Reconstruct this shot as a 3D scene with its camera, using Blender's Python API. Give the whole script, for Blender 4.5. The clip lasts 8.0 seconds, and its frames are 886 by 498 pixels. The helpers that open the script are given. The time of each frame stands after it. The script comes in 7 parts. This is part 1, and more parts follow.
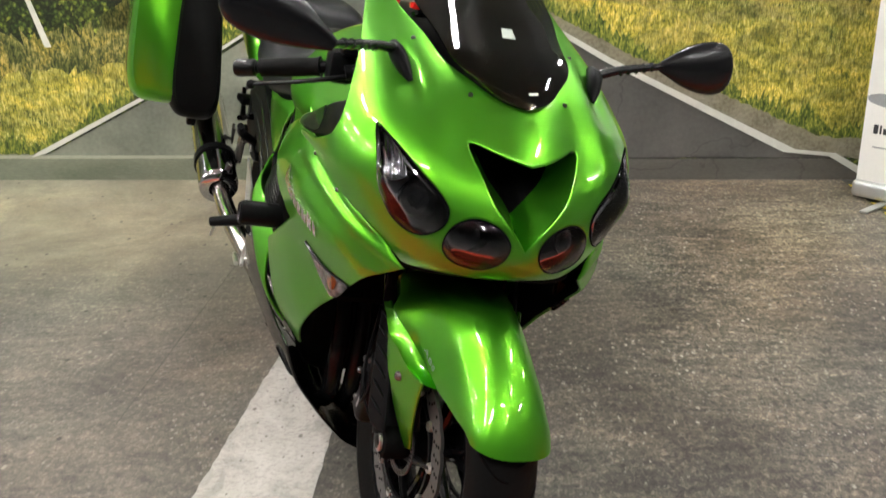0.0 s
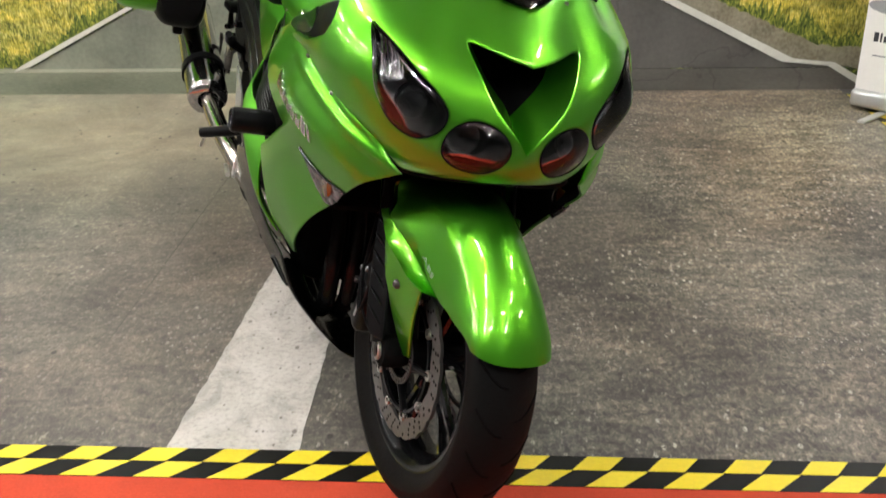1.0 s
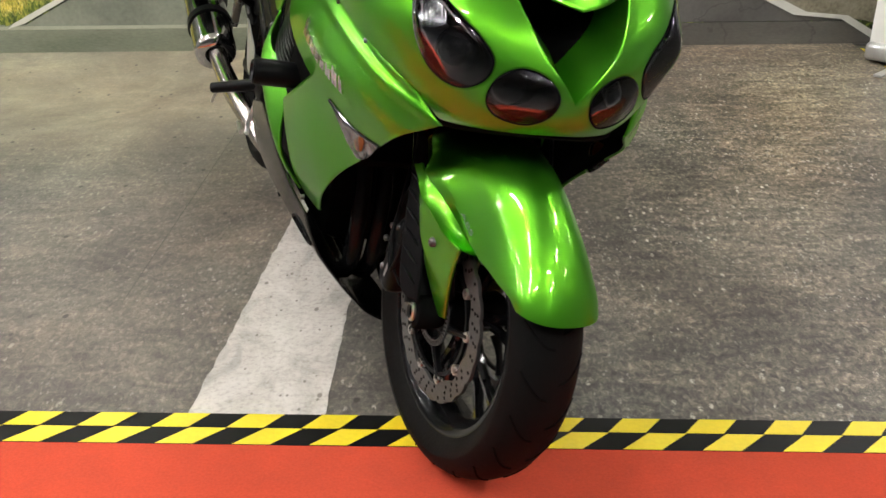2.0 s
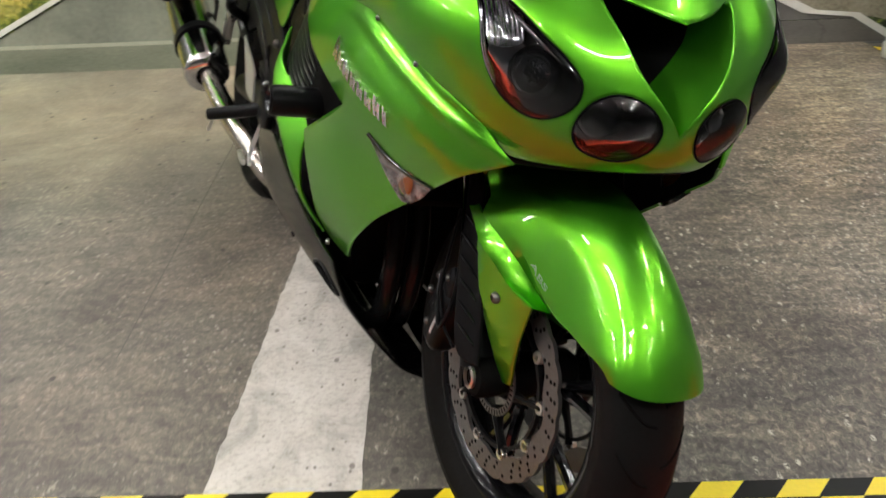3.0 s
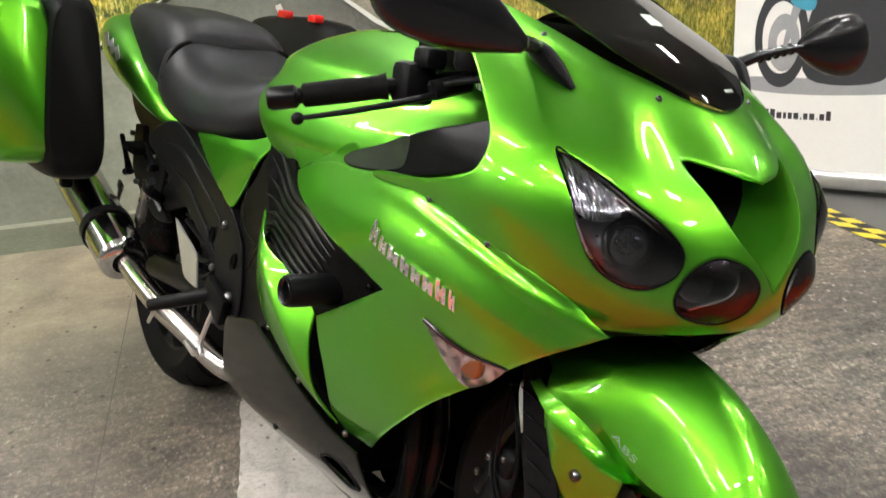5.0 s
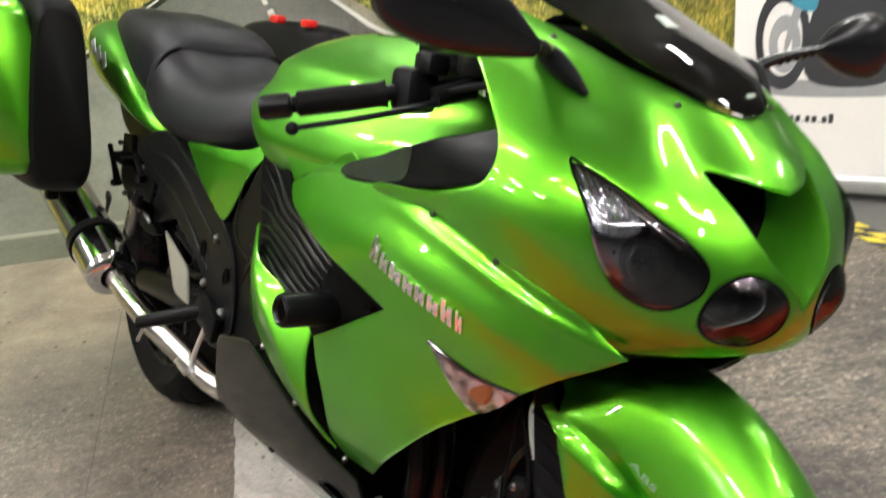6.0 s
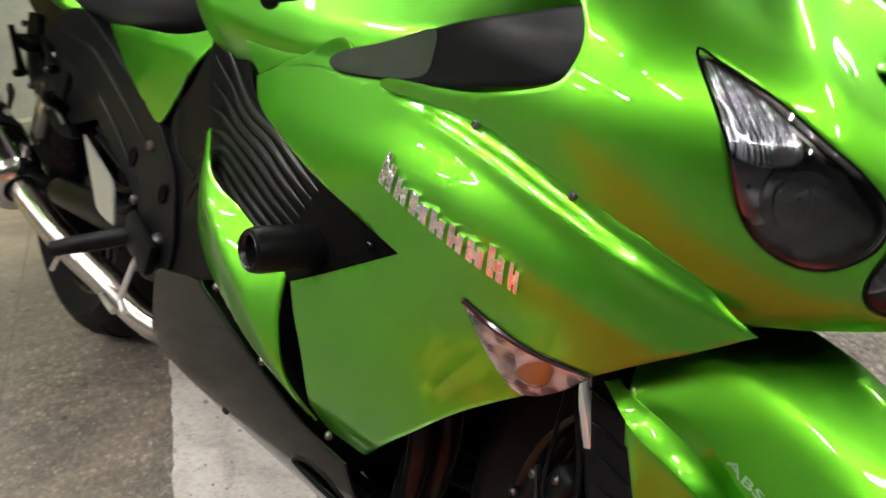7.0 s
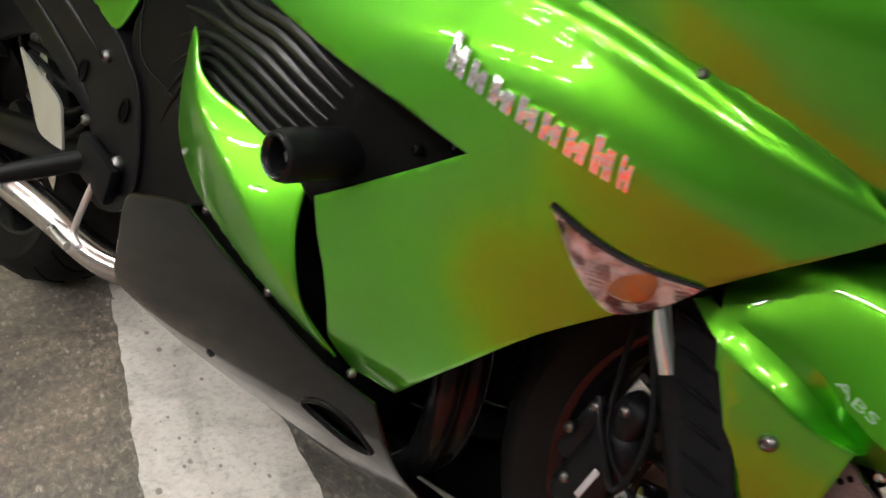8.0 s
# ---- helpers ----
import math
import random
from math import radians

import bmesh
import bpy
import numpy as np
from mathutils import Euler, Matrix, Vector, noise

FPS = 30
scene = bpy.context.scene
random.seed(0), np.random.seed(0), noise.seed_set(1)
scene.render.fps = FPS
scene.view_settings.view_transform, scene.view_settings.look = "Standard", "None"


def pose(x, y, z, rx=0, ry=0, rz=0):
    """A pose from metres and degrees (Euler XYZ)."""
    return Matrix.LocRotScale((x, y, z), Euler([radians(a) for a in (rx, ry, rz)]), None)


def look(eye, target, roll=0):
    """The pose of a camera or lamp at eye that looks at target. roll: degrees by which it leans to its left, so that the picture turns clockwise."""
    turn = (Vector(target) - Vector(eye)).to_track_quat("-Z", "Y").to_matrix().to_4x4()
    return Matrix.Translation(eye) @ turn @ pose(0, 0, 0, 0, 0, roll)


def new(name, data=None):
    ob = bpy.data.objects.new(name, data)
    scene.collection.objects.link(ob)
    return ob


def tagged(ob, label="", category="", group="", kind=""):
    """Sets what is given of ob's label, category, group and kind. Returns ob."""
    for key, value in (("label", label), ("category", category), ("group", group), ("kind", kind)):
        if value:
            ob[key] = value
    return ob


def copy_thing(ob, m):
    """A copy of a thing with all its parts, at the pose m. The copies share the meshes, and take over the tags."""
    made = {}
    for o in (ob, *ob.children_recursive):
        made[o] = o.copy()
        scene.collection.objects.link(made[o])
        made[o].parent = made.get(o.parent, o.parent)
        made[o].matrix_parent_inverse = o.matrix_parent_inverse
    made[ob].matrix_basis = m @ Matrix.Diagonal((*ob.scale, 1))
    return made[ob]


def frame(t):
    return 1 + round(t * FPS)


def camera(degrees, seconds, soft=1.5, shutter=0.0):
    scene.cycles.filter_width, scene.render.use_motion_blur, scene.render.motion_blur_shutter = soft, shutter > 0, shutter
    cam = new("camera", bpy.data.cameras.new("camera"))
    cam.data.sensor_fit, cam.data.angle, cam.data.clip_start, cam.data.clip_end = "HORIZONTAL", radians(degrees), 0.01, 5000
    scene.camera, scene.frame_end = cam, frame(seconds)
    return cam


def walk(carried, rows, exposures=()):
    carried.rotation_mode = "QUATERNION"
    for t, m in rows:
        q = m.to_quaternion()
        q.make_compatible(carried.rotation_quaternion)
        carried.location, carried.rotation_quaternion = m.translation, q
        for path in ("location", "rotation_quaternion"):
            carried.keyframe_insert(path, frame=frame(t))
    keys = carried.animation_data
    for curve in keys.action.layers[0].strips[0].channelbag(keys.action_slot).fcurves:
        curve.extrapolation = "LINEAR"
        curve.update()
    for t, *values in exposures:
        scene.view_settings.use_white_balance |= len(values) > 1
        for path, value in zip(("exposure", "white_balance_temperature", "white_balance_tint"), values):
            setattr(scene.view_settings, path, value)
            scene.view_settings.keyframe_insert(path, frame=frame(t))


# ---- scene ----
cam = camera(48.8, 8.0, shutter=0.5)
PATH = [
    (0, (0.139, 0.227, 1.187), (0.026, 2.113, 0.532), -0.3),
    (0.5, (0.133, 0.232, 1.175), (0.024, 2.092, 0.448), -0.4),
    (1, (0.125, 0.25, 1.156), (0.033, 2.076, 0.346), -0.5),
    (1.5, (0.097, 0.275, 1.137), (0.018, 2.076, 0.272), -0.5),
    (1.7, (0.076, 0.284, 1.13), (0.004, 2.081, 0.257), -0.5),
    (2.8, (-0.052, 0.481, 1.092), (-0.108, 2.268, 0.201), -1.2),
    (3, (-0.09, 0.55, 1.084), (-0.101, 2.348, 0.209), -1.7),
    (3.5, (-0.278, 0.593, 1.092), (-0.029, 2.368, 0.205), -2.2),
    (4, (-0.382, 0.632, 1.089), (-0.059, 2.417, 0.246), -2.3),
    (4.5, (-0.401, 0.665, 1.103), (-0.019, 2.491, 0.383), -2.8),
    (4.7, (-0.405, 0.667, 1.114), (-0.013, 2.508, 0.438), -3.5),
    (5.8, (-0.42, 0.711, 1.134), (0.002, 2.574, 0.541), -1.8),
    (6, (-0.407, 0.746, 1.118), (0.006, 2.602, 0.496), -3.7),
    (6.5, (-0.366, 0.893, 1.082), (-0.101, 2.708, 0.285), -1.8),
    (7, (-0.439, 1.084, 1.04), (0.102, 2.828, 0.224), -1.3),
    (7.5, (-0.467, 1.144, 1.004), (0.157, 2.81, 0.091), -2.1),
    (8, (-0.546, 1.229, 0.948), (0.182, 2.86, 0.048), 0.9),
]
walk(cam, [(t, look(eye, target, roll)) for t, eye, target, roll in PATH], [(0, -0.14), (1, -0.15), (3, -0.20), (4.5, 0.0), (5.8, 0.12), (6.5, 0.06), (7, 0.0), (8, 0.02)])

# ---- light ----
world = bpy.data.worlds.new("hall_air")
scene.world = world
world.use_nodes = True
world.node_tree.nodes["Background"].inputs[0].default_value = (0.9, 0.95, 1.0, 1)
world.node_tree.nodes["Background"].inputs[1].default_value = 0.02


# ---- materials ----
def pm(name, base, rough=0.5, metal=0.0, coat=0.0, vary=0.12, scale=8.0, bump=0.0, bscale=60.0, rvary=0.08, coat_rough=0.03, spec=0.5, fine=0.0, fscale=900.0):
    """A surface with colour and roughness varied at two scales, and relief."""
    m = bpy.data.materials.new(name)
    m.use_nodes = True
    nt = m.node_tree
    n, ln = nt.nodes, nt.links
    b = n["Principled BSDF"]
    tc = n.new("ShaderNodeTexCoord")
    big = n.new("ShaderNodeTexNoise")
    big.inputs["Scale"].default_value, big.inputs["Detail"].default_value = scale, 6
    small = n.new("ShaderNodeTexNoise")
    small.inputs["Scale"].default_value, small.inputs["Detail"].default_value = scale * 14, 4
    ln.new(tc.outputs["Object"], big.inputs["Vector"])
    ln.new(tc.outputs["Object"], small.inputs["Vector"])
    add = n.new("ShaderNodeMath")
    add.operation = "ADD"
    ln.new(big.outputs["Fac"], add.inputs[0])
    ln.new(small.outputs["Fac"], add.inputs[1])
    ramp = n.new("ShaderNodeMapRange")
    ramp.inputs["From Min"].default_value, ramp.inputs["From Max"].default_value = 0.6, 1.4
    ramp.inputs["To Min"].default_value, ramp.inputs["To Max"].default_value = 1 - vary, 1 + vary
    ln.new(add.outputs[0], ramp.inputs["Value"])
    col = n.new("ShaderNodeVectorMath")
    col.operation = "SCALE"
    col.inputs[0].default_value = base
    ln.new(ramp.outputs[0], col.inputs["Scale"])
    ln.new(col.outputs[0], b.inputs["Base Color"])
    rr = n.new("ShaderNodeMapRange")
    rr.inputs["From Min"].default_value, rr.inputs["From Max"].default_value = 0.3, 0.7
    rr.inputs["To Min"].default_value, rr.inputs["To Max"].default_value = max(0.0, rough - rvary * rough), rough + rvary * rough
    ln.new(big.outputs["Fac"], rr.inputs["Value"])
    ln.new(rr.outputs[0], b.inputs["Roughness"])
    b.inputs["Metallic"].default_value = metal
    b.inputs["Coat Weight"].default_value, b.inputs["Coat Roughness"].default_value = coat, coat_rough
    b.inputs["Specular IOR Level"].default_value = spec
    if bump or fine:
        tex = n.new("ShaderNodeTexNoise")
        tex.inputs["Scale"].default_value, tex.inputs["Detail"].default_value = (fscale if fine else bscale), 3
        ln.new(tc.outputs["Object"], tex.inputs["Vector"])
        bp = n.new("ShaderNodeBump")
        bp.inputs["Strength"].default_value, bp.inputs["Distance"].default_value = (fine or bump), 0.002
        ln.new(tex.outputs["Fac"], bp.inputs["Height"])
        ln.new(bp.outputs[0], b.inputs["Normal"])
    return m


def ramped(m, stops, scale, detail=8.0, stretch=(1, 1, 1), second=None, rough=0.75, mix=0.5):
    """Colours a material by noise through a row of colour stops; second: scale of a finer noise."""
    nt = m.node_tree
    n, ln = nt.nodes, nt.links
    b = n["Principled BSDF"]
    tc = n.new("ShaderNodeTexCoord")
    mp = n.new("ShaderNodeMapping")
    mp.inputs["Scale"].default_value = stretch
    ln.new(tc.outputs["Object"], mp.inputs["Vector"])
    a = n.new("ShaderNodeTexNoise")
    a.inputs["Scale"].default_value, a.inputs["Detail"].default_value = scale, detail
    ln.new(mp.outputs[0], a.inputs["Vector"])
    src = a.outputs["Fac"]
    if second:
        c = n.new("ShaderNodeTexNoise")
        c.inputs["Scale"].default_value, c.inputs["Detail"].default_value = second, 5
        ln.new(mp.outputs[0], c.inputs["Vector"])
        mx = n.new("ShaderNodeMix")
        mx.inputs[0].default_value = mix
        ln.new(a.outputs["Fac"], mx.inputs[2])
        ln.new(c.outputs["Fac"], mx.inputs[3])
        src = mx.outputs[0]
    r = n.new("ShaderNodeValToRGB")
    while len(r.color_ramp.elements) < len(stops):
        r.color_ramp.elements.new(0.5)
    for e, (p, c) in zip(r.color_ramp.elements, stops):
        e.position, e.color = p, (*c, 1)
    ln.new(src, r.inputs["Fac"])
    ln.new(r.outputs["Color"], b.inputs["Base Color"])
    b.inputs["Roughness"].default_value = rough
    return m


def thin_glass(name, tint, gloss=1.0):
    """A thin clear or smoked pane: what is behind shows, tinted, and Fresnel drives the gloss."""
    m = bpy.data.materials.new(name)
    m.use_nodes = True
    n, ln = m.node_tree.nodes, m.node_tree.links
    n.remove(n["Principled BSDF"])
    t, g, mx, fr = n.new("ShaderNodeBsdfTransparent"), n.new("ShaderNodeBsdfGlossy"), n.new("ShaderNodeMixShader"), n.new("ShaderNodeFresnel")
    t.inputs[0].default_value = (*tint, 1)
    g.inputs["Roughness"].default_value = 0.02
    fr.inputs["IOR"].default_value = 1.5
    ln.new(fr.outputs[0], mx.inputs[0])
    ln.new(t.outputs[0], mx.inputs[1])
    ln.new(g.outputs[0], mx.inputs[2])
    ln.new(mx.outputs[0], n["Material Output"].inputs[0])
    return m


def glow(name, colour, strength):
    m = bpy.data.materials.new(name)
    m.use_nodes = True
    b = m.node_tree.nodes["Principled BSDF"]
    b.inputs["Emission Color"].default_value = (*colour, 1)
    b.inputs["Emission Strength"].default_value = strength
    return m


def ribbed_plastic(name):
    """Clear ribbed lens: part of the light goes through, part is scattered by the ribs; their glints are painted into
    the colour.
    """
    m = thin_glass(name, (0.95, 0.93, 0.93))
    n, ln = m.node_tree.nodes, m.node_tree.links
    out = n["Material Output"]
    clear = out.inputs[0].links[0].from_socket
    p = n.new("ShaderNodeBsdfPrincipled")
    p.inputs["Base Color"].default_value = (0.8, 0.8, 0.8, 1)
    p.inputs["Roughness"].default_value = 0.12
    p.inputs["Metallic"].default_value = 0.5
    w, tc, bp = n.new("ShaderNodeTexWave"), n.new("ShaderNodeTexCoord"), n.new("ShaderNodeBump")
    w.bands_direction = "Z"
    w.inputs["Scale"].default_value, w.inputs["Distortion"].default_value = 80.0, 0.6
    bp.inputs["Strength"].default_value, bp.inputs["Distance"].default_value = 0.35, 0.002
    ln.new(tc.outputs["Object"], w.inputs["Vector"])
    ln.new(w.outputs["Fac"], bp.inputs["Height"])
    ln.new(bp.outputs[0], p.inputs["Normal"])
    # sparkle of ribs and facets painted as dark and white base colour
    shade = n.new("ShaderNodeValToRGB")
    shade.color_ramp.elements[0].color, shade.color_ramp.elements[1].color = (0.02, 0.015, 0.015, 1), (0.97, 0.92, 0.92, 1)
    patch, both_ = n.new("ShaderNodeTexVoronoi"), n.new("ShaderNodeMath")
    patch.inputs["Scale"].default_value = 95.0
    both_.operation = "MULTIPLY_ADD"
    ln.new(tc.outputs["Object"], patch.inputs["Vector"])
    ln.new(patch.outputs["Color"], both_.inputs[0])
    both_.inputs[1].default_value = 1.5
    off = n.new("ShaderNodeMath")
    off.operation = "MULTIPLY_ADD"
    ln.new(w.outputs["Fac"], off.inputs[0])
    off.inputs[1].default_value, off.inputs[2].default_value = 0.60, -0.55
    ln.new(off.outputs[0], both_.inputs[2])
    ln.new(both_.outputs[0], shade.inputs["Fac"])
    ln.new(shade.outputs["Color"], p.inputs["Base Color"])
    mx = n.new("ShaderNodeMixShader")
    mx.inputs[0].default_value = 0.34
    ln.new(clear, mx.inputs[1])
    ln.new(p.outputs[0], mx.inputs[2])
    ln.new(mx.outputs[0], out.inputs[0])
    return m


RIBBED_LENS = ribbed_plastic("ribbed_indicator_lens")
def candy_paint():
    """Lime flake paint under clear coat: a broad green flake glow and a narrower yellow one."""
    m = pm("candy_lime_paint", (0.038, 0.250, 0.012), 0.40, 0.82, 1.0, 0.04, 5.0, coat_rough=0.012)
    n, ln = m.node_tree.nodes, m.node_tree.links
    g, mx = n.new("ShaderNodeBsdfGlossy"), n.new("ShaderNodeMixShader")
    g.inputs["Color"].default_value, g.inputs["Roughness"].default_value = (0.30, 0.90, 0.010, 1), 0.31
    mx.inputs[0].default_value = 0.23
    ln.new(n["Principled BSDF"].outputs[0], mx.inputs[1])
    ln.new(g.outputs[0], mx.inputs[2])
    ln.new(mx.outputs[0], n["Material Output"].inputs[0])
    return m


GREEN = candy_paint()
LAMP_DARK = pm("dark_lamp_bowl", (0.004, 0.004, 0.005), 0.40, 0.0, 0.0, 0.2, 20.0, spec=0.08)
DISH_GREY = pm("dull_reflector_dish", (0.16, 0.16, 0.17), 0.35, 0.6, 0.0, 0.2, 30.0)
PROJECTOR = pm("projector_lens_glass", (0.030, 0.030, 0.034), 0.10, 0.6, 0.0, 0.2, 30.0)
PANNIER_BLACK = pm("pannier_black_plastic", (0.004, 0.004, 0.004), 0.5, 0.0, 0.0, 0.2, 10.0, bump=0.15, bscale=400, spec=0.08)
BOLT_STEEL = pm("dull_bolt_steel", (0.16, 0.155, 0.15), 0.35, 1.0, 0.0, 0.1, 40.0)
BLACK_GLOSS = pm("gloss_black_paint", (0.006, 0.006, 0.007), 0.10, 0.0, 0.0, 0.2, 6.0)
RIM_BLACK = pm("black_rim_paint", (0.004, 0.004, 0.0045), 0.16, 0.0, 0.0, 0.2, 6.0, spec=0.16)
MIRROR_BLACK = pm("satin_mirror_shell", (0.006, 0.006, 0.007), 0.24, 0.0, 0.0, 0.2, 6.0, spec=0.35)
BELLY_BLACK = pm("glossy_black_belly_paint", (0.004, 0.004, 0.004), 0.12, 0.0, 0.0, 0.1, 6.0, spec=0.22)
BLACK_SATIN = pm("satin_black_plastic", (0.0055, 0.0055, 0.006), 0.36, 0.0, 0.0, 0.2, 9.0, bump=0.12, bscale=300, spec=0.07)
BLACK_MATT = pm("matt_black", (0.0042, 0.0041, 0.0040), 0.75, 0.0, 0.0, 0.3, 12.0, bump=0.2, bscale=200, spec=0.02)
GREY_PLASTIC = pm("dark_grey_plastic", (0.0035, 0.0035, 0.004), 0.34, 0.0, 0.0, 0.15, 10.0, bump=0.15, bscale=400, spec=0.07)
RIB_BLACK = pm("vent_rib_plastic", (0.003, 0.003, 0.003), 0.32, 0.0, 0.0, 0.2, 9.0, spec=0.17)
PIPE_STEEL = pm("used_pipe_steel", (0.52, 0.47, 0.44), 0.16, 1.0, 0.0, 0.18, 9.0, rvary=0.4)
RUBBER = pm("tyre_rubber", (0.0056, 0.0054, 0.0053), 0.6, 0.0, 0.0, 0.25, 10.0, bump=0.25, bscale=120, spec=0.06)
CHROME = pm("chrome", (0.78, 0.77, 0.75), 0.06, 1.0, 0.0, 0.05, 20.0, rvary=0.5)
SMOKED_GLOSS = pm("smoked_gloss_panel", (0.02, 0.028, 0.018), 0.05, 0.0, 0.0, 0.2, 6.0, spec=1.0)
CAN_CHROME = pm("polished_silencer_steel", (0.56, 0.55, 0.54), 0.11, 1.0, 0.0, 0.03, 3.0, rvary=0.05)
STEEL = pm("brushed_steel", (0.55, 0.53, 0.50), 0.28, 1.0, 0.0, 0.1, 25.0, rvary=0.3)
BADGE_CHROME = pm("pressed_badge_chrome", (0.88, 0.87, 0.86), 0.10, 1.0, 0.0, 0.08, 40.0, bump=1.0, bscale=150)
DISC_STEEL = pm("disc_steel", (0.115, 0.112, 0.11), 0.42, 0.75, 0.0, 0.35, 30.0, rvary=0.3)
HEADER_STEEL = pm("dark_header_steel", (0.007, 0.0072, 0.0075), 0.15, 0.0, 0.0, 0.35, 14.0, rvary=0.3, spec=0.13)
DARK_METAL = pm("dark_cast_metal", (0.026, 0.026, 0.028), 0.22, 0.85, 0.0, 0.2, 20.0)
VINYL = pm("seat_vinyl", (0.009, 0.009, 0.011), 0.42, 0.0, 0.0, 0.12, 10.0, bump=0.2, bscale=700, spec=0.22)
SILVER_PRINT = pm("silver_decal", (0.55, 0.62, 0.55), 0.35, 0.3)
ORANGE = pm("amber_bulb", (0.14, 0.034, 0.008), 0.15, 0.0, 0.5)
RED_PLASTIC = pm("red_reflector", (0.55, 0.015, 0.012), 0.2, 0.0, 0.6)
ALU = pm("brushed_aluminium", (0.62, 0.62, 0.62), 0.4, 0.9, 0.0, 0.1, 30.0)
LENS = thin_glass("clear_lens", (0.86, 0.86, 0.88))
SMOKE = thin_glass("smoked_screen", (0.34, 0.32, 0.26))
def fluted_chrome():
    """Lamp chrome pressed into upright flutes."""
    m = pm("headlight_fluted_chrome", (0.66, 0.66, 0.70), 0.12, 0.95, 0.0, 0.25, 30.0)
    n, ln = m.node_tree.nodes, m.node_tree.links
    w, tc, bp = n.new("ShaderNodeTexWave"), n.new("ShaderNodeTexCoord"), n.new("ShaderNodeBump")
    w.bands_direction = "Y"
    w.inputs["Scale"].default_value, w.inputs["Distortion"].default_value = 75.0, 0.5
    bp.inputs["Strength"].default_value, bp.inputs["Distance"].default_value = 0.9, 0.002
    ln.new(tc.outputs["Object"], w.inputs["Vector"])
    ln.new(w.outputs["Fac"], bp.inputs["Height"])
    ln.new(bp.outputs[0], n["Principled BSDF"].inputs["Normal"])
    return m


HEAD_REFLECTOR = fluted_chrome()
PALE_DECAL = pm("pale_decal", (0.26, 0.40, 0.24), 0.35, 0.2)
INDICATOR_REFLECTOR = pm("indicator_reflector", (0.55, 0.53, 0.53), 0.12, 0.9, 0.0, 0.5, 30.0, bump=0.8, bscale=60)
TAPE_YELLOW = pm("yellow_tape", (0.80, 0.62, 0.02), 0.42, 0.0, 0.0, 0.08, 9.0)
TAPE_BLACK = pm("black_tape", (0.006, 0.006, 0.006), 0.36, 0.0, 0.0, 0.2, 9.0, spec=0.12)
CARPET = pm("red_carpet", (0.50, 0.062, 0.030), 0.9, 0.0, 0.0, 0.16, 14.0, bump=0.5, bscale=500, spec=0.2)
WALL_PAINT = pm("hall_wall_paint", (0.20, 0.205, 0.20), 0.7, 0.0, 0.0, 0.06, 3.0)
CEILING_PAINT = pm("ceiling_tiles", (0.55, 0.55, 0.53), 0.8, 0.0, 0.0, 0.05, 3.0)
BANNER_WHITE = pm("banner_print_white", (0.82, 0.80, 0.77), 0.45, 0.0, 0.0, 0.03, 4.0)
INK_DARK = pm("dark_ink", (0.03, 0.03, 0.035), 0.5)
INK_GREY = pm("grey_ink", (0.32, 0.32, 0.33), 0.5)
INK_BLUE = pm("blue_ink", (0.05, 0.30, 0.42), 0.5)
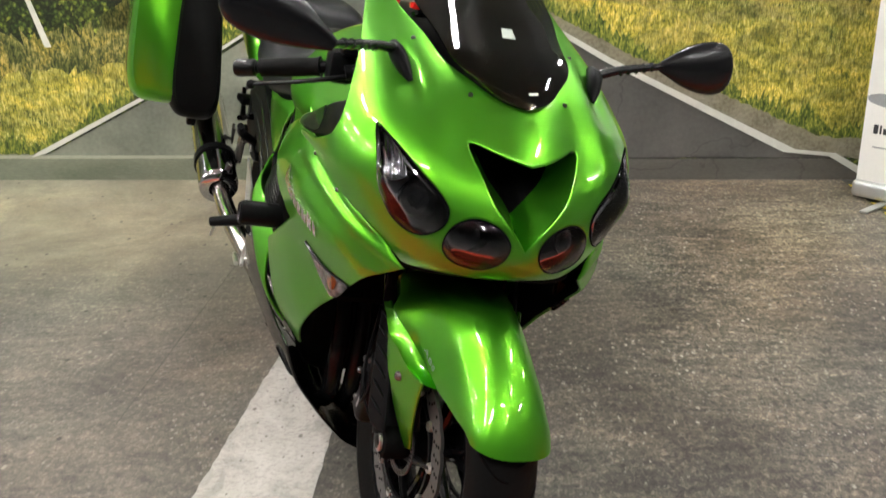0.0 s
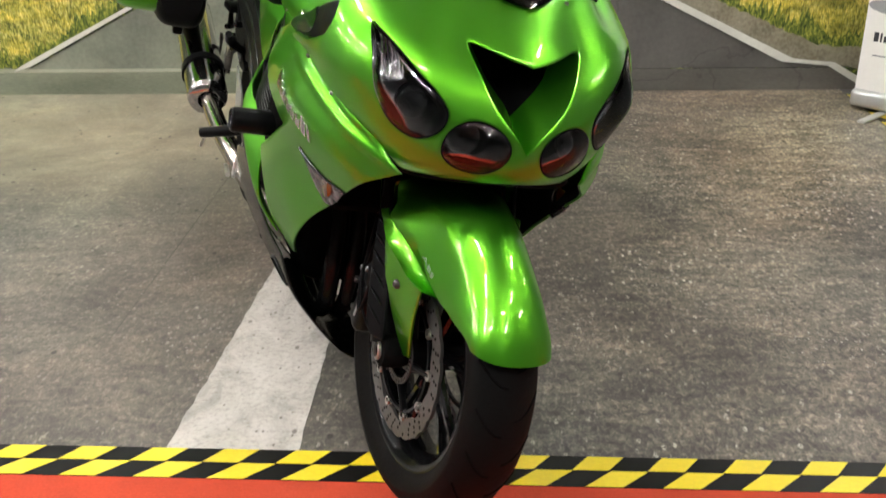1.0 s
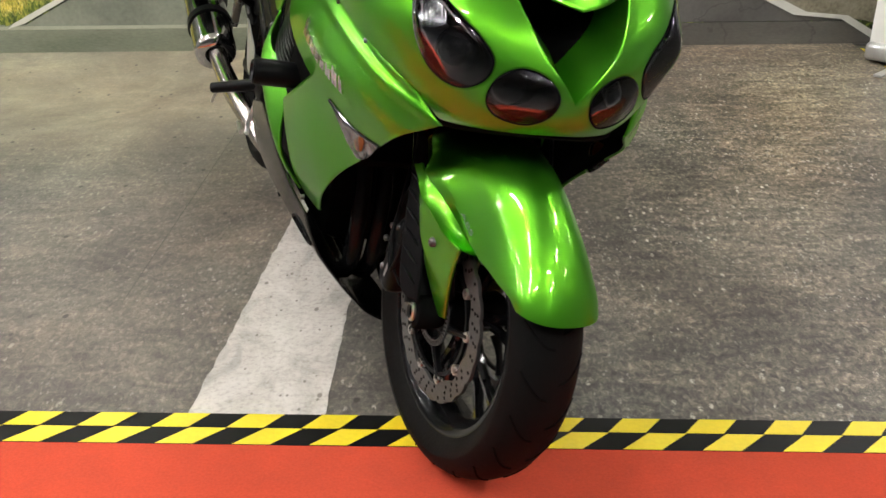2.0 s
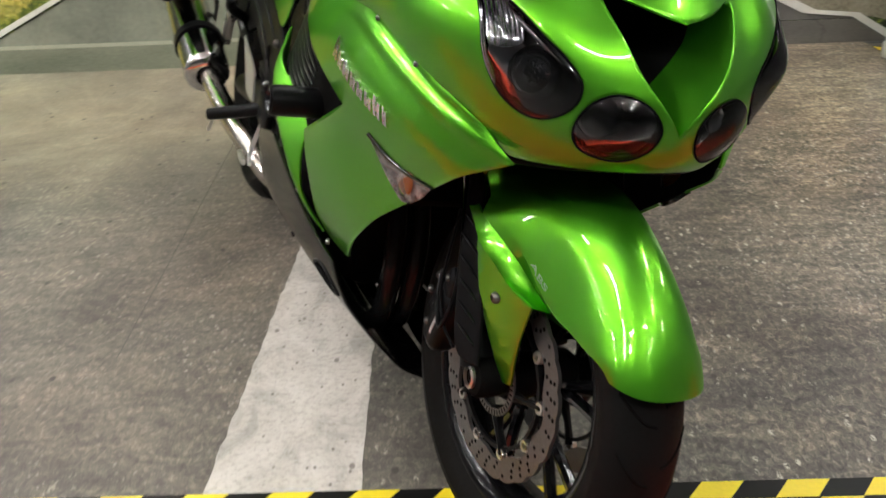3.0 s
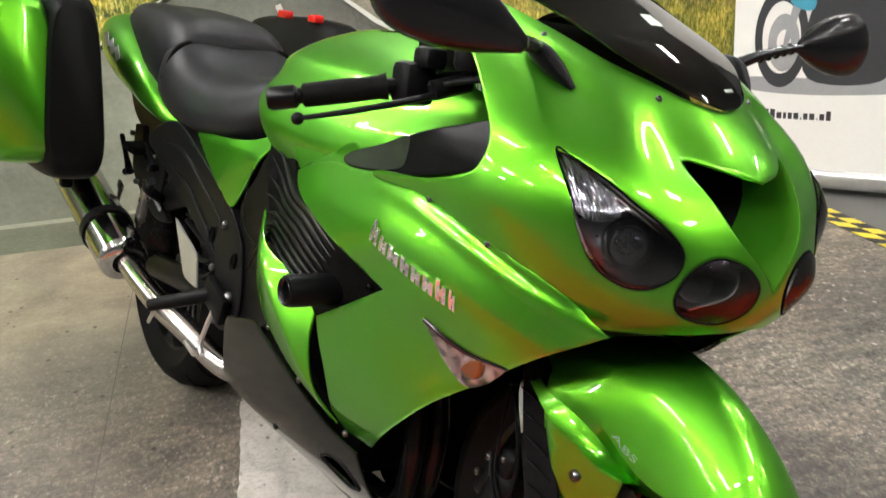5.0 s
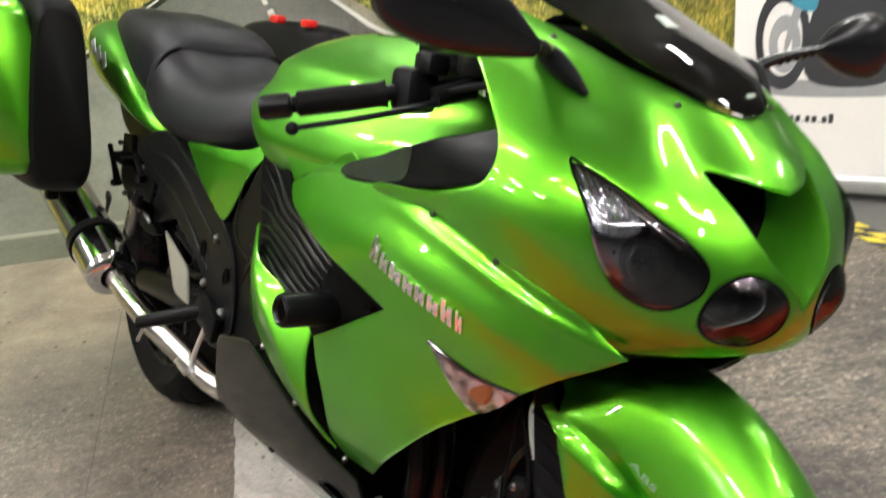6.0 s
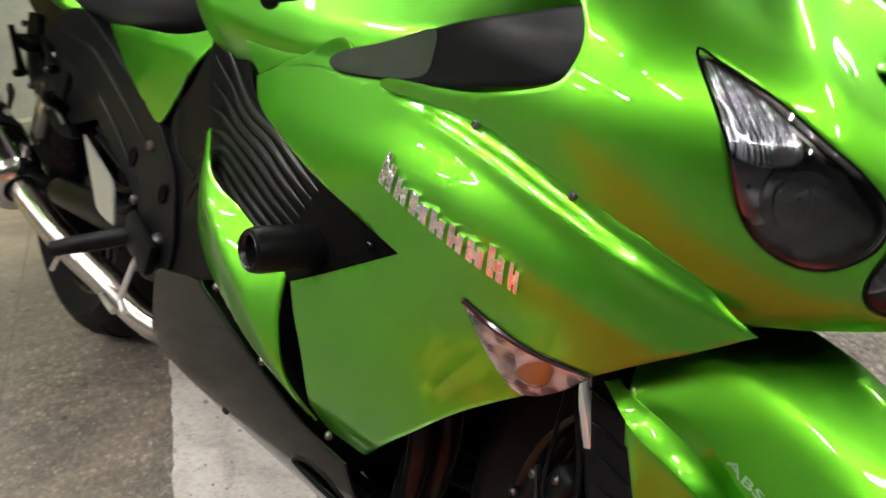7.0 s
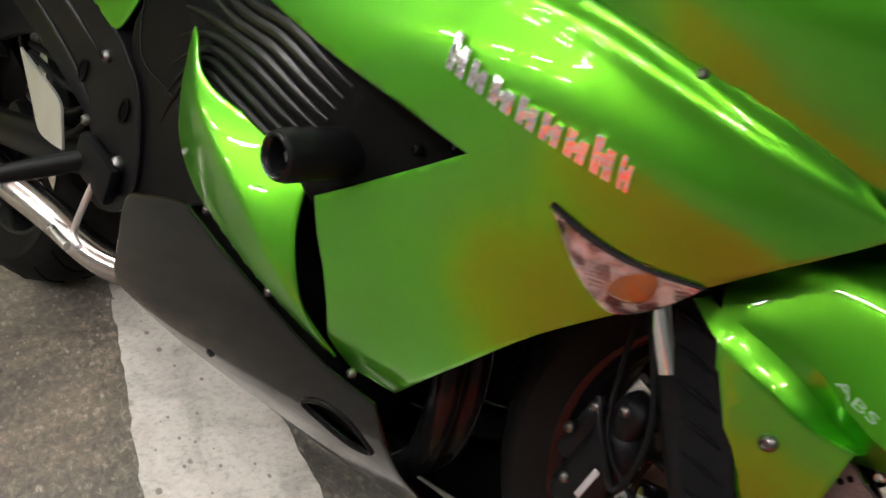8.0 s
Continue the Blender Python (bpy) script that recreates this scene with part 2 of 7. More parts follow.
def inks(m):
    """Node makers for a printed picture: noise, cells, colour ramps, mixes."""
    n, ln = m.node_tree.nodes, m.node_tree.links
    tc = n.new("ShaderNodeTexCoord")

    def place(stretch, turn=0.0):
        mp = n.new("ShaderNodeMapping")
        mp.inputs["Scale"].default_value = stretch
        mp.inputs["Rotation"].default_value = (0, 0, radians(turn))
        ln.new(tc.outputs["Object"], mp.inputs["Vector"])
        return mp.outputs[0]

    def noise_at(scale, detail, stretch=(1, 1, 1), rough=0.6, warp=0.0, turn=0.0):
        t = n.new("ShaderNodeTexNoise")
        t.inputs["Scale"].default_value, t.inputs["Detail"].default_value, t.inputs["Roughness"].default_value = scale, detail, rough
        t.inputs["Distortion"].default_value = warp
        ln.new(place(stretch, turn), t.inputs["Vector"])
        return t.outputs["Fac"]

    def cells(scale, stretch=(1, 1, 1), turn=0.0):
        """Random value of each cell, and the distance from its middle."""
        t = n.new("ShaderNodeTexVoronoi")
        t.inputs["Scale"].default_value = scale
        ln.new(place(stretch, turn), t.inputs["Vector"])
        s = n.new("ShaderNodeSeparateColor")
        ln.new(t.outputs["Color"], s.inputs[0])
        return s.outputs[0], t.outputs["Distance"]

    def ramp(src, stops):
        r = n.new("ShaderNodeValToRGB")
        while len(r.color_ramp.elements) < len(stops):
            r.color_ramp.elements.new(0.5)
        for e, (p, c) in zip(r.color_ramp.elements, stops):
            e.position, e.color = p, (*c, 1)
        ln.new(src, r.inputs["Fac"])
        return r.outputs["Color"]

    def span(src, a, b, lo=0.0, hi=1.0):
        r = n.new("ShaderNodeMapRange")
        r.interpolation_type = "SMOOTHSTEP"
        for k, v in (("From Min", a), ("From Max", b), ("To Min", lo), ("To Max", hi)):
            r.inputs[k].default_value = v
        ln.new(src, r.inputs["Value"])
        return r.outputs[0]

    def times(a, b):
        x = n.new("ShaderNodeMath")
        x.operation = "MULTIPLY"
        ln.new(a, x.inputs[0])
        ln.new(b, x.inputs[1])
        return x.outputs[0]

    def mix(kind, fac, a, c):
        x = n.new("ShaderNodeMix")
        x.data_type, x.blend_type = "RGBA", kind
        for k, v in ((0, fac), (6, a), (7, c)):
            if isinstance(v, float):
                x.inputs[k].default_value = v
            elif isinstance(v, tuple):
                x.inputs[k].default_value = (*v, 1)
            else:
                ln.new(v, x.inputs[k])
        return x.outputs[2]

    def axis(k):
        s = n.new("ShaderNodeSeparateXYZ")
        ln.new(tc.outputs["Object"], s.inputs[0])
        return s.outputs[k]

    def put(col):
        ln.new(col, n["Principled BSDF"].inputs["Base Color"])
        return m
    return noise_at, cells, ramp, span, times, mix, axis, put


def printed_asphalt():
    """The floor print: a photograph of a road, coarse stones, pale streaks, lighter olive towards the back left, paler
    towards the back right, all flat colour.
    """
    m = pm("printed_asphalt_vinyl", (0.2, 0.19, 0.16), 0.5, bump=0.12, bscale=90)
    noise_at, cells, ramp, span, times, mix, axis, put = inks(m)
    base = ramp(noise_at(1.5, 6, (1, 0.8, 1), 0.65, 0.6), [(0.38, (0.072, 0.066, 0.060)), (0.5, (0.108, 0.099, 0.086)), (0.62, (0.155, 0.142, 0.120))])
    warm = ramp(noise_at(0.8, 3, (1, 1, 1), 0.5), [(0.35, (1.08, 0.97, 0.92)), (0.65, (0.95, 0.99, 1.0))])
    col = mix("MULTIPLY", 1.0, base, warm)
    # lighter and more olive towards the back left
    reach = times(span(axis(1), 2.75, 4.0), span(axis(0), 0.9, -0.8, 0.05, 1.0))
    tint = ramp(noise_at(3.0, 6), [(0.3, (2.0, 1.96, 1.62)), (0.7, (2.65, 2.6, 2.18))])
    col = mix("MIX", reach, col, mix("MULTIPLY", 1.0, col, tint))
    # lighter and warmer towards the back right
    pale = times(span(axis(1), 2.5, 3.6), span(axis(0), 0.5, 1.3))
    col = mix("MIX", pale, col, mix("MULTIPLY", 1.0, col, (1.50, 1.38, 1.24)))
    grain = ramp(noise_at(75.0, 5, (1.0, 0.6, 1), 0.8, 0.6), [(0.37, (0.34, 0.34, 0.35)), (0.46, (0.78, 0.78, 0.78)), (0.54, (1.08, 1.08, 1.06)), (0.63, (2.25, 2.18, 2.05))])
    blotch = ramp(noise_at(7.0, 7, (0.7, 1.9, 1), 0.7, 1.2), [(0.40, (0.66, 0.66, 0.67)), (0.50, (1.0, 1.0, 1.0)), (0.62, (1.45, 1.42, 1.35))])
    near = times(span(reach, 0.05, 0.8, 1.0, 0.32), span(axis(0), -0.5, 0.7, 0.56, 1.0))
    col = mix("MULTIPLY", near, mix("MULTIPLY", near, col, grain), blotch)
    # single pale stones in drifts, and a few dark chips
    for scale, turn, hit, size, pale in ((60.0, 20, 0.74, 0.42, (0.58, 0.54, 0.46)), (105.0, -35, 0.72, 0.48, (0.46, 0.43, 0.38)), (34.0, 55, 0.86, 0.30, (0.52, 0.48, 0.39))):
        v, d = cells(scale, (1, 0.55, 1), turn)
        drift = times(near, span(noise_at(2.2, 4, (1, 1, 1), 0.6, 0.8, turn), 0.40, 0.60, 0.0, 0.9))
        chips = times(span(d, size, size * 0.45), span(noise_at(scale * 2.2, 3, (1, 0.5, 1), 0.7, 1.0), 0.44, 0.56))
        col = mix("MIX", times(times(span(v, hit, hit + 0.03), chips), drift), col, pale)
    v, d = cells(38.0, (1, 0.7, 1), 10)
    return put(mix("MIX", times(span(v, 0.955, 0.965), span(d, 0.32, 0.18, 0.0, 0.85)), col, (0.035, 0.03, 0.026)))


def printed_stripe():
    """White road paint in the print: dirty blotches and small dark pits."""
    m = pm("printed_white_stripe", (0.7, 0.7, 0.66), 0.5, bump=0.1, bscale=90)
    noise_at, cells, ramp, span, times, mix, axis, put = inks(m)
    col = ramp(noise_at(9.0, 8, (1, 0.7, 1), 0.7, 0.8), [(0.36, (0.36, 0.335, 0.305)), (0.46, (0.48, 0.445, 0.405)), (0.60, (0.57, 0.53, 0.49))])
    col = mix("MULTIPLY", 1.0, col, ramp(noise_at(80.0, 4, (1, 1, 1), 0.7), [(0.3, (0.72, 0.71, 0.70)), (0.5, (1.0, 1.0, 1.0)), (0.7, (1.06, 1.06, 1.06))]))
    for scale, hit, turn in ((45.0, 0.93, 15), (80.0, 0.90, -30)):
        v, d = cells(scale, (1, 0.6, 1), turn)
        col = mix("MIX", times(span(v, hit, hit + 0.01), span(d, 0.30, 0.16, 0.0, 0.8)), col, (0.14, 0.12, 0.10))
    return put(col)


def printed_grass():
    """Meadow in the mural: upright blades, tufts, and yellow drifts over green."""
    m = pm("mural_grass_print", (0.4, 0.35, 0.05), 0.45)
    noise_at, cells, ramp, span, times, mix, axis, put = inks(m)
    low = ramp(noise_at(80.0, 5, (1.5, 1, 0.38), 0.75, 0.6), [(0.41, (0.022, 0.040, 0.006)), (0.47, (0.11, 0.15, 0.020)), (0.53, (0.36, 0.36, 0.065)), (0.60, (0.68, 0.62, 0.25))])
    high = ramp(noise_at(85.0, 5, (1.4, 1, 0.38), 0.75, 0.6), [(0.40, (0.11, 0.13, 0.016)), (0.46, (0.40, 0.36, 0.042)), (0.54, (0.72, 0.57, 0.070)), (0.61, (0.92, 0.80, 0.26))])
    drift = span(noise_at(2.6, 6, (0.6, 1, 1.5), 0.68, 0.7), 0.38, 0.60)
    col = mix("MIX", drift, low, high)
    weeds = ramp(noise_at(70.0, 5, (1.2, 1, 0.5), 0.75, 0.8), [(0.40, (0.07, 0.065, 0.02)), (0.50, (0.24, 0.20, 0.06)), (0.62, (0.52, 0.44, 0.20))])
    col = mix("MIX", times(span(noise_at(4.5, 5, (0.5, 1, 1.6), 0.65, 0.8), 0.48, 0.60, 0.0, 0.85), span(axis(2), 0.45, 1.1, 0.25, 1.0)), col, weeds)
    clump = ramp(noise_at(11.0, 5, (1, 1, 1.1), 0.65, 0.9), [(0.40, (0.50, 0.55, 0.45)), (0.50, (1.0, 1.0, 1.0)), (0.60, (1.2, 1.14, 1.25))])
    return put(mix("MULTIPLY", 1.0, col, clump))


def printed_tufts():
    m = pm("mural_tuft_print", (0.05, 0.08, 0.02), 0.45)
    noise_at, cells, ramp, span, times, mix, axis, put = inks(m)
    a = ramp(noise_at(58.0, 5, (1.4, 1, 0.5), 0.7, 0.8), [(0.36, (0.018, 0.034, 0.005)), (0.46, (0.075, 0.115, 0.014)), (0.54, (0.20, 0.235, 0.035)), (0.64, (0.46, 0.44, 0.08))])
    return put(a)


def printed_hedge():
    """Bushes and weeds in the mural: leaf clusters, dark gaps, a few lit sprays."""
    m = pm("mural_hedge_print", (0.05, 0.08, 0.02), 0.45)
    noise_at, cells, ramp, span, times, mix, axis, put = inks(m)
    v, d = cells(55.0, (1, 1, 0.8), 0)
    leaf = ramp(v, [(0.0, (0.006, 0.011, 0.004)), (0.45, (0.022, 0.042, 0.010)), (0.8, (0.060, 0.095, 0.022)), (1.0, (0.15, 0.19, 0.05))])
    leaf = mix("MULTIPLY", 1.0, leaf, ramp(d, [(0.15, (1.25, 1.25, 1.2)), (0.6, (0.35, 0.38, 0.35))]))
    fine = ramp(noise_at(90.0, 4, (1, 1, 1), 0.7), [(0.38, (0.35, 0.40, 0.35)), (0.5, (1.0, 1.0, 1.0)), (0.62, (2.2, 2.0, 1.6))])
    bush = ramp(noise_at(6.0, 5, (1, 1, 1), 0.6, 0.3), [(0.40, (0.22, 0.28, 0.22)), (0.50, (0.85, 0.90, 0.80)), (0.60, (2.2, 1.9, 1.2))])
    return put(mix("MULTIPLY", 1.0, mix("MULTIPLY", 1.0, leaf, fine), bush))


def printed_weeds():
    """Tall weeds between meadow and bushes: rusty stalks over green."""
    m = pm("mural_weed_print", (0.2, 0.2, 0.05), 0.45)
    noise_at, cells, ramp, span, times, mix, axis, put = inks(m)
    a = ramp(noise_at(70.0, 5, (1.4, 1, 0.5), 0.75, 0.5), [(0.38, (0.020, 0.032, 0.008)), (0.47, (0.090, 0.105, 0.022)), (0.55, (0.26, 0.23, 0.06)), (0.63, (0.46, 0.38, 0.16))])
    return put(mix("MULTIPLY", 1.0, a, ramp(noise_at(7.0, 5, (1, 1, 1), 0.6, 0.4), [(0.40, (0.45, 0.55, 0.45)), (0.5, (1.0, 1.0, 1.0)), (0.60, (1.5, 1.3, 1.0))])))


WEED_PRINT = printed_weeds()
HEDGE_PRINT = printed_hedge()
ASPHALT = printed_asphalt()
STRIPE_PRINT = printed_stripe()
GRASS_PRINT = printed_grass()
TUFT_PRINT = printed_tufts()
ROAD_PRINT = ramped(pm("mural_road_print", (0.13, 0.13, 0.12), 0.45), [(0.3, (0.13, 0.14, 0.11)), (0.5, (0.22, 0.235, 0.185)), (0.7, (0.32, 0.335, 0.265))], 3.0, 10, (1, 1, 1), 60.0, 0.45, 0.22)
RISER_PRINT = ramped(pm("mural_near_road_print", (0.13, 0.13, 0.12), 0.45), [(0.3, (0.12, 0.135, 0.095)), (0.5, (0.185, 0.20, 0.145)), (0.7, (0.26, 0.275, 0.20))], 2.0, 10, (1, 1, 3), 50.0, 0.45, 0.3)


def darker_lane(m, x0, x1, tint):
    """The printed photograph's right-hand lane is darker, neutral tarmac: ink tint between two places along the mural, with an uneven border and cracks."""
    n, ln = m.node_tree.nodes, m.node_tree.links
    p = n["Principled BSDF"]
    old = p.inputs["Base Color"].links[0].from_socket
    tc, sep, wob, add = n.new("ShaderNodeTexCoord"), n.new("ShaderNodeSeparateXYZ"), n.new("ShaderNodeTexNoise"), n.new("ShaderNodeMath")
    wob.inputs["Scale"].default_value, wob.inputs["Detail"].default_value = 3.0, 6.0
    add.operation = "MULTIPLY_ADD"
    add.inputs[1].default_value = 0.5
    ln.new(tc.outputs["Object"], sep.inputs[0])
    ln.new(tc.outputs["Object"], wob.inputs["Vector"])
    ln.new(wob.outputs["Fac"], add.inputs[0])
    ln.new(sep.outputs["X"], add.inputs[2])
    span = n.new("ShaderNodeMapRange")
    span.inputs["From Min"].default_value, span.inputs["From Max"].default_value = x0 + 0.25, x1 + 0.25
    ln.new(add.outputs[0], span.inputs["Value"])
    mix = n.new("ShaderNodeMix")
    mix.data_type, mix.blend_type = "RGBA", "MULTIPLY"
    ln.new(span.outputs["Result"], mix.inputs["Factor"])
    ln.new(old, mix.inputs[6])
    mix.inputs[7].default_value = (*tint, 1)
    crack, line, dark = n.new("ShaderNodeTexVoronoi"), n.new("ShaderNodeMapRange"), n.new("ShaderNodeMix")
    crack.feature = "DISTANCE_TO_EDGE"
    crack.inputs["Scale"].default_value = 2.4
    shift = n.new("ShaderNodeMix")
    shift.data_type, shift.blend_type = "RGBA", "ADD"
    shift.inputs[0].default_value = 0.5
    ln.new(tc.outputs["Object"], shift.inputs[6])
    ln.new(wob.outputs["Color"], shift.inputs[7])
    ln.new(shift.outputs[2], crack.inputs["Vector"])
    line.inputs["From Min"].default_value, line.inputs["From Max"].default_value = 0.004, 0.014
    line.inputs["To Min"].default_value, line.inputs["To Max"].default_value = 0.74, 1.0
    ln.new(crack.outputs["Distance"], line.inputs["Value"])
    dark.data_type, dark.blend_type = "RGBA", "MULTIPLY"
    ln.new(span.outputs["Result"], dark.inputs[0])
    ln.new(mix.outputs[2], dark.inputs[6])
    ln.new(line.outputs["Result"], dark.inputs[7])
    ln.new(dark.outputs[2], p.inputs["Base Color"])


darker_lane(ROAD_PRINT, -0.75, 0.35, (0.46, 0.41, 0.49))
darker_lane(RISER_PRINT, -0.75, 0.35, (0.60, 0.52, 0.64))
VERGE_PRINT = ramped(pm("mural_verge_print", (0.25, 0.22, 0.15), 0.45), [(0.3, (0.12, 0.105, 0.07)), (0.5, (0.25, 0.225, 0.16)), (0.7, (0.36, 0.33, 0.25))], 8.0, 10, (1, 1, 1), 70.0, 0.45, 0.5)
EDGE_PRINT = pm("mural_pale_edge_print", (0.40, 0.40, 0.31), 0.45, 0.0, 0.0, 0.15, 10.0)
LINE_PRINT = pm("mural_white_line_print", (0.66, 0.65, 0.60), 0.45, 0.0, 0.0, 0.12, 20.0)
LAMP_POWER = 196.0
TUBE_GLOW = glow("lamp_diffuser_glow", (1.0, 0.985, 0.95), LAMP_POWER)
DARK_FLOOR = pm("dark_hall_floor", (0.11, 0.107, 0.10), 0.6, 0.0, 0.0, 0.15, 6.0)


# ---- building tools ----
def part(name, bm, material, parent=None, label="", smooth=40):
    me = bpy.data.meshes.new(name)
    bmesh.ops.recalc_face_normals(bm, faces=bm.faces[:])
    bm.to_mesh(me)
    bm.free()
    me.materials.append(material)
    if smooth:
        me.shade_smooth()
        me.set_sharp_from_angle(angle=radians(smooth))
        if "true_normal" in me.attributes:
            # shade by the surface itself, but for the turned-in rim
            given = [Vector(d.vector) for d in me.attributes["true_normal"].data]
            out = [Vector(c.vector) for c in me.corner_normals]
            for p in me.polygons:
                for k in p.loop_indices:
                    g = given[me.loops[k].vertex_index]
                    if g.length > 0.5 and g.dot(p.normal) > 0.3:
                        out[k] = g
            me.normals_split_custom_set(out)
    ob = new(name, me)
    if parent:
        ob.parent = parent
    if label:
        tagged(ob, label)
    return ob


def spline(pts, n=6, closed=True):
    """A smooth line through the points; a point given twice in a row is a corner."""
    out, k = [], len(pts)
    P = [Vector(p) for p in pts]
    for i in range(k if closed else k - 1):
        p1, p2 = P[i], P[(i + 1) % k]
        if (p1 - p2).length < 1e-6:
            continue
        p0 = P[i - 1] if closed or i else p1 * 2 - p2
        p3 = P[(i + 2) % k] if closed or i + 2 < k else p2 * 2 - p1
        for j in range(n):
            s = j / n
            out.append(0.5 * (2 * p1 + (p2 - p0) * s + (2 * p0 - 5 * p1 + 4 * p2 - p3) * s * s + (3 * p1 - p0 - 3 * p2 + p3) * s**3))
    if not closed:
        out.append(P[-1])
    return out


def inside(p, poly):
    hit, x, y = False, p[0], p[1]
    for (x0, y0), (x1, y1) in zip(poly, poly[1:] + poly[:1]):
        if (y0 > y) != (y1 > y) and x < (x1 - x0) * (y - y0) / (y1 - y0) + x0:
            hit = not hit
    return hit


def edge_gap(p, poly):
    best = 9.0
    for (x0, y0), (x1, y1) in zip(poly, poly[1:] + poly[:1]):
        dx, dy = x1 - x0, y1 - y0
        t = max(0, min(1, ((p[0] - x0) * dx + (p[1] - y0) * dy) / (dx * dx + dy * dy + 1e-12)))
        best = min(best, math.hypot(p[0] - x0 - t * dx, p[1] - y0 - t * dy))
    return best


def sheet(surf, outline, holes=(), step=0.016, thick=0.003, roll=0.0025, n=6):
    """A shell on the surface surf(u, v), cut to a smooth outline with holes, with turned-in edges and thickness. roll: how far the edge turns in."""
    from mathutils.geometry import delaunay_2d_cdt
    loops = [[(p.x, p.y) for p in spline(o, n)] for o in (outline, *holes)]
    pts, edges = [], []
    for lp in loops:
        k = len(pts)
        pts += lp
        edges += [(k + i, k + (i + 1) % len(lp)) for i in range(len(lp))]
    rim = len(pts)
    us, vs = [p[0] for p in loops[0]], [p[1] for p in loops[0]]
    ok = lambda p, gap: inside(p, loops[0]) and not any(inside(p, h) for h in loops[1:]) and min(edge_gap(p, lp) for lp in loops) > gap
    for lp in loops:
        for i, p in enumerate(lp):
            a, b = lp[i - 1], lp[(i + 1) % len(lp)]
            t = Vector((b[0] - a[0], b[1] - a[1]))
            if t.length > 1e-6:
                t.normalize()
                for k in (-1, 1):
                    q = (p[0] + k * t.y * 0.005, p[1] - k * t.x * 0.005)
                    if ok(q, 0.0035):
                        pts.append(q)
    row, v = 0, min(vs)
    ring = len(pts)
    while v < max(vs):
        u = min(us) + (row % 2) * step / 2
        while u < max(us):
            if ok((u, v), 0.009):
                pts.append((u, v))
            u += step
        v += step * 0.87
        row += 1
    verts, _, faces, *_ = delaunay_2d_cdt([Vector(p) for p in pts], edges, [], 0, 1e-6)
    V = [(p.x, p.y) for p in verts]
    keep = []
    for f in faces:
        c = (sum(V[i][0] for i in f) / len(f), sum(V[i][1] for i in f) / len(f))
        if inside(c, loops[0]) and not any(inside(c, h) for h in loops[1:]):
            keep.append(list(f))
    e = 1e-3
    front, back = [], []
    for u, v in V:
        p = Vector(surf(u, v))
        nrm = (Vector(surf(u + e, v)) - Vector(surf(u - e, v))).cross(Vector(surf(u, v + e)) - Vector(surf(u, v - e)))
        if nrm.length > 0:
            nrm.normalize()
        front.append(p)
        back.append(nrm)
    bm = bmesh.new()
    layer = bm.verts.layers.float_vector.new("true_normal")
    # the side that looks away from the bike's middle is the outer one
    total = sum((n_.dot(Vector((p.x * 0.2, p.y, 0.12 * p.z))) for p, n_ in zip(front, back)), 0.0)
    k = 1 if total > 0 else -1
    near = [min(edge_gap(q, lp) for lp in loops) < 1e-5 for q in V]
    F = [bm.verts.new(p - nn * k * (roll if r else 0)) for p, nn, r in zip(front, back, near)]
    for w, nn, r in zip(F, back, near):
        w[layer] = Vector() if r else nn * k
    B = [bm.verts.new(p - nn * k * (thick + (roll if r else 0))) for p, nn, r in zip(front, back, near)]
    seen = {}
    for f in keep:
        bm.faces.new([F[i] for i in f])
        bm.faces.new([B[i] for i in reversed(f)])
        for a, b in zip(f, f[1:] + f[:1]):
            seen[(a, b)] = 1
    for a, b in seen:
        if (b, a) not in seen:
            bm.faces.new([F[b], F[a], B[a], B[b]])
    loose = [v for v in bm.verts if not v.link_faces]
    bmesh.ops.delete(bm, geom=loose, context="VERTS")
    return bm


def tube(pts, r, seg=12, n=6, closed=False, bm=None, caps=True, flat=1.0):
    """A round bar along a smooth line; r: one radius, or one for each given point."""
    bm = bm or bmesh.new()
    path = spline(pts, n, closed)
    rs = [r] * len(path) if not isinstance(r, (list, tuple)) else [x[0] for x in spline([(q, float(i), 0) for i, q in enumerate(r)], n, closed)]
    rings, up = [], Vector((0.13, 0.27, 0.95)).normalized()
    m = len(path)
    for i, p in enumerate(path):
        t = (path[(i + 1) % m] - path[i - 1]) if closed else (path[min(i + 1, m - 1)] - path[max(i - 1, 0)])
        t.normalize()
        a = (up - t * up.dot(t)).normalized()
        up = a
        b = t.cross(a)
        rings.append([bm.verts.new(p + (a * math.cos(2 * math.pi * j / seg) * flat + b * math.sin(2 * math.pi * j / seg)) * rs[i]) for j in range(seg)])
    for i in range(m if closed else m - 1):
        A, B = rings[i], rings[(i + 1) % m]
        for j in range(seg):
            bm.faces.new([A[j], A[(j + 1) % seg], B[(j + 1) % seg], B[j]])
    if caps and not closed:
        bm.faces.new(list(reversed(rings[0])))
        bm.faces.new(rings[-1])
    return bm


def lathe(profile, at, axis="y", seg=48, bm=None, arc=None):
    """Turns (radius, offset along the axis) pairs about an axis through a point."""
    bm = bm or bmesh.new()
    at = Vector(at)
    rings = []
    for r, o in profile:
        ring = []
        for j in range(seg):
            a = 2 * math.pi * j / seg
            c, s = r * math.cos(a), r * math.sin(a)
            q = {"y": (c, o, s), "x": (o, c, s), "z": (c, s, o)}[axis]
            ring.append(bm.verts.new(at + Vector(q)))
        rings.append(ring)
    for A, B in zip(rings, rings[1:]):
        for j in range(seg):
            bm.faces.new([A[j], A[(j + 1) % seg], B[(j + 1) % seg], B[j]])
    return bm


def capped(profile, at, axis="y", seg=24, bm=None):
    return lathe([(0.0005, profile[0][1]), *profile, (0.0005, profile[-1][1])], at, axis, seg, bm)


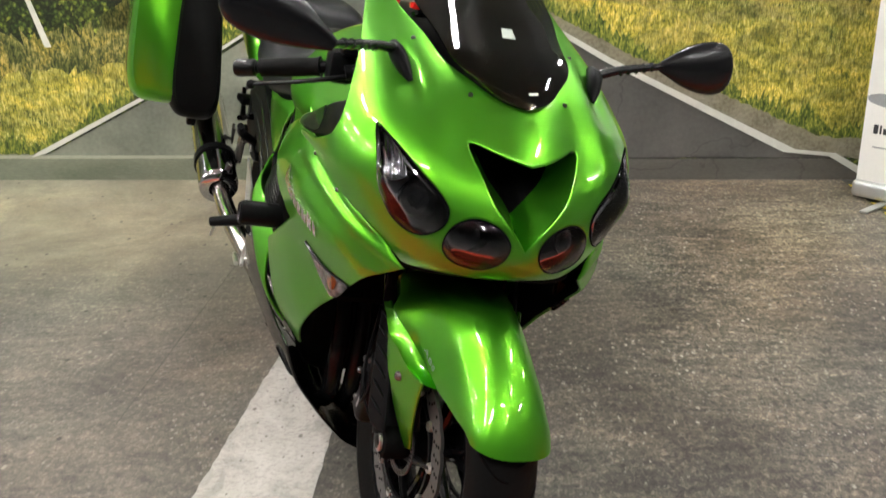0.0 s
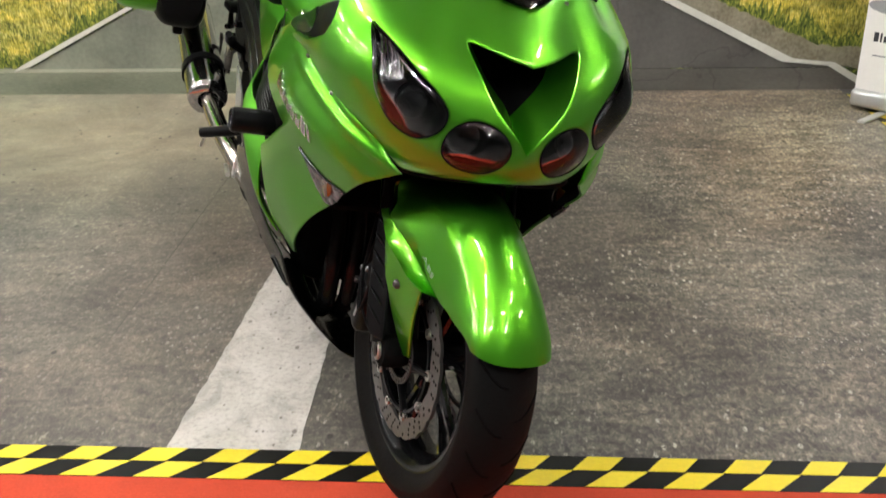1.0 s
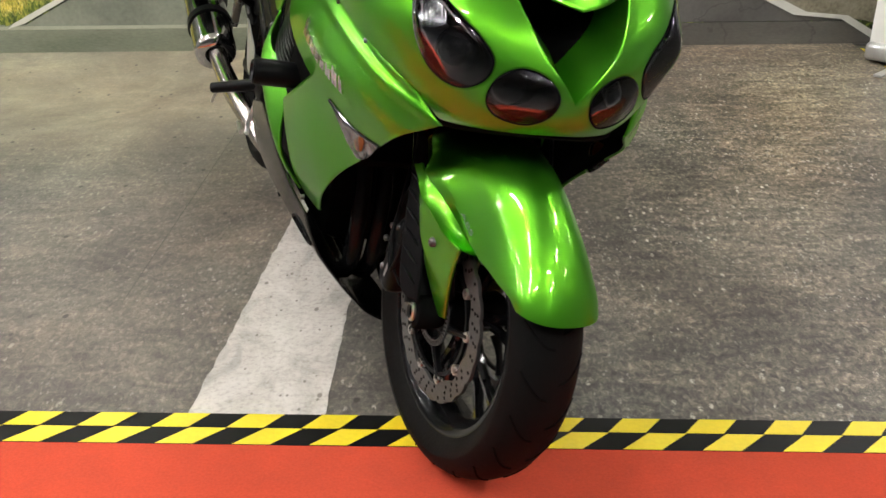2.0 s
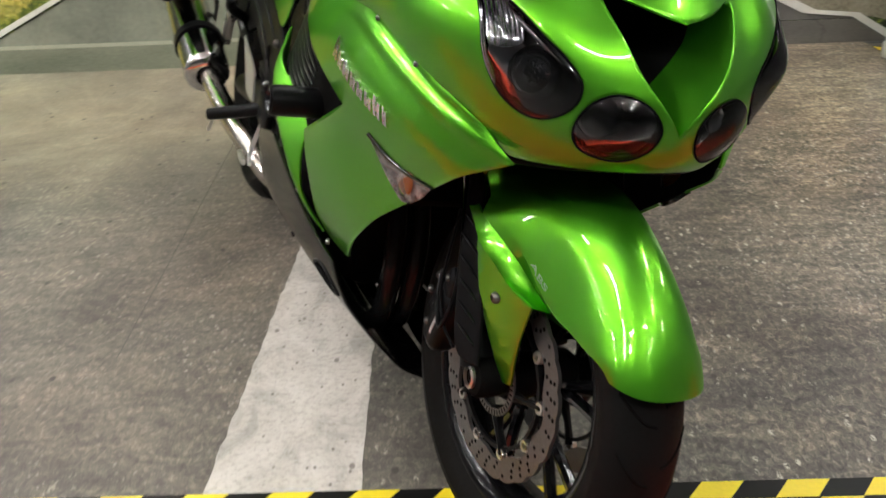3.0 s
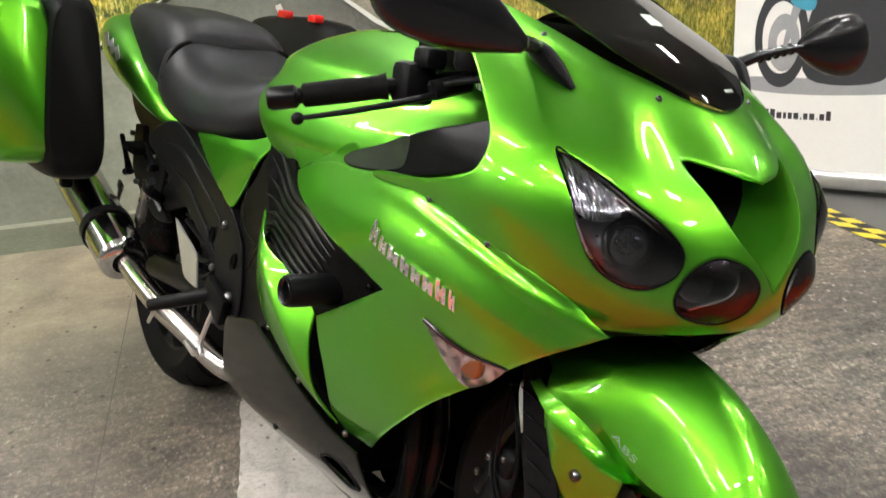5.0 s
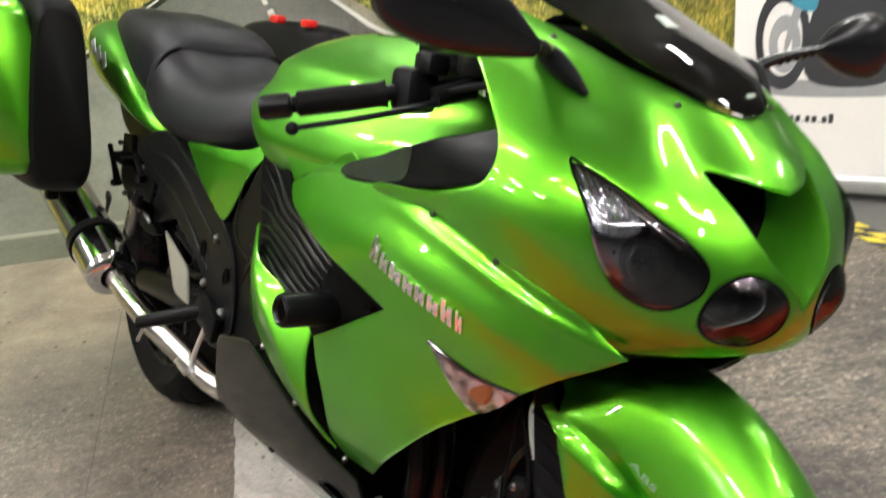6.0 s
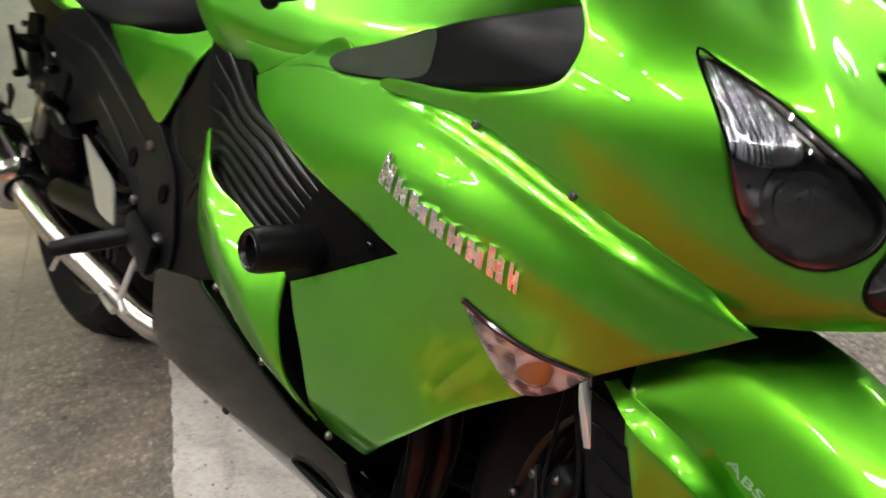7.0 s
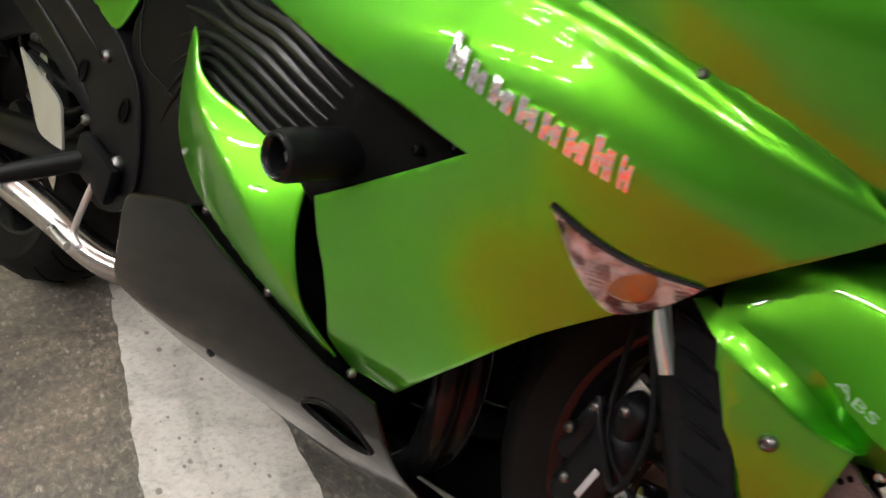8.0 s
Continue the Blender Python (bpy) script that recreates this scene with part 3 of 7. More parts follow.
def aimed(bm, start, end):
    """Turns a body made along +x from the origin so that it runs from start to end."""
    d = Vector(end) - Vector(start)
    bmesh.ops.transform(bm, matrix=Matrix.Translation(start) @ d.to_track_quat("X", "Z").to_matrix().to_4x4(), verts=bm.verts[:])
    return bm


def bolt(name, at, r, parent, material=None, axis=(0, -1, 0)):
    """A domed hex-socket bolt head."""
    bm = lathe([(0.0004, r * 0.35), (r * 0.45, r * 0.35), (r * 0.5, r * 0.75), (r * 0.8, r * 0.55), (r, r * 0.15), (r, -r * 0.4), (0.0004, -r * 0.4)], (0, 0, 0), "x", 14)
    aimed(bm, at, Vector(at) + Vector(axis))
    return part(name, bm, material or BOLT_STEEL, parent)


def block(size, bevel=0.01, seg=2, at=(0, 0, 0), turn=(0, 0, 0), bm=None):
    b = bmesh.new()
    bmesh.ops.create_cube(b, size=1.0)
    bmesh.ops.scale(b, vec=size, verts=b.verts[:])
    if bevel:
        bmesh.ops.bevel(b, geom=b.edges[:], offset=bevel, segments=seg, profile=0.5, affect="EDGES")
    bmesh.ops.transform(b, matrix=pose(*at, *turn), verts=b.verts[:])
    if bm is None:
        return b
    me = bpy.data.meshes.new("t")
    b.to_mesh(me)
    bm.from_mesh(me)
    bpy.data.meshes.remove(me)
    b.free()
    return bm


def loft(stations, shape, seg=28, bm=None, caps=True):
    """A body through stations along x: shape(station, angle) gives y and z; station[0] is x."""
    bm = bm or bmesh.new()
    rings = []
    for st in stations:
        rings.append([bm.verts.new((st[0], *shape(st, 2 * math.pi * j / seg))) for j in range(seg)])
    for A, B in zip(rings, rings[1:]):
        for j in range(seg):
            bm.faces.new([A[j], A[(j + 1) % seg], B[(j + 1) % seg], B[j]])
    if caps:
        bm.faces.new(rings[0])
        bm.faces.new(list(reversed(rings[-1])))
    return bm


def smooth_rows(rows, n=5):
    """More stations between the given rows, on smooth lines."""
    out = []
    xs = [i for i in range(len(rows))]
    for i in range((len(rows) - 1) * n + 1):
        t = i / n
        out.append(tuple(lerp_curve([(k, r[c]) for k, r in zip(xs, rows)], t) for c in range(len(rows[0]))))
    return out


def flip(bm):
    bmesh.ops.scale(bm, vec=(1, -1, 1), verts=bm.verts[:])
    layer = bm.verts.layers.float_vector.get("true_normal")
    if layer:
        for v in bm.verts:
            n = v[layer]
            v[layer] = (n.x, -n.y, n.z)
    bmesh.ops.reverse_faces(bm, faces=bm.faces[:])
    return bm


def plate(poly, z0, z1, m=None, bm=None):
    """A flat prism: a polygon in x and y between two heights."""
    bm = bm or bmesh.new()
    lo, hi = [bm.verts.new((x, y, z0)) for x, y in poly], [bm.verts.new((x, y, z1)) for x, y in poly]
    bm.faces.new(list(reversed(lo)))
    bm.faces.new(hi)
    for i in range(len(poly)):
        j = (i + 1) % len(poly)
        bm.faces.new([lo[i], lo[j], hi[j], hi[i]])
    if m is not None:
        bmesh.ops.transform(bm, matrix=m, verts=bm.verts[:])
    return bm

def lerp_curve(pts, t):
    """Smooth curve through (t, value) pairs."""
    if t <= pts[0][0]:
        return pts[0][1]
    if t >= pts[-1][0]:
        return pts[-1][1]
    for i in range(len(pts) - 1):
        if t <= pts[i + 1][0]:
            break
    (t0, v0), (t1, v1) = pts[i], pts[i + 1]
    h = t1 - t0
    d = (v1 - v0) / h
    m0 = d if i == 0 else (v1 - pts[i - 1][1]) / (t1 - pts[i - 1][0])
    m1 = d if i + 2 == len(pts) else (pts[i + 2][1] - v0) / (pts[i + 2][0] - t0)
    s = (t - t0) / h
    return v0 * (2 * s**3 - 3 * s**2 + 1) + m0 * h * (s**3 - 2 * s**2 + s) + v1 * (3 * s**2 - 2 * s**3) + m1 * h * (s**3 - s**2)
NOSE_X = [(0.60, 0.06), (0.63, 0.125), (0.66, 0.165), (0.70, 0.182), (0.75, 0.178), (0.833, 0.141), (0.905, 0.066), (0.955, -0.015), (1.0, -0.13), (1.08, -0.30), (1.16, -0.43), (1.22, -0.50)]
NOSE_W = [(0.60, 0.185), (0.66, 0.222), (0.72, 0.260), (0.78, 0.284), (0.85, 0.280), (0.90, 0.263), (0.95, 0.247), (1.0, 0.23), (1.08, 0.20), (1.16, 0.16), (1.22, 0.10)]
NOSE_B = [(0.60, -0.11), (0.72, -0.12), (0.85, -0.14), (0.95, -0.26), (1.08, -0.48), (1.22, -0.62)]
OFF = -0.012  # the nose sits a little to the right of the frame's middle


def nose(u, z):
    """The nose: horizontal slices, u metres round from the middle (minus: the bike's right)."""
    xc, w, xb = lerp_curve(NOSE_X, z), lerp_curve(NOSE_W, z), lerp_curve(NOSE_B, z)
    a = abs(u) / 0.26
    k = 1 if u >= 0 else -1
    if a > math.pi / 2:
        y = k * w + OFF * (1 + k)
        return (xb - (a - math.pi / 2) * 0.26, y, z + 0.045 * (y + 0.2))
    c, s = math.cos(a), math.sin(a)
    # a hollow round the foot of the mirror
    dent = 0.014 * math.exp(-((abs(u) - 0.205) / 0.030) ** 2 - ((z - 0.925 - 0.6 * (abs(u) - 0.205)) / 0.040) ** 2)
    # a hollow at each upper corner of the air intake, which leaves a beak between them
    beak = 0.020 * math.exp(-((abs(u) - 0.100) / 0.045) ** 2 - ((z - 0.858) / 0.058) ** 2)
    y = k * (w * s**1.05 - dent * 0.8)
    y += OFF * (1 + y / w)
    return (xb + (xc - xb) * c**0.95 - dent * 0.8 - beak, y, z + 0.045 * (y + 0.2))
SIDE_X = (-0.72, -0.58, -0.42, -0.25, -0.12, 0.0, 0.09)
SIDE_Z = (0.32, 0.40, 0.48, 0.56, 0.63, 0.70, 0.77)
SIDE_Y = ((0.225, 0.225, 0.210, 0.190, 0.150, 0.115, 0.085),
          (0.263, 0.273, 0.263, 0.233, 0.188, 0.148, 0.108),
          (0.276, 0.291, 0.287, 0.265, 0.216, 0.171, 0.131),
          (0.259, 0.294, 0.296, 0.284, 0.246, 0.199, 0.144),
          (0.237, 0.277, 0.299, 0.297, 0.279, 0.232, 0.157),
          (0.225, 0.259, 0.287, 0.299, 0.285, 0.235, 0.165),
          (0.215, 0.232, 0.252, 0.272, 0.269, 0.218, 0.153))
def side_w(x, z):
    rows = [(zz, lerp_curve(list(zip(SIDE_X, r)), x)) for zz, r in zip(SIDE_Z, SIDE_Y)]
    return lerp_curve(rows, z)
RIDGE = [(-0.56, 0.765), (-0.36, 0.754), (-0.27, 0.751), (-0.19, 0.747), (-0.12, 0.732), (-0.065, 0.711), (-0.02, 0.690), (0.03, 0.666), (0.075, 0.644), (0.09, 0.637)]
def side(x, z):
    """The side fairing's half width at x and height z: a soft ridge below its upper seam, a narrow groove above it and a broad swell below."""
    d = z - lerp_curve(RIDGE, x)
    fade = max(0.0, min(1.0, (x + 0.34) / 0.20))
    fade = fade * fade * (3 - 2 * fade)
    step = lambda a, b: (lambda t: t * t * (3 - 2 * t))(max(0.0, min(1.0, (d - a) / (b - a))))
    crest = 0.0026 * math.exp(-((d + 0.001) / 0.010) ** 2) - 0.0034 * step(0.0, 0.012) + 0.0032 * step(0.011, 0.023) - 0.0012 * step(0.021, 0.030)
    return side_w(x, z) + fade * (crest + 0.0035 * math.exp(-((d + 0.055) / 0.032) ** 2))
BELLY_W = [(0.095, 0.0), (0.11, 0.05), (0.13, 0.095), (0.16, 0.133), (0.195, 0.170), (0.25, 0.219), (0.32, 0.251), (0.40, 0.273), (0.47, 0.286)]
def belly(x, z):
    k = lerp_curve([(-1.0, 0.92), (-0.8, 1.0), (-0.6, 1.0), (-0.45, 0.98), (-0.3, 0.92)], x)
    return lerp_curve(BELLY_W, z) * k

# ---- the hall ----
TURN = 0.0  # the stand lies square to the hall
WALL_TURN = 2.4  # the mural wall is a little askew


STAND = pose(0, 0, 0, 0, 0, TURN)
hall_floor = part("floor_hall", plate([(-8, -7), (8, -7), (8, 12.0), (-8, 12.0)], -0.12, -0.012), DARK_FLOOR, smooth=0)
tagged(hall_floor, "dark plain hall floor round the printed stand", "floor", kind="structure")
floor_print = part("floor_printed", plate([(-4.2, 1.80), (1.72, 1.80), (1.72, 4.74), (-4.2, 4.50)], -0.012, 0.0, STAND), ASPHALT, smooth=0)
tagged(floor_print, "vinyl floor printed with grey-brown coarse asphalt", "floor", kind="structure")
CARPET_Y = 1.2
carpet = part("floor_carpet", plate([(-6, CARPET_Y), (6, CARPET_Y), (6, 1.764), (-6, 1.764)], -0.011, 0.001, STAND), CARPET, smooth=0)
tagged(carpet, "bright red short-pile carpet before the taped edge", "carpet", kind="structure")

# the broad white stripe printed on the floor, with an uneven edge
random.seed(3)
left = [(-0.515 + 0.047 * (y - 1.86) + random.uniform(-0.003, 0.003), y) for y in [1.803 + 0.03 * i for i in range(93)]]
right = [(-0.250 - 0.010 * (y - 1.86) + random.uniform(-0.003, 0.003), y) for y in [1.803 + 0.03 * i for i in range(93)]]
stripe = part("white_stripe", plate(right + left[::-1], 0.0, 0.0015, STAND), STRIPE_PRINT, floor_print, smooth=0)
seam_mat = pm("vinyl_seam_dark", (0.085, 0.08, 0.068), 0.7)
part("vinyl_seam", plate([(-0.792, 2.3), (-0.790, 2.3), (-0.790, 4.4), (-0.792, 4.4)], 0.0, 0.0006), seam_mat, floor_print, smooth=0)


def hazard_tape(name, m, length, width, label):
    """Two rows of slanted yellow fields on a black band, along +x of m."""
    band = part(name, plate([(0, 0), (length, 0), (length, width), (0, width)], 0.0008, 0.0018, m), TAPE_BLACK, smooth=0)
    tagged(band, label, "floor tape", kind="structure")
    cell, seam = 0.0722, width * 0.53
    # each row: its foot and head, how far a field leans, where the first one starts
    for y0, y1, lean, start in ((0.0, seam, 0.053, 0.0), (seam, width, 0.033, cell * 1.7)):
        bm = plate([(0.001, 0.001), (cell - 0.001, 0.001), (cell - 0.001 + lean, y1 - y0 - 0.001), (0.001 + lean, y1 - y0 - 0.001)], 0.0, 0.0007)
        mesh = bpy.data.meshes.new("field")
        bm.to_mesh(mesh)
        bm.free()
        mesh.materials.append(TAPE_YELLOW)
        x = start
        while x + cell + lean < length:
            ob = new("field", mesh)
            ob.parent = band
            ob.matrix_basis = m @ Matrix.Translation((x, y0, 0.0018))
            x += 2 * cell
    return band


hazard_tape("tape_front", STAND @ pose(-3.297, 1.757, 0), 5.1, 0.096, "black and yellow chequered hazard tape along the carpet")
hazard_tape("tape_side", STAND @ pose(1.722, 4.62, 0, 0, 0, -90), 2.74, 0.105, "black and yellow chequered hazard tape along the stand's side")

# walls, ceiling and lamps
WY = 4.641
wall_back = part("wall_back", plate([(-6, WY), (5, WY), (5, WY + 0.08), (-6, WY + 0.08)], -0.012, 2.42, pose(0, 0, 0, 0, 0, WALL_TURN)), WALL_PAINT, smooth=0)
tagged(wall_back, "painted partition wall that carries the mural", "wall", kind="structure")
for nm, poly in (("wall_left", [(-8.15, -7), (-8, -7), (-8, 12), (-8.15, 12)]), ("wall_right", [(8, -7), (8.15, -7), (8.15, 12), (8, 12)]), ("wall_front", [(-8.15, -7.15), (8.15, -7.15), (8.15, -7), (-8.15, -7)]), ("wall_far", [(-8.15, 12), (8.15, 12), (8.15, 12.15), (-8.15, 12.15)])):
    tagged(part(nm, plate(poly, -0.012, 3.2), WALL_PAINT, smooth=0), "plain pale painted hall wall", "wall", kind="structure")
tagged(part("ceiling", plate([(-8.3, -7.3), (8.3, -7.3), (8.3, 12.3), (-8.3, 12.3)], 3.2, 3.35), CEILING_PAINT, smooth=0), "white tiled hall ceiling", "ceiling", kind="structure")


def ceiling_lamp():
    lamp = new("ceiling_lamp")
    tagged(lamp, "short white ceiling batten with a glowing diffuser", "ceiling lamp", "ceiling lamps")
    part("housing", block((0.70, 0.14, 0.05), 0.008, at=(0, 0, -0.025)), CEILING_PAINT, lamp)
    part("diffuser", block((0.62, 0.075, 0.03), 0.012, 2, (0, 0, -0.060)), TUBE_GLOW, lamp)
    return lamp


first_lamp = ceiling_lamp()
# two lines of lamps along the bike's right, a few over its left, and crosswise ones over the aisle
spots = [(-2.0, 3.6 - 1.0 * i, 90) for i in range(5)] + [(-4.4, 3.2 - 1.2 * i, 90) for i in range(4)] + [(-6.4, 3.4 - 1.3 * i, 90) for i in range(3)]
spots += [(0.2, 3.4, 90), (2.3, 3.6, 90), (2.3, 1.8, 90), (2.3, 0.2, 90), (2.3, -1.4, 90), (4.6, 2.4, 90), (4.6, -0.2, 90)]
spots += [(x, -0.7, 0) for x in (-0.85, 1.05)]
# the hall goes on behind the partition
spots += [(-2.0, 4.6 + 1.2 * i, 90) for i in range(5)] + [(0.2, 5.4 + 2.0 * i, 90) for i in range(3)] + [(-4.4, 4.4 + 1.6 * i, 90) for i in range(4)] + [(2.3, 5.4 + 1.8 * i, 90) for i in range(3)]
first_lamp.matrix_basis = pose(*spots[0][:2], 3.2, 0, 0, spots[0][2])
for x, y, turn in spots[1:]:
    copy_thing(first_lamp, pose(x, y, 3.2, 0, 0, turn))


# ---- the printed mural: a country road between meadows ----
MURAL = pose(0, 0, 0, 0, 0, WALL_TURN) @ pose(0.258, WY, 0) @ Matrix.Diagonal((1.022, 1.0, 1.026, 1.0))


def flat(name, poly, layer, material, parent, label=""):
    """A flat print on the mural: a polygon of x and height, on its own layer."""
    bm = bmesh.new()
    d = -0.002 * layer
    a, b = [bm.verts.new((x, d, z)) for x, z in poly], [bm.verts.new((x, d + 0.0019, z)) for x, z in poly]
    bm.faces.new(a)
    bm.faces.new(b[::-1])
    for i in range(len(poly)):
        j = (i + 1) % len(poly)
        bm.faces.new([a[i], b[i], b[j], a[j]])
    bmesh.ops.transform(bm, matrix=MURAL, verts=bm.verts[:])
    return part(name, bm, material, parent, label, smooth=0)


def rough_line(pts, n, amount, seed):
    """Points along a line with a ragged run, as of grass tips or leaves."""
    rnd = random.Random(seed)
    out = []
    for (x0, z0), (x1, z1) in zip(pts, pts[1:]):
        for i in range(n):
            t = i / n
            out.append((x0 + (x1 - x0) * t + rnd.uniform(-1, 1) * amount * 0.5, z0 + (z1 - z0) * t + rnd.uniform(-1, 1) * amount))
    return out + [pts[-1]]


mural = flat("mural", [(-4.2, 0.0), (1.95, 0.0), (1.95, 2.4), (-4.2, 2.4)], 1, HEDGE_PRINT, None)
tagged(mural, "wall mural printed with a country road between yellow meadows", "wall mural", kind="structure")
flat("road_print", [(-4.2, 0.10), (1.95, 0.10), (1.62, 0.10), (1.36, 0.135), (-0.10, 0.96), (-0.24, 1.12), (-0.40, 1.12), (-0.54, 0.93), (-1.46, 0.385), (-1.98, 0.12), (-4.2, 0.118)], 2, ROAD_PRINT, mural)
flat("meadow_print", rough_line([(-4.2, 0.125), (-2.05, 0.125)], 30, 0.008, 1) + rough_line([(-1.98, 0.15), (-1.47, 0.42), (-0.55, 0.96), (-0.40, 1.12)], 24, 0.008, 2) + rough_line([(-0.5, 1.2), (-1.2, 1.1), (-1.35, 0.72), (-1.6, 0.56), (-2.2, 0.52), (-4.2, 0.6)], 26, 0.03, 3), 3, GRASS_PRINT, mural)
flat("meadow_print", rough_line([(1.95, 0.165), (1.50, 0.20), (0.66, 0.55), (0.18, 0.80), (-0.10, 0.99), (-0.24, 1.12)], 26, 0.012, 4) + rough_line([(-0.1, 1.22), (0.8, 1.05), (1.3, 0.86), (1.95, 0.74)], 26, 0.025, 5), 3, GRASS_PRINT, mural)
flat("weed_print", rough_line([(-4.2, 0.56), (-2.2, 0.46), (-1.6, 0.50), (-1.38, 0.66), (-1.15, 1.0)], 22, 0.04, 41) + rough_line([(-1.0, 1.1), (-1.38, 0.86), (-1.6, 0.69), (-2.2, 0.63), (-4.2, 0.70)], 30, 0.05, 42), 4, WEED_PRINT, mural)
def tufts(edge, height, layer, seed):
    """Dark tufts along the meadow's foot, with blades standing up from it."""
    rnd = random.Random(seed)
    foot, tips = [], []
    for (x0, z0), (x1, z1) in zip(edge, edge[1:]):
        n = max(2, int(math.hypot(x1 - x0, z1 - z0) / 0.014))
        for i in range(n):
            t = i / n
            x, z = x0 + (x1 - x0) * t, z0 + (z1 - z0) * t
            h = height * (0.5 + 0.5 * math.sin(x * 9 + seed) * math.sin(x * 23)) + 0.3 * height
            foot.append((x, z + rnd.uniform(-0.010, 0.002)))
            tips.append((x + rnd.uniform(-0.006, 0.006), z + max(0.006, h * (rnd.uniform(0.75, 1.15) if i % 2 else rnd.uniform(0.3, 0.65)))))
    flat("tuft_print", foot + tips[::-1], layer, TUFT_PRINT, mural)


tufts([(-4.2, 0.125), (-2.05, 0.125), (-1.98, 0.15), (-1.47, 0.42), (-0.75, 0.84)], 0.075, 5, 2)
tufts([(1.95, 0.172), (1.50, 0.205), (0.66, 0.555), (0.18, 0.80)], 0.105, 5, 7)
flat("verge_print", [(1.95, 0.02), (1.66, 0.10), (1.40, 0.135), (0.55, 0.545), (0.17, 0.757), (-0.10, 0.965), (-0.10, 0.985), (0.2, 0.79), (0.66, 0.565), (1.5, 0.21), (1.95, 0.175)], 4, VERGE_PRINT, mural)
flat("near_road_print", [(-4.2, 0.0), (1.95, 0.0), (1.78, 0.0), (1.60, 0.098), (-4.2, 0.098)], 5, RISER_PRINT, mural)
flat("light_edge_print", [(-4.2, 0.099), (0.2, 0.099), (0.2, 0.113), (-4.2, 0.116)], 5, EDGE_PRINT, mural)
flat("white_line_print", [(-2.06, 0.104), (-1.98, 0.128), (-1.47, 0.392), (-0.55, 0.945), (-0.56, 0.945), (-1.505, 0.392), (-2.03, 0.128)], 6, LINE_PRINT, mural)
flat("white_line_print", [(1.74, 0.0), (1.80, 0.0), (1.585, 0.122), (1.40, 0.140), (0.555, 0.545), (0.172, 0.757), (-0.10, 0.963), (-0.112, 0.963), (0.15, 0.750), (0.53, 0.530), (1.345, 0.128), (1.555, 0.108)], 6, LINE_PRINT, mural)
for i in range(7):
    z = 0.70 + 0.055 * i
    x, w = -0.18 - 0.38 * (z - 0.70), 0.030 - 0.003 * i
    flat("dash_print", rough_line([(x, z), (x + w, z), (x + w - 0.010, z + 0.034), (x - 0.008, z + 0.034), (x, z)], 3, 0.003, 20 + i)[:-1], 6, LINE_PRINT, mural)
flat("post_print", [(-1.93, 0.60), (-1.90, 0.60), (-1.985, 0.86), (-2.005, 0.86)], 6, LINE_PRINT, mural)


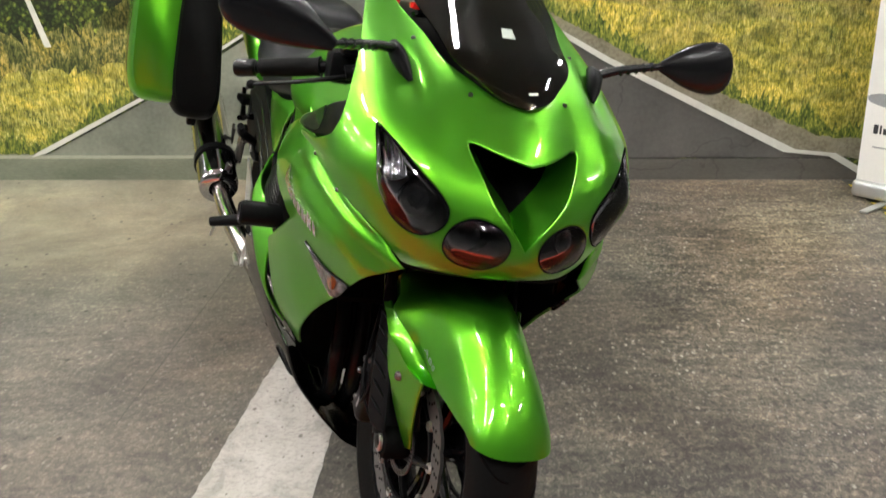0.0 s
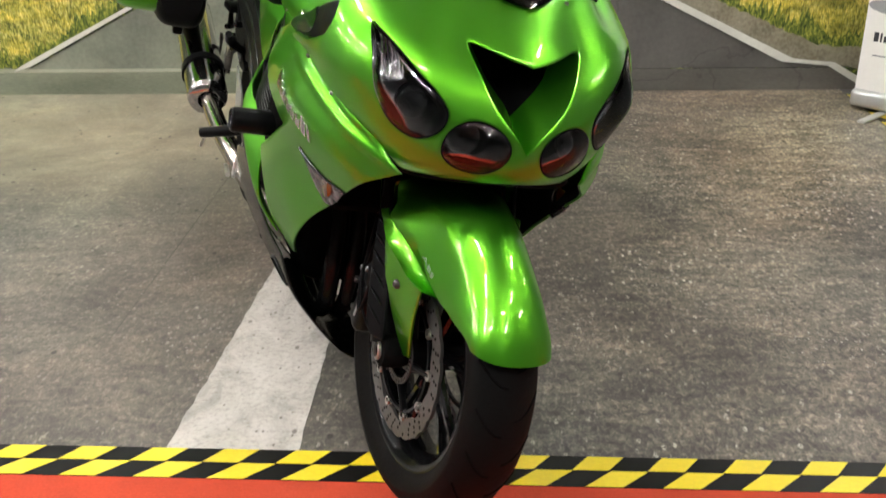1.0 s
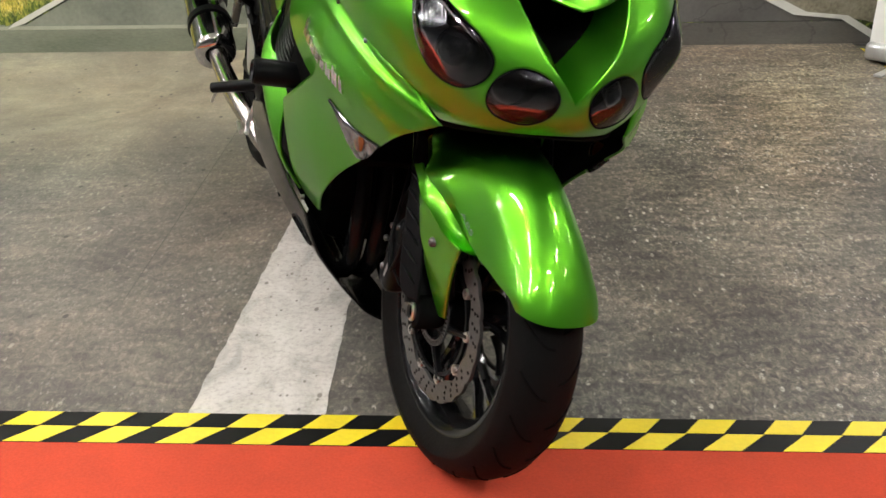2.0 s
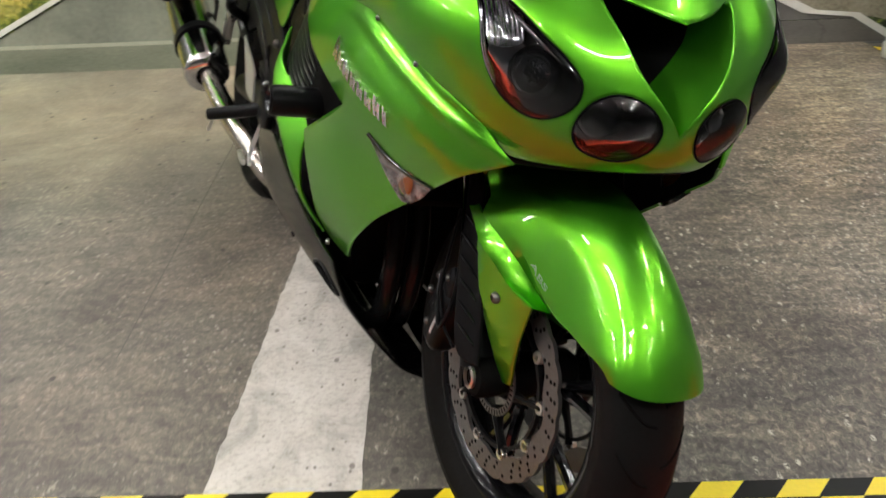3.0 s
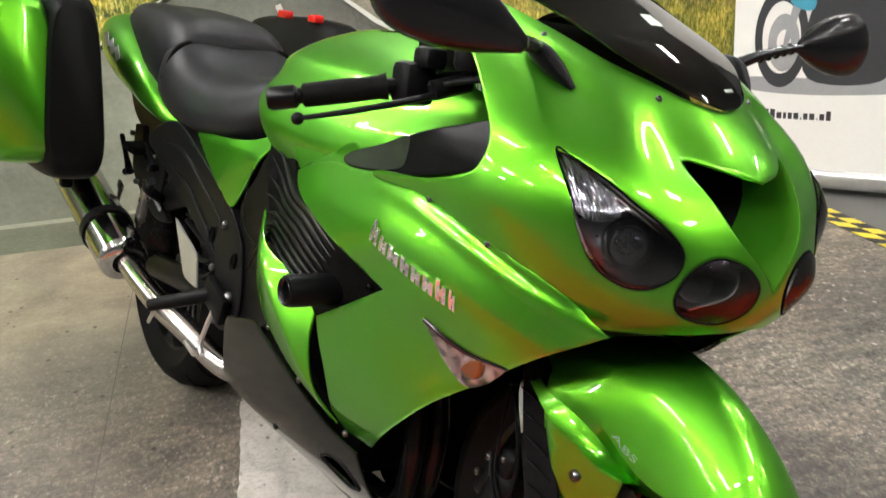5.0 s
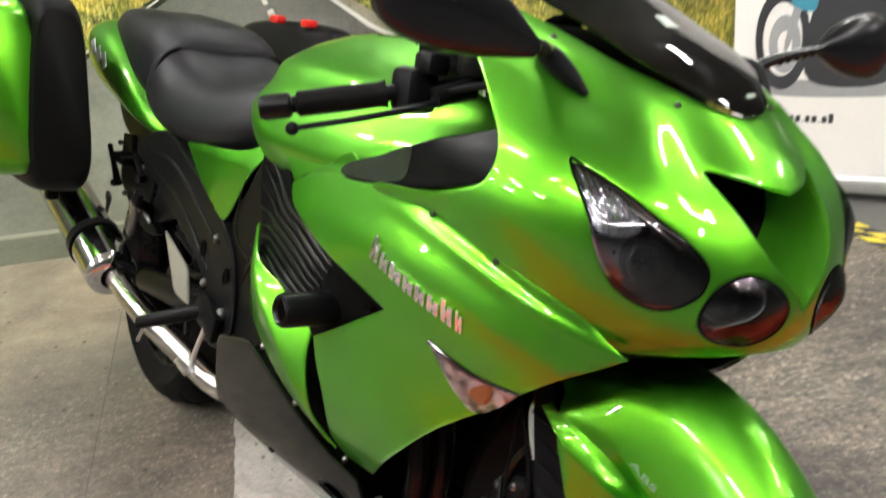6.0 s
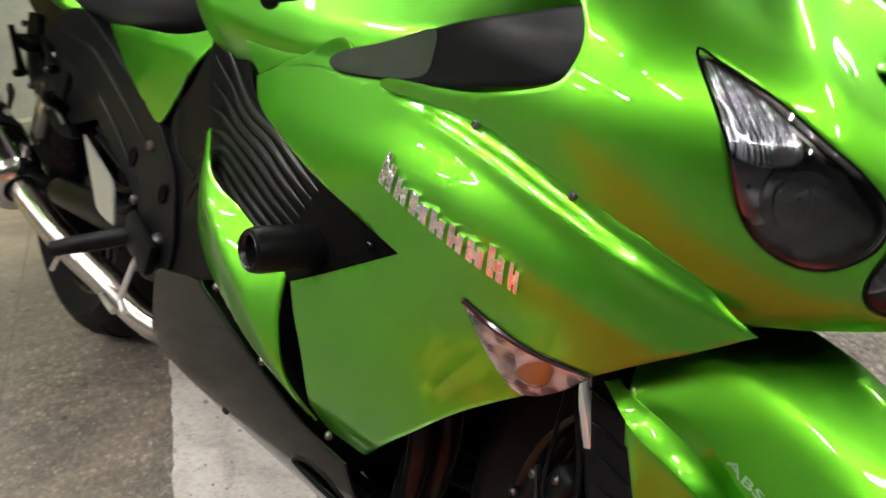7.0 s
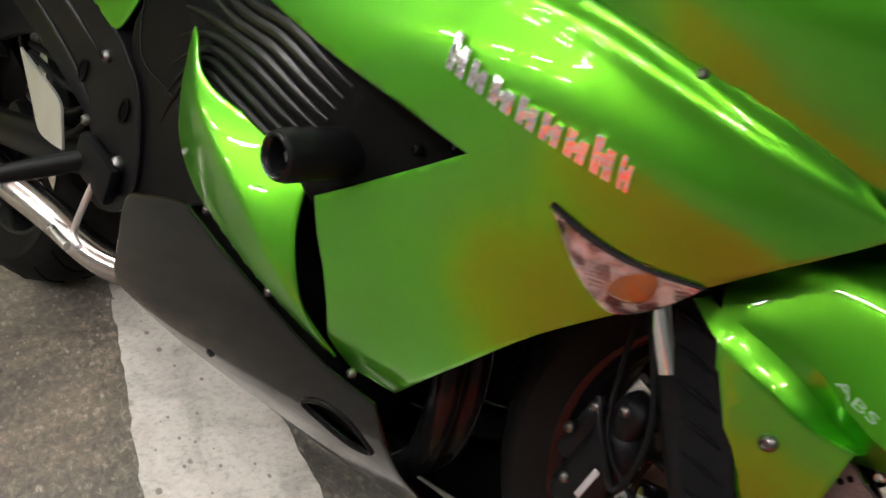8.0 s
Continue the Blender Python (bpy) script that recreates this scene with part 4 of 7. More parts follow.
# ---- roll-up banner ----
def roll_up_banner():
    stand = new("roll_up_banner")
    tagged(stand, "white roll-up banner with a motorcycle picture and dark lettering", "banner stand")
    W, H = 0.85, 1.98
    part("cassette", block((W + 0.02, 0.11, 0.075), 0.02, 3, (W / 2, 0.03, 0.05)), ALU, stand)
    for x in (0.14, W - 0.14):
        part("foot", block((0.035, 0.36, 0.012), 0.004, 2, (x, -0.02, 0.007)), ALU, stand)
    part("pole", tube([(W / 2, 0.04, 0.08), (W / 2, 0.04, 1.0), (W / 2, 0.02, H)], 0.009, 10, 3), ALU, stand)
    part("top_rail", tube([(0, 0, H), (W / 2, 0, H), (W, 0, H)], 0.011, 10, 2), ALU, stand)
    panel = part("panel", block((W, 0.0012, H - 0.07), 0, at=(W / 2, 0, 0.07 + (H - 0.07) / 2)), BANNER_WHITE, stand, smooth=0)

    def ink(name, pts, layer, material, n=4, smooth_it=True):
        bm = bmesh.new()
        pp = spline([(x, z, 0) for x, z in pts], n) if smooth_it else [Vector((x, z, 0)) for x, z in pts]
        d = -0.0008 - 0.0006 * layer
        a, b = [bm.verts.new((p.x, d, p.y)) for p in pp], [bm.verts.new((p.x, d + 0.0005, p.y)) for p in pp]
        bm.faces.new(a)
        bm.faces.new(b[::-1])
        for i in range(len(pp)):
            j = (i + 1) % len(pp)
            bm.faces.new([a[i], b[i], b[j], a[j]])
        return part(name, bm, material, panel, smooth=0)

    def ring(name, cx, cz, rx, rz, inner, layer, material, seg=40):
        bm = bmesh.new()
        d = -0.0008 - 0.0006 * layer
        o = [bm.verts.new((cx + rx * math.cos(2 * math.pi * i / seg), d, cz + rz * math.sin(2 * math.pi * i / seg))) for i in range(seg)]
        q = [bm.verts.new((cx + rx * inner * math.cos(2 * math.pi * i / seg), d, cz + rz * inner * math.sin(2 * math.pi * i / seg))) for i in range(seg)]
        for i in range(seg):
            j = (i + 1) % seg
            bm.faces.new([o[i], o[j], q[j], q[i]])
        return part(name, bm, material, panel, smooth=0)

    # the words are a trade name: plain dark bars of their height
    x = 0.045
    for w, tall in ((0.020, 1), (0.008, 1), (0.019, 0), (0.017, 0), (0.018, 1), (0.019, 1), (0.020, 0), (0.012, 0), (0.016, 0), (0.019, 0), (0.006, 2), (0.017, 0), (0.020, 0), (0.006, 2), (0.019, 0), (0.018, 1)):
        h = (0.026, 0.038, 0.007)[tall]
        ink("letter_bar", [(x, 0.292), (x + w, 0.292), (x + w, 0.292 + h), (x, 0.292 + h)], 1, INK_DARK, smooth_it=False)
        x += w + 0.0067
    ink("small_print_bar", [(0.05, 0.232), (0.20, 0.232), (0.20, 0.238), (0.05, 0.238)], 1, INK_GREY, smooth_it=False)
    ink("shadow_print", [(0.02, 0.42), (0.2, 0.395), (0.5, 0.40), (0.8, 0.43), (0.8, 0.47), (0.4, 0.46), (0.05, 0.46)], 1, INK_GREY)
    ring("tyre_print", 0.19, 0.62, 0.105, 0.20, 0.72, 2, INK_DARK)
    ring("disc_print", 0.20, 0.60, 0.062, 0.115, 0.45, 2, INK_GREY)
    ink("engine_print", [(0.30, 0.46), (0.50, 0.44), (0.62, 0.50), (0.64, 0.70), (0.50, 0.82), (0.34, 0.80), (0.28, 0.62)], 2, INK_DARK)
    ink("fork_print", [(0.26, 0.86), (0.29, 0.86), (0.22, 0.60), (0.20, 0.61)], 3, INK_GREY)
    ink("mudguard_print", [(0.22, 0.76), (0.31, 0.73), (0.31, 0.84), (0.25, 0.86)], 4, INK_BLUE)
    ring("tyre_print", 0.68, 0.60, 0.10, 0.19, 0.70, 3, INK_DARK)
    return stand


banner = roll_up_banner()
banner.matrix_basis = pose(1.675, 4.40, 0, 0, 0, -45)

# ---- the motorcycle: x ahead, y to its left, from under the front axle; it leans on its stand ----
bike = new("motorcycle")
bike.matrix_basis = pose(-0.0152, 1.735, 0, 0, 0, -69.2) @ pose(0, 0, 0, -12.2)
tagged(bike, "lime green fully faired touring motorcycle with panniers, leaning on its stand", "motorcycle")
R_SIDE = lambda x, z: (x, -side(x, z), z)
R_BELLY = lambda x, z: (x, -belly(x, z), z)


def skewed(bm):
    """The tail stands a little askew to the nose."""
    for v in bm.verts:
        v.co.y += 0.048 * min(0.0, v.co.x + 0.45)
    return bm


def mirrored(pts):
    return [(-u, v) for u, v in reversed(pts)]


def both(name, make, material, label="", parent=None):
    """The same part on the bike's right and, mirrored, on its left."""
    a = part(name, make(), material, parent or bike, label)
    b = part(name, flip(make()), material, parent or bike, label)
    return a, b


# nose cowl
HEADLIGHT = [(-0.249, 0.849), (-0.249, 0.849), (-0.237, 0.793), (-0.231, 0.737), (-0.208, 0.710), (-0.174, 0.706), (-0.140, 0.725), (-0.127, 0.752), (-0.142, 0.777), (-0.169, 0.799), (-0.199, 0.823), (-0.233, 0.844)]
LAMP = [(-0.141, 0.696), (-0.123, 0.729), (-0.088, 0.747), (-0.051, 0.738), (-0.030, 0.713), (-0.041, 0.685), (-0.078, 0.668), (-0.126, 0.674)]
INTAKE = [(0.0, 0.706), (0.0, 0.706), (-0.022, 0.730), (-0.057, 0.769), (-0.078, 0.808), (-0.094, 0.842), (-0.089, 0.850), (-0.064, 0.844), (-0.034, 0.836), (0.0, 0.829), (0.0, 0.829), (0.034, 0.836), (0.064, 0.844), (0.089, 0.850), (0.094, 0.842), (0.078, 0.808), (0.057, 0.769), (0.022, 0.730)]
half = [(-0.10, 0.645), (-0.165, 0.640), (-0.22, 0.638), (-0.242, 0.652), (-0.275, 0.680), (-0.352, 0.724), (-0.438, 0.760), (-0.56, 0.762), (-0.58, 0.768), (-0.56, 0.776), (-0.448, 0.785), (-0.371, 0.806), (-0.347, 0.825), (-0.331, 0.858), (-0.329, 0.899), (-0.321, 0.936), (-0.312, 0.98), (-0.30, 1.04), (-0.285, 1.10), (-0.255, 1.10), (-0.228, 1.05), (-0.201, 1.020), (-0.160, 0.990), (-0.130, 0.955), (-0.082, 0.930), (-0.050, 0.914)]
cowl_line = [(0.0, 0.650), *half, (0.0, 0.904), *mirrored(half)]
cowl = part("nose_cowl", sheet(nose, cowl_line, [HEADLIGHT, mirrored(HEADLIGHT), LAMP, mirrored(LAMP), INTAKE]), GREEN, bike)
for s in (-1, 1):
    for u, z in ((0.184, 0.975), (0.092, 0.912)):
        bolt("cowl_bolt", nose(s * u, z), 0.0042, cowl, axis=(0.6, s * 0.4, 0.6))
    for u, z in ((0.275, 0.680), (0.352, 0.724), (0.438, 0.760)):
        bolt("cowl_bolt", nose(s * u, z), 0.0042, cowl, axis=(0.1, s, 0.1))


def ring_of(surf, outline, inset=0.0, push=(0, 0, 0), scale=1.0, n=6):
    pts = [Vector(surf(p.x, p.y)) for p in spline([(a, b, 0) for a, b in outline], n)]
    c = sum(pts, Vector()) / len(pts)
    return [c + (p - c) * scale + Vector(push) for p in pts]


def funnel(rings, cap=True, bm=None):
    bm = bm or bmesh.new()
    R = [[bm.verts.new(p) for p in r] for r in rings]
    for A, B in zip(R, R[1:]):
        for i in range(len(A)):
            j = (i + 1) % len(A)
            bm.faces.new([A[i], A[j], B[j], B[i]])
    if cap:
        bm.faces.new(R[-1])
    return bm


def ball(at, r, squash=(1, 1, 1), seg=20, bm=None):
    b = bmesh.new()
    bmesh.ops.create_uvsphere(b, u_segments=seg, v_segments=seg // 2, radius=r)
    bmesh.ops.scale(b, vec=squash, verts=b.verts[:])
    bmesh.ops.translate(b, vec=at, verts=b.verts[:])
    return b


duct = part("air_intake", funnel([ring_of(nose, INTAKE, push=(-0.002, 0, 0)), ring_of(nose, INTAKE, push=(-0.035, 0, 0.004), scale=0.93), ring_of(nose, INTAKE, push=(-0.08, 0, 0.016), scale=0.80)], False), GREEN, bike)
# faces under the upper lip are painted black for the shade there
duct.data.materials.append(BLACK_MATT)
for p in duct.data.polygons:
    y, z = abs((p.center.y - OFF) / 0.957), p.center.z - 0.045 * (p.center.y + 0.2)
    if z > 0.5 * (0.831 + 0.16 * y + 0.706 + 1.5 * y) + 0.012:
        p.material_index = 1
part("duct_throat", funnel([ring_of(nose, INTAKE, push=(-0.078, 0, 0.016), scale=0.80), ring_of(nose, INTAKE, push=(-0.16, 0, 0.03), scale=0.6)]), BLACK_MATT, duct)

for s in (-1, 1):
    surf = (lambda u, z, s=s: nose(u if s < 0 else -u, z))
    lamp = part("headlight", funnel([ring_of(surf, HEADLIGHT, push=(-0.003, 0, 0)), ring_of(surf, HEADLIGHT, push=(-0.03, -s * 0.012, 0), scale=0.93), ring_of(surf, HEADLIGHT, push=(-0.05, -s * 0.02, 0), scale=0.7)]), LAMP_DARK, bike, "teardrop headlight with a black inner and clear lens")
    # the lens swells outwards a little
    full = (lambda u, z, s=s, surf=surf: Vector(surf(u, z)) + Vector((0.45, s * 0.85, 0.15)) * 0.017 * math.exp(-((abs(u) - 0.198) / 0.045) ** 2 - ((z - 0.776) / 0.044) ** 2))
    part("lens", sheet(full, HEADLIGHT, (), 0.012, 0.0015, 0.0015), LENS, lamp)
    part("gasket", tube([Vector(surf(a, b)) for a, b in HEADLIGHT[1:]], 0.0014, 6, 5, True), BLACK_MATT, lamp)
    c = Vector(surf(-0.176, 0.752)) + Vector((-0.030, -s * 0.010, 0))
    part("projector_rim", aimed(lathe([(0.022, -0.004), (0.030, 0.0), (0.031, 0.006), (0.028, 0.010), (0.025, 0.004)], (0, 0, 0), "x", 28), c, c + Vector((1, s * 0.45, 0.15))), DARK_METAL, lamp)
    part("projector", ball(c + Vector((0.004, 0, 0)), 0.029, seg=28), PROJECTOR, lamp)
    c3 = Vector(surf(-0.214, 0.757)) + Vector((-0.022, -s * 0.016, 0))
    part("side_dish", aimed(lathe([(0.002, -0.008), (0.016, -0.005), (0.026, 0.004), (0.028, 0.008)], (0, 0, 0), "x", 28), c3, c3 + Vector((1, s * 0.9, 0.25))), DISH_GREY, lamp, "dull grey reflector dish")
    strip = [Vector(surf(u, z)) + Vector((-0.006, -s * 0.004, -0.002)) for u, z in ((-0.236, 0.838), (-0.205, 0.817), (-0.172, 0.792), (-0.148, 0.772))]
    part("trim_strip", tube(strip, [0.0012, 0.003, 0.003, 0.0012], 8, 5), CHROME, lamp, "bright chrome strip inside the lens")
    c2 = Vector(surf(-0.214, 0.808)) + Vector((-0.022, -s * 0.012, -0.004))
    refl = aimed(lathe([(0.004, -0.012), (0.020, -0.006), (0.030, 0.008), (0.031, 0.012)], (0, 0, 0), "x", 24), c2, c2 + Vector((1, s * 0.8, 0.3)))
    part("reflector", refl, CHROME, lamp)
    bright = [(-0.245, 0.843), (-0.236, 0.805), (-0.230, 0.783), (-0.208, 0.776), (-0.185, 0.785), (-0.190, 0.805), (-0.216, 0.827)]
    part("upper_reflector", sheet(lambda u, z: full(u, z) + Vector((-0.006, -s * 0.005, 0)), bright, (), 0.012, 0.001, 0), HEAD_REFLECTOR, lamp)
    low = part("lower_lamp", funnel([ring_of(surf, LAMP, push=(-0.003, 0, 0)), ring_of(surf, LAMP, push=(-0.03, -s * 0.004, 0), scale=0.92), ring_of(surf, LAMP, push=(-0.048, -s * 0.006, 0), scale=0.6)]), LAMP_DARK, bike, "oval lower lamp with a dark smoked bowl")
    swell = (lambda u, z, s=s, surf=surf: Vector(surf(u, z)) + Vector((0.95, s * 0.25, 0.1)) * 0.012 * math.exp(-((abs(u) - 0.085) / 0.042) ** 2 - ((z - 0.712) / 0.032) ** 2))
    part("lens", sheet(swell, LAMP, (), 0.009, 0.0015, 0.0015), LENS, low)
    part("gasket", tube([Vector(surf(a, b)) for a, b in LAMP], 0.0014, 6, 5, True), BLACK_MATT, low)
    c = Vector(surf(-0.098, 0.716)) + Vector((-0.030, 0, 0))
    part("bowl", aimed(lathe([(0.004, -0.012), (0.016, -0.008), (0.024, 0.004), (0.025, 0.008)], (0, 0, 0), "x", 24), c, c + Vector((1, s * 0.2, 0.1))), LAMP_DARK, low)

# screen
edge = [(-0.050, 0.912), (-0.082, 0.928), (-0.130, 0.953), (-0.160, 0.988), (-0.201, 1.018), (-0.228, 1.048), (-0.262, 1.10), (-0.262, 1.16), (-0.20, 1.20), (-0.10, 1.21)]
def screen_surf(u, z):
    x, y, zz = nose(u, z)
    lift = max(0.0, min(1.0, (z - 0.90) / 0.12))
    return (x + 0.006 + 0.02 * lift, y * (1 - 0.10 * lift), zz + 0.004 + 0.012 * lift)
windscreen = part("windscreen", sheet(screen_surf, [(0.0, 0.902), *edge, (0.0, 1.212), *mirrored(edge)], (), 0.03, 0.003, 0.001), SMOKE, bike, "smoked double-bubble windscreen")
part("badge_bar", sheet(lambda u, z: Vector(screen_surf(u, z)) + Vector((0.002, 0, 0.001)), [(-0.012, 0.985), (-0.012, 0.985), (0.022, 0.985), (0.022, 0.985), (0.025, 0.997), (0.025, 0.997), (-0.004, 0.997), (-0.004, 0.997)], (), 0.02, 0.0005, 0), SILVER_PRINT, windscreen)
part("badge_bar", sheet(lambda u, z: Vector(screen_surf(u, z)) + Vector((0.002, 0, 0.001)), [(0.006, 0.918), (0.006, 0.918), (0.026, 0.919), (0.026, 0.919), (0.026, 0.922), (0.026, 0.922), (0.006, 0.921), (0.006, 0.921)], (), 0.02, 0.0005, 0), SILVER_PRINT, windscreen)
dash = part("dashboard", loft(smooth_rows([(-0.40, 0.16, 0.90, 1.0), (-0.30, 0.18, 0.90, 1.003), (-0.16, 0.14, 0.88, 0.985), (-0.04, 0.06, 0.86, 0.915)]), lambda st, a: (st[1] * math.copysign(abs(math.cos(a)) ** 0.6, math.cos(a)), (st[2] + st[3]) / 2 + (st[3] - st[2]) / 2 * math.copysign(abs(math.sin(a)) ** 0.6, math.sin(a)))), BLACK_MATT, bike)
for y in (-0.06, 0.06):
    part("gauge", aimed(capped([(0.048, 0), (0.05, 0.01), (0.044, 0.014)], (0, 0, 0), "x", 28), (-0.36, y, 0.975), (-0.46, y, 1.04)), BLACK_GLOSS, dash)
# black underside below the nose
part("chin", loft(smooth_rows([(-0.12, 0.19, 0.60, 0.66), (0.0, 0.165, 0.612, 0.655), (0.06, 0.12, 0.628, 0.652), (0.10, 0.07, 0.642, 0.652)]), lambda st, a: (st[1] * math.copysign(abs(math.cos(a)) ** 0.5, math.cos(a)), (st[2] + st[3]) / 2 + (st[3] - st[2]) / 2 * math.sin(a))), BLACK_MATT, bike)

# side fairings
INDICATOR = [(-0.138, 0.602), (-0.138, 0.602), (-0.110, 0.583), (-0.075, 0.570), (-0.028, 0.565), (-0.028, 0.565), (-0.060, 0.537), (-0.093, 0.520), (-0.112, 0.532), (-0.128, 0.561)]
FAIRING = [(0.086, 0.640), (0.086, 0.640), (0.037, 0.607), (-0.024, 0.567), (-0.092, 0.519), (-0.161, 0.472), (-0.215, 0.427), (-0.261, 0.389), (-0.300, 0.356), (-0.328, 0.333), (-0.328, 0.333), (-0.360, 0.336), (-0.387, 0.342), (-0.400, 0.376), (-0.400, 0.376), (-0.387, 0.415), (-0.384, 0.455), (-0.389, 0.490), (-0.395, 0.530), (-0.395, 0.530), (-0.300, 0.577), (-0.216, 0.620), (-0.216, 0.620), (-0.295, 0.643), (-0.385, 0.664), (-0.475, 0.683), (-0.528, 0.694), (-0.560, 0.706), (-0.582, 0.723), (-0.582, 0.723), (-0.538, 0.740), (-0.485, 0.753), (-0.44, 0.759), (-0.36, 0.762), (-0.25, 0.772), (-0.146, 0.769), (-0.044, 0.732), (0.026, 0.692), (0.064, 0.659)]
def make_fairing():
    # laid out along the ridge, so that the mesh runs with it
    low = lambda pts: [(x, z - lerp_curve(RIDGE, x)) for x, z in pts]
    return sheet(lambda x, d: R_SIDE(x, d + lerp_curve(RIDGE, x)), low(FAIRING), [low(INDICATOR)], 0.0055, 0.003, 0.003)
fair_r, fair_l = both("side_fairing", make_fairing, GREEN)
def make_liner():
    cx, cz = -0.18, 0.585
    line = [(cx + (x - cx) * 0.97, cz + (z - cz) * 0.95) for x, z in FAIRING]
    return sheet(lambda x, z: (x, -(side(x, z) - 0.010), z), line, (), 0.02, 0.001, 0)
_, liner_l = both("fairing_liner", make_liner, BLACK_MATT)
for ob in (fair_l, liner_l):
    ob.location = (0, -0.020, 0.010)  # the far side sits tucked in behind the nose
def make_indicator_body():
    return funnel([ring_of(R_SIDE, INDICATOR), ring_of(R_SIDE, INDICATOR, push=(0, 0.006, 0.002), scale=0.9)])
def make_indicator_lens():
    return sheet(lambda x, z: (x, -side(x, z) - 0.003, z), INDICATOR, (), 0.012, 0.001, 0.001)
for ob, f in ((fair_r, lambda b: b), (fair_l, flip)):
    ind = part("indicator", f(make_indicator_body()), INDICATOR_REFLECTOR, ob, "clear teardrop indicator with an amber bulb")
    part("indicator_lens", f(make_indicator_lens()), RIBBED_LENS, ob)
    b = ball((0, 0, 0), 0.0165, (1.9, 0.42, 1.35))
    bmesh.ops.translate(b, vec=(-0.090, -0.2290, 0.557), verts=b.verts[:])
    part("indicator_bulb", f(b), ORANGE, ob)
    rim = [Vector(R_SIDE(x, z)) + Vector((0, -0.001, 0)) for x, z in INDICATOR[1:5]]
    part("indicator_gasket", f(tube(rim, [0.0030, 0.0034, 0.0024, 0.0014], 8, 5)), BLACK_GLOSS, ob, "glossy black upper edge")

# raised chrome name badge: a trade name, so plain chrome plates in the letters' sizes
def badge_plate(x0, x1, h, lift=0.0):
    slope = -0.35
    z0 = 0.683 + slope * (x0 + 0.236) * 0.98
    z1 = 0.683 + slope * (x1 + 0.236) * 0.98
    line = [(x0, z0 + lift), (x0, z0 + lift), (x1, z1 + lift), (x1, z1 + lift), (x1 + 0.004, z1 + h), (x1 + 0.004, z1 + h), (x0 + 0.004, z0 + h), (x0 + 0.004, z0 + h)]
    return sheet(lambda x, z: (x, -side(x, z) - 0.006, z), line, (), 0.02, 0.006, 0.0015, 2)
xb = -0.240
for w, h in ((0.019, 0.030), (0.016, 0.021), (0.022, 0.021), (0.016, 0.021), (0.015, 0.021), (0.016, 0.021), (0.015, 0.029), (0.008, 0.026)):
    for s, ob in ((0, fair_r), (1, fair_l)):
        q = flip if s else (lambda b: b)
        part("badge_plate", q(badge_plate(xb, xb + w * 0.42, h)), BADGE_CHROME, ob)
        part("badge_plate", q(badge_plate(xb + w * 0.58, xb + w, h * 0.82)), BADGE_CHROME, ob)
        part("badge_plate", q(badge_plate(xb + w * 0.30, xb + w * 0.70, h * 0.62, h * 0.30)), BADGE_CHROME, ob)
    xb += w + 0.0052

# rear lower panel behind the vent, with a sharp crease
CREASE = [(p.x, p.y) for p in spline([(-0.76, 0.73, 0), (-0.652, 0.630, 0), (-0.592, 0.584, 0), (-0.552, 0.554, 0), (-0.511, 0.519, 0), (-0.474, 0.485, 0), (-0.430, 0.432, 0), (-0.394, 0.382, 0), (-0.36, 0.33, 0)], 5, False)]
def cres_surf(x, z):
    best, sign = 9.0, 1
    for (x0, z0), (x1, z1) in zip(CREASE, CREASE[1:]):
        dx, dz = x1 - x0, z1 - z0
        t = max(0, min(1, ((x - x0) * dx + (z - z0) * dz) / (dx * dx + dz * dz)))
        ex, ez = x - x0 - t * dx, z - z0 - t * dz
        d = math.hypot(ex, ez)
        if d < best:
            best, sign = d, (1 if dx * ez - dz * ex > 0 else -1)
    out = side_w(x, z) + 0.014
    return (x, -(out - 0.42 * math.hypot(best, 0.005) - 0.13 * sign * best), z)
CRES = [(-0.668, 0.640), (-0.668, 0.640), (-0.684, 0.576), (-0.682, 0.514), (-0.640, 0.462), (-0.603, 0.446), (-0.483, 0.391), (-0.395, 0.350), (-0.395, 0.350), (-0.402, 0.380), (-0.408, 0.405), (-0.418, 0.446), (-0.426, 0.485), (-0.430, 0.540), (-0.430, 0.540), (-0.471, 0.566), (-0.559, 0.588), (-0.615, 0.608), (-0.650, 0.632)]
cres_r, cres_l = both("lower_panel", lambda: sheet(cres_surf, CRES, (), 0.006, 0.003, 0.002), GREEN)
for ob, s in ((cres_r, -1), (cres_l, 1)):
    for x, z in ((-0.603, 0.447), (-0.478, 0.397), (-0.368, 0.345)):
        y = cres_surf(x, z)[1]
        bolt("panel_bolt", (x, -s * y if s > 0 else y, z), 0.0055, ob, axis=(0, s, 0))

# black vent with flowing ribs
VENT = [(-0.755, 0.79), (-0.690, 0.747), (-0.620, 0.706), (-0.565, 0.694), (-0.50, 0.704), (-0.43, 0.690), (-0.34, 0.668), (-0.205, 0.622), (-0.205, 0.615), (-0.30, 0.560), (-0.40, 0.515), (-0.45, 0.540), (-0.54, 0.572), (-0.62, 0.595), (-0.70, 0.60), (-0.76, 0.65), (-0.79, 0.72), (-0.79, 0.785)]
def vent_surf(x, z):
    return (x, -(side_w(x, z) - 0.016 - 0.045 * max(0.0, min(1.0, (x + 0.36) / 0.12)) * max(0, min(1, (0.665 - z) / 0.05))), z)
vent_r, vent_l = both("side_vent", lambda: sheet(vent_surf, VENT, (), 0.018, 0.003, 0.002), BLACK_MATT)
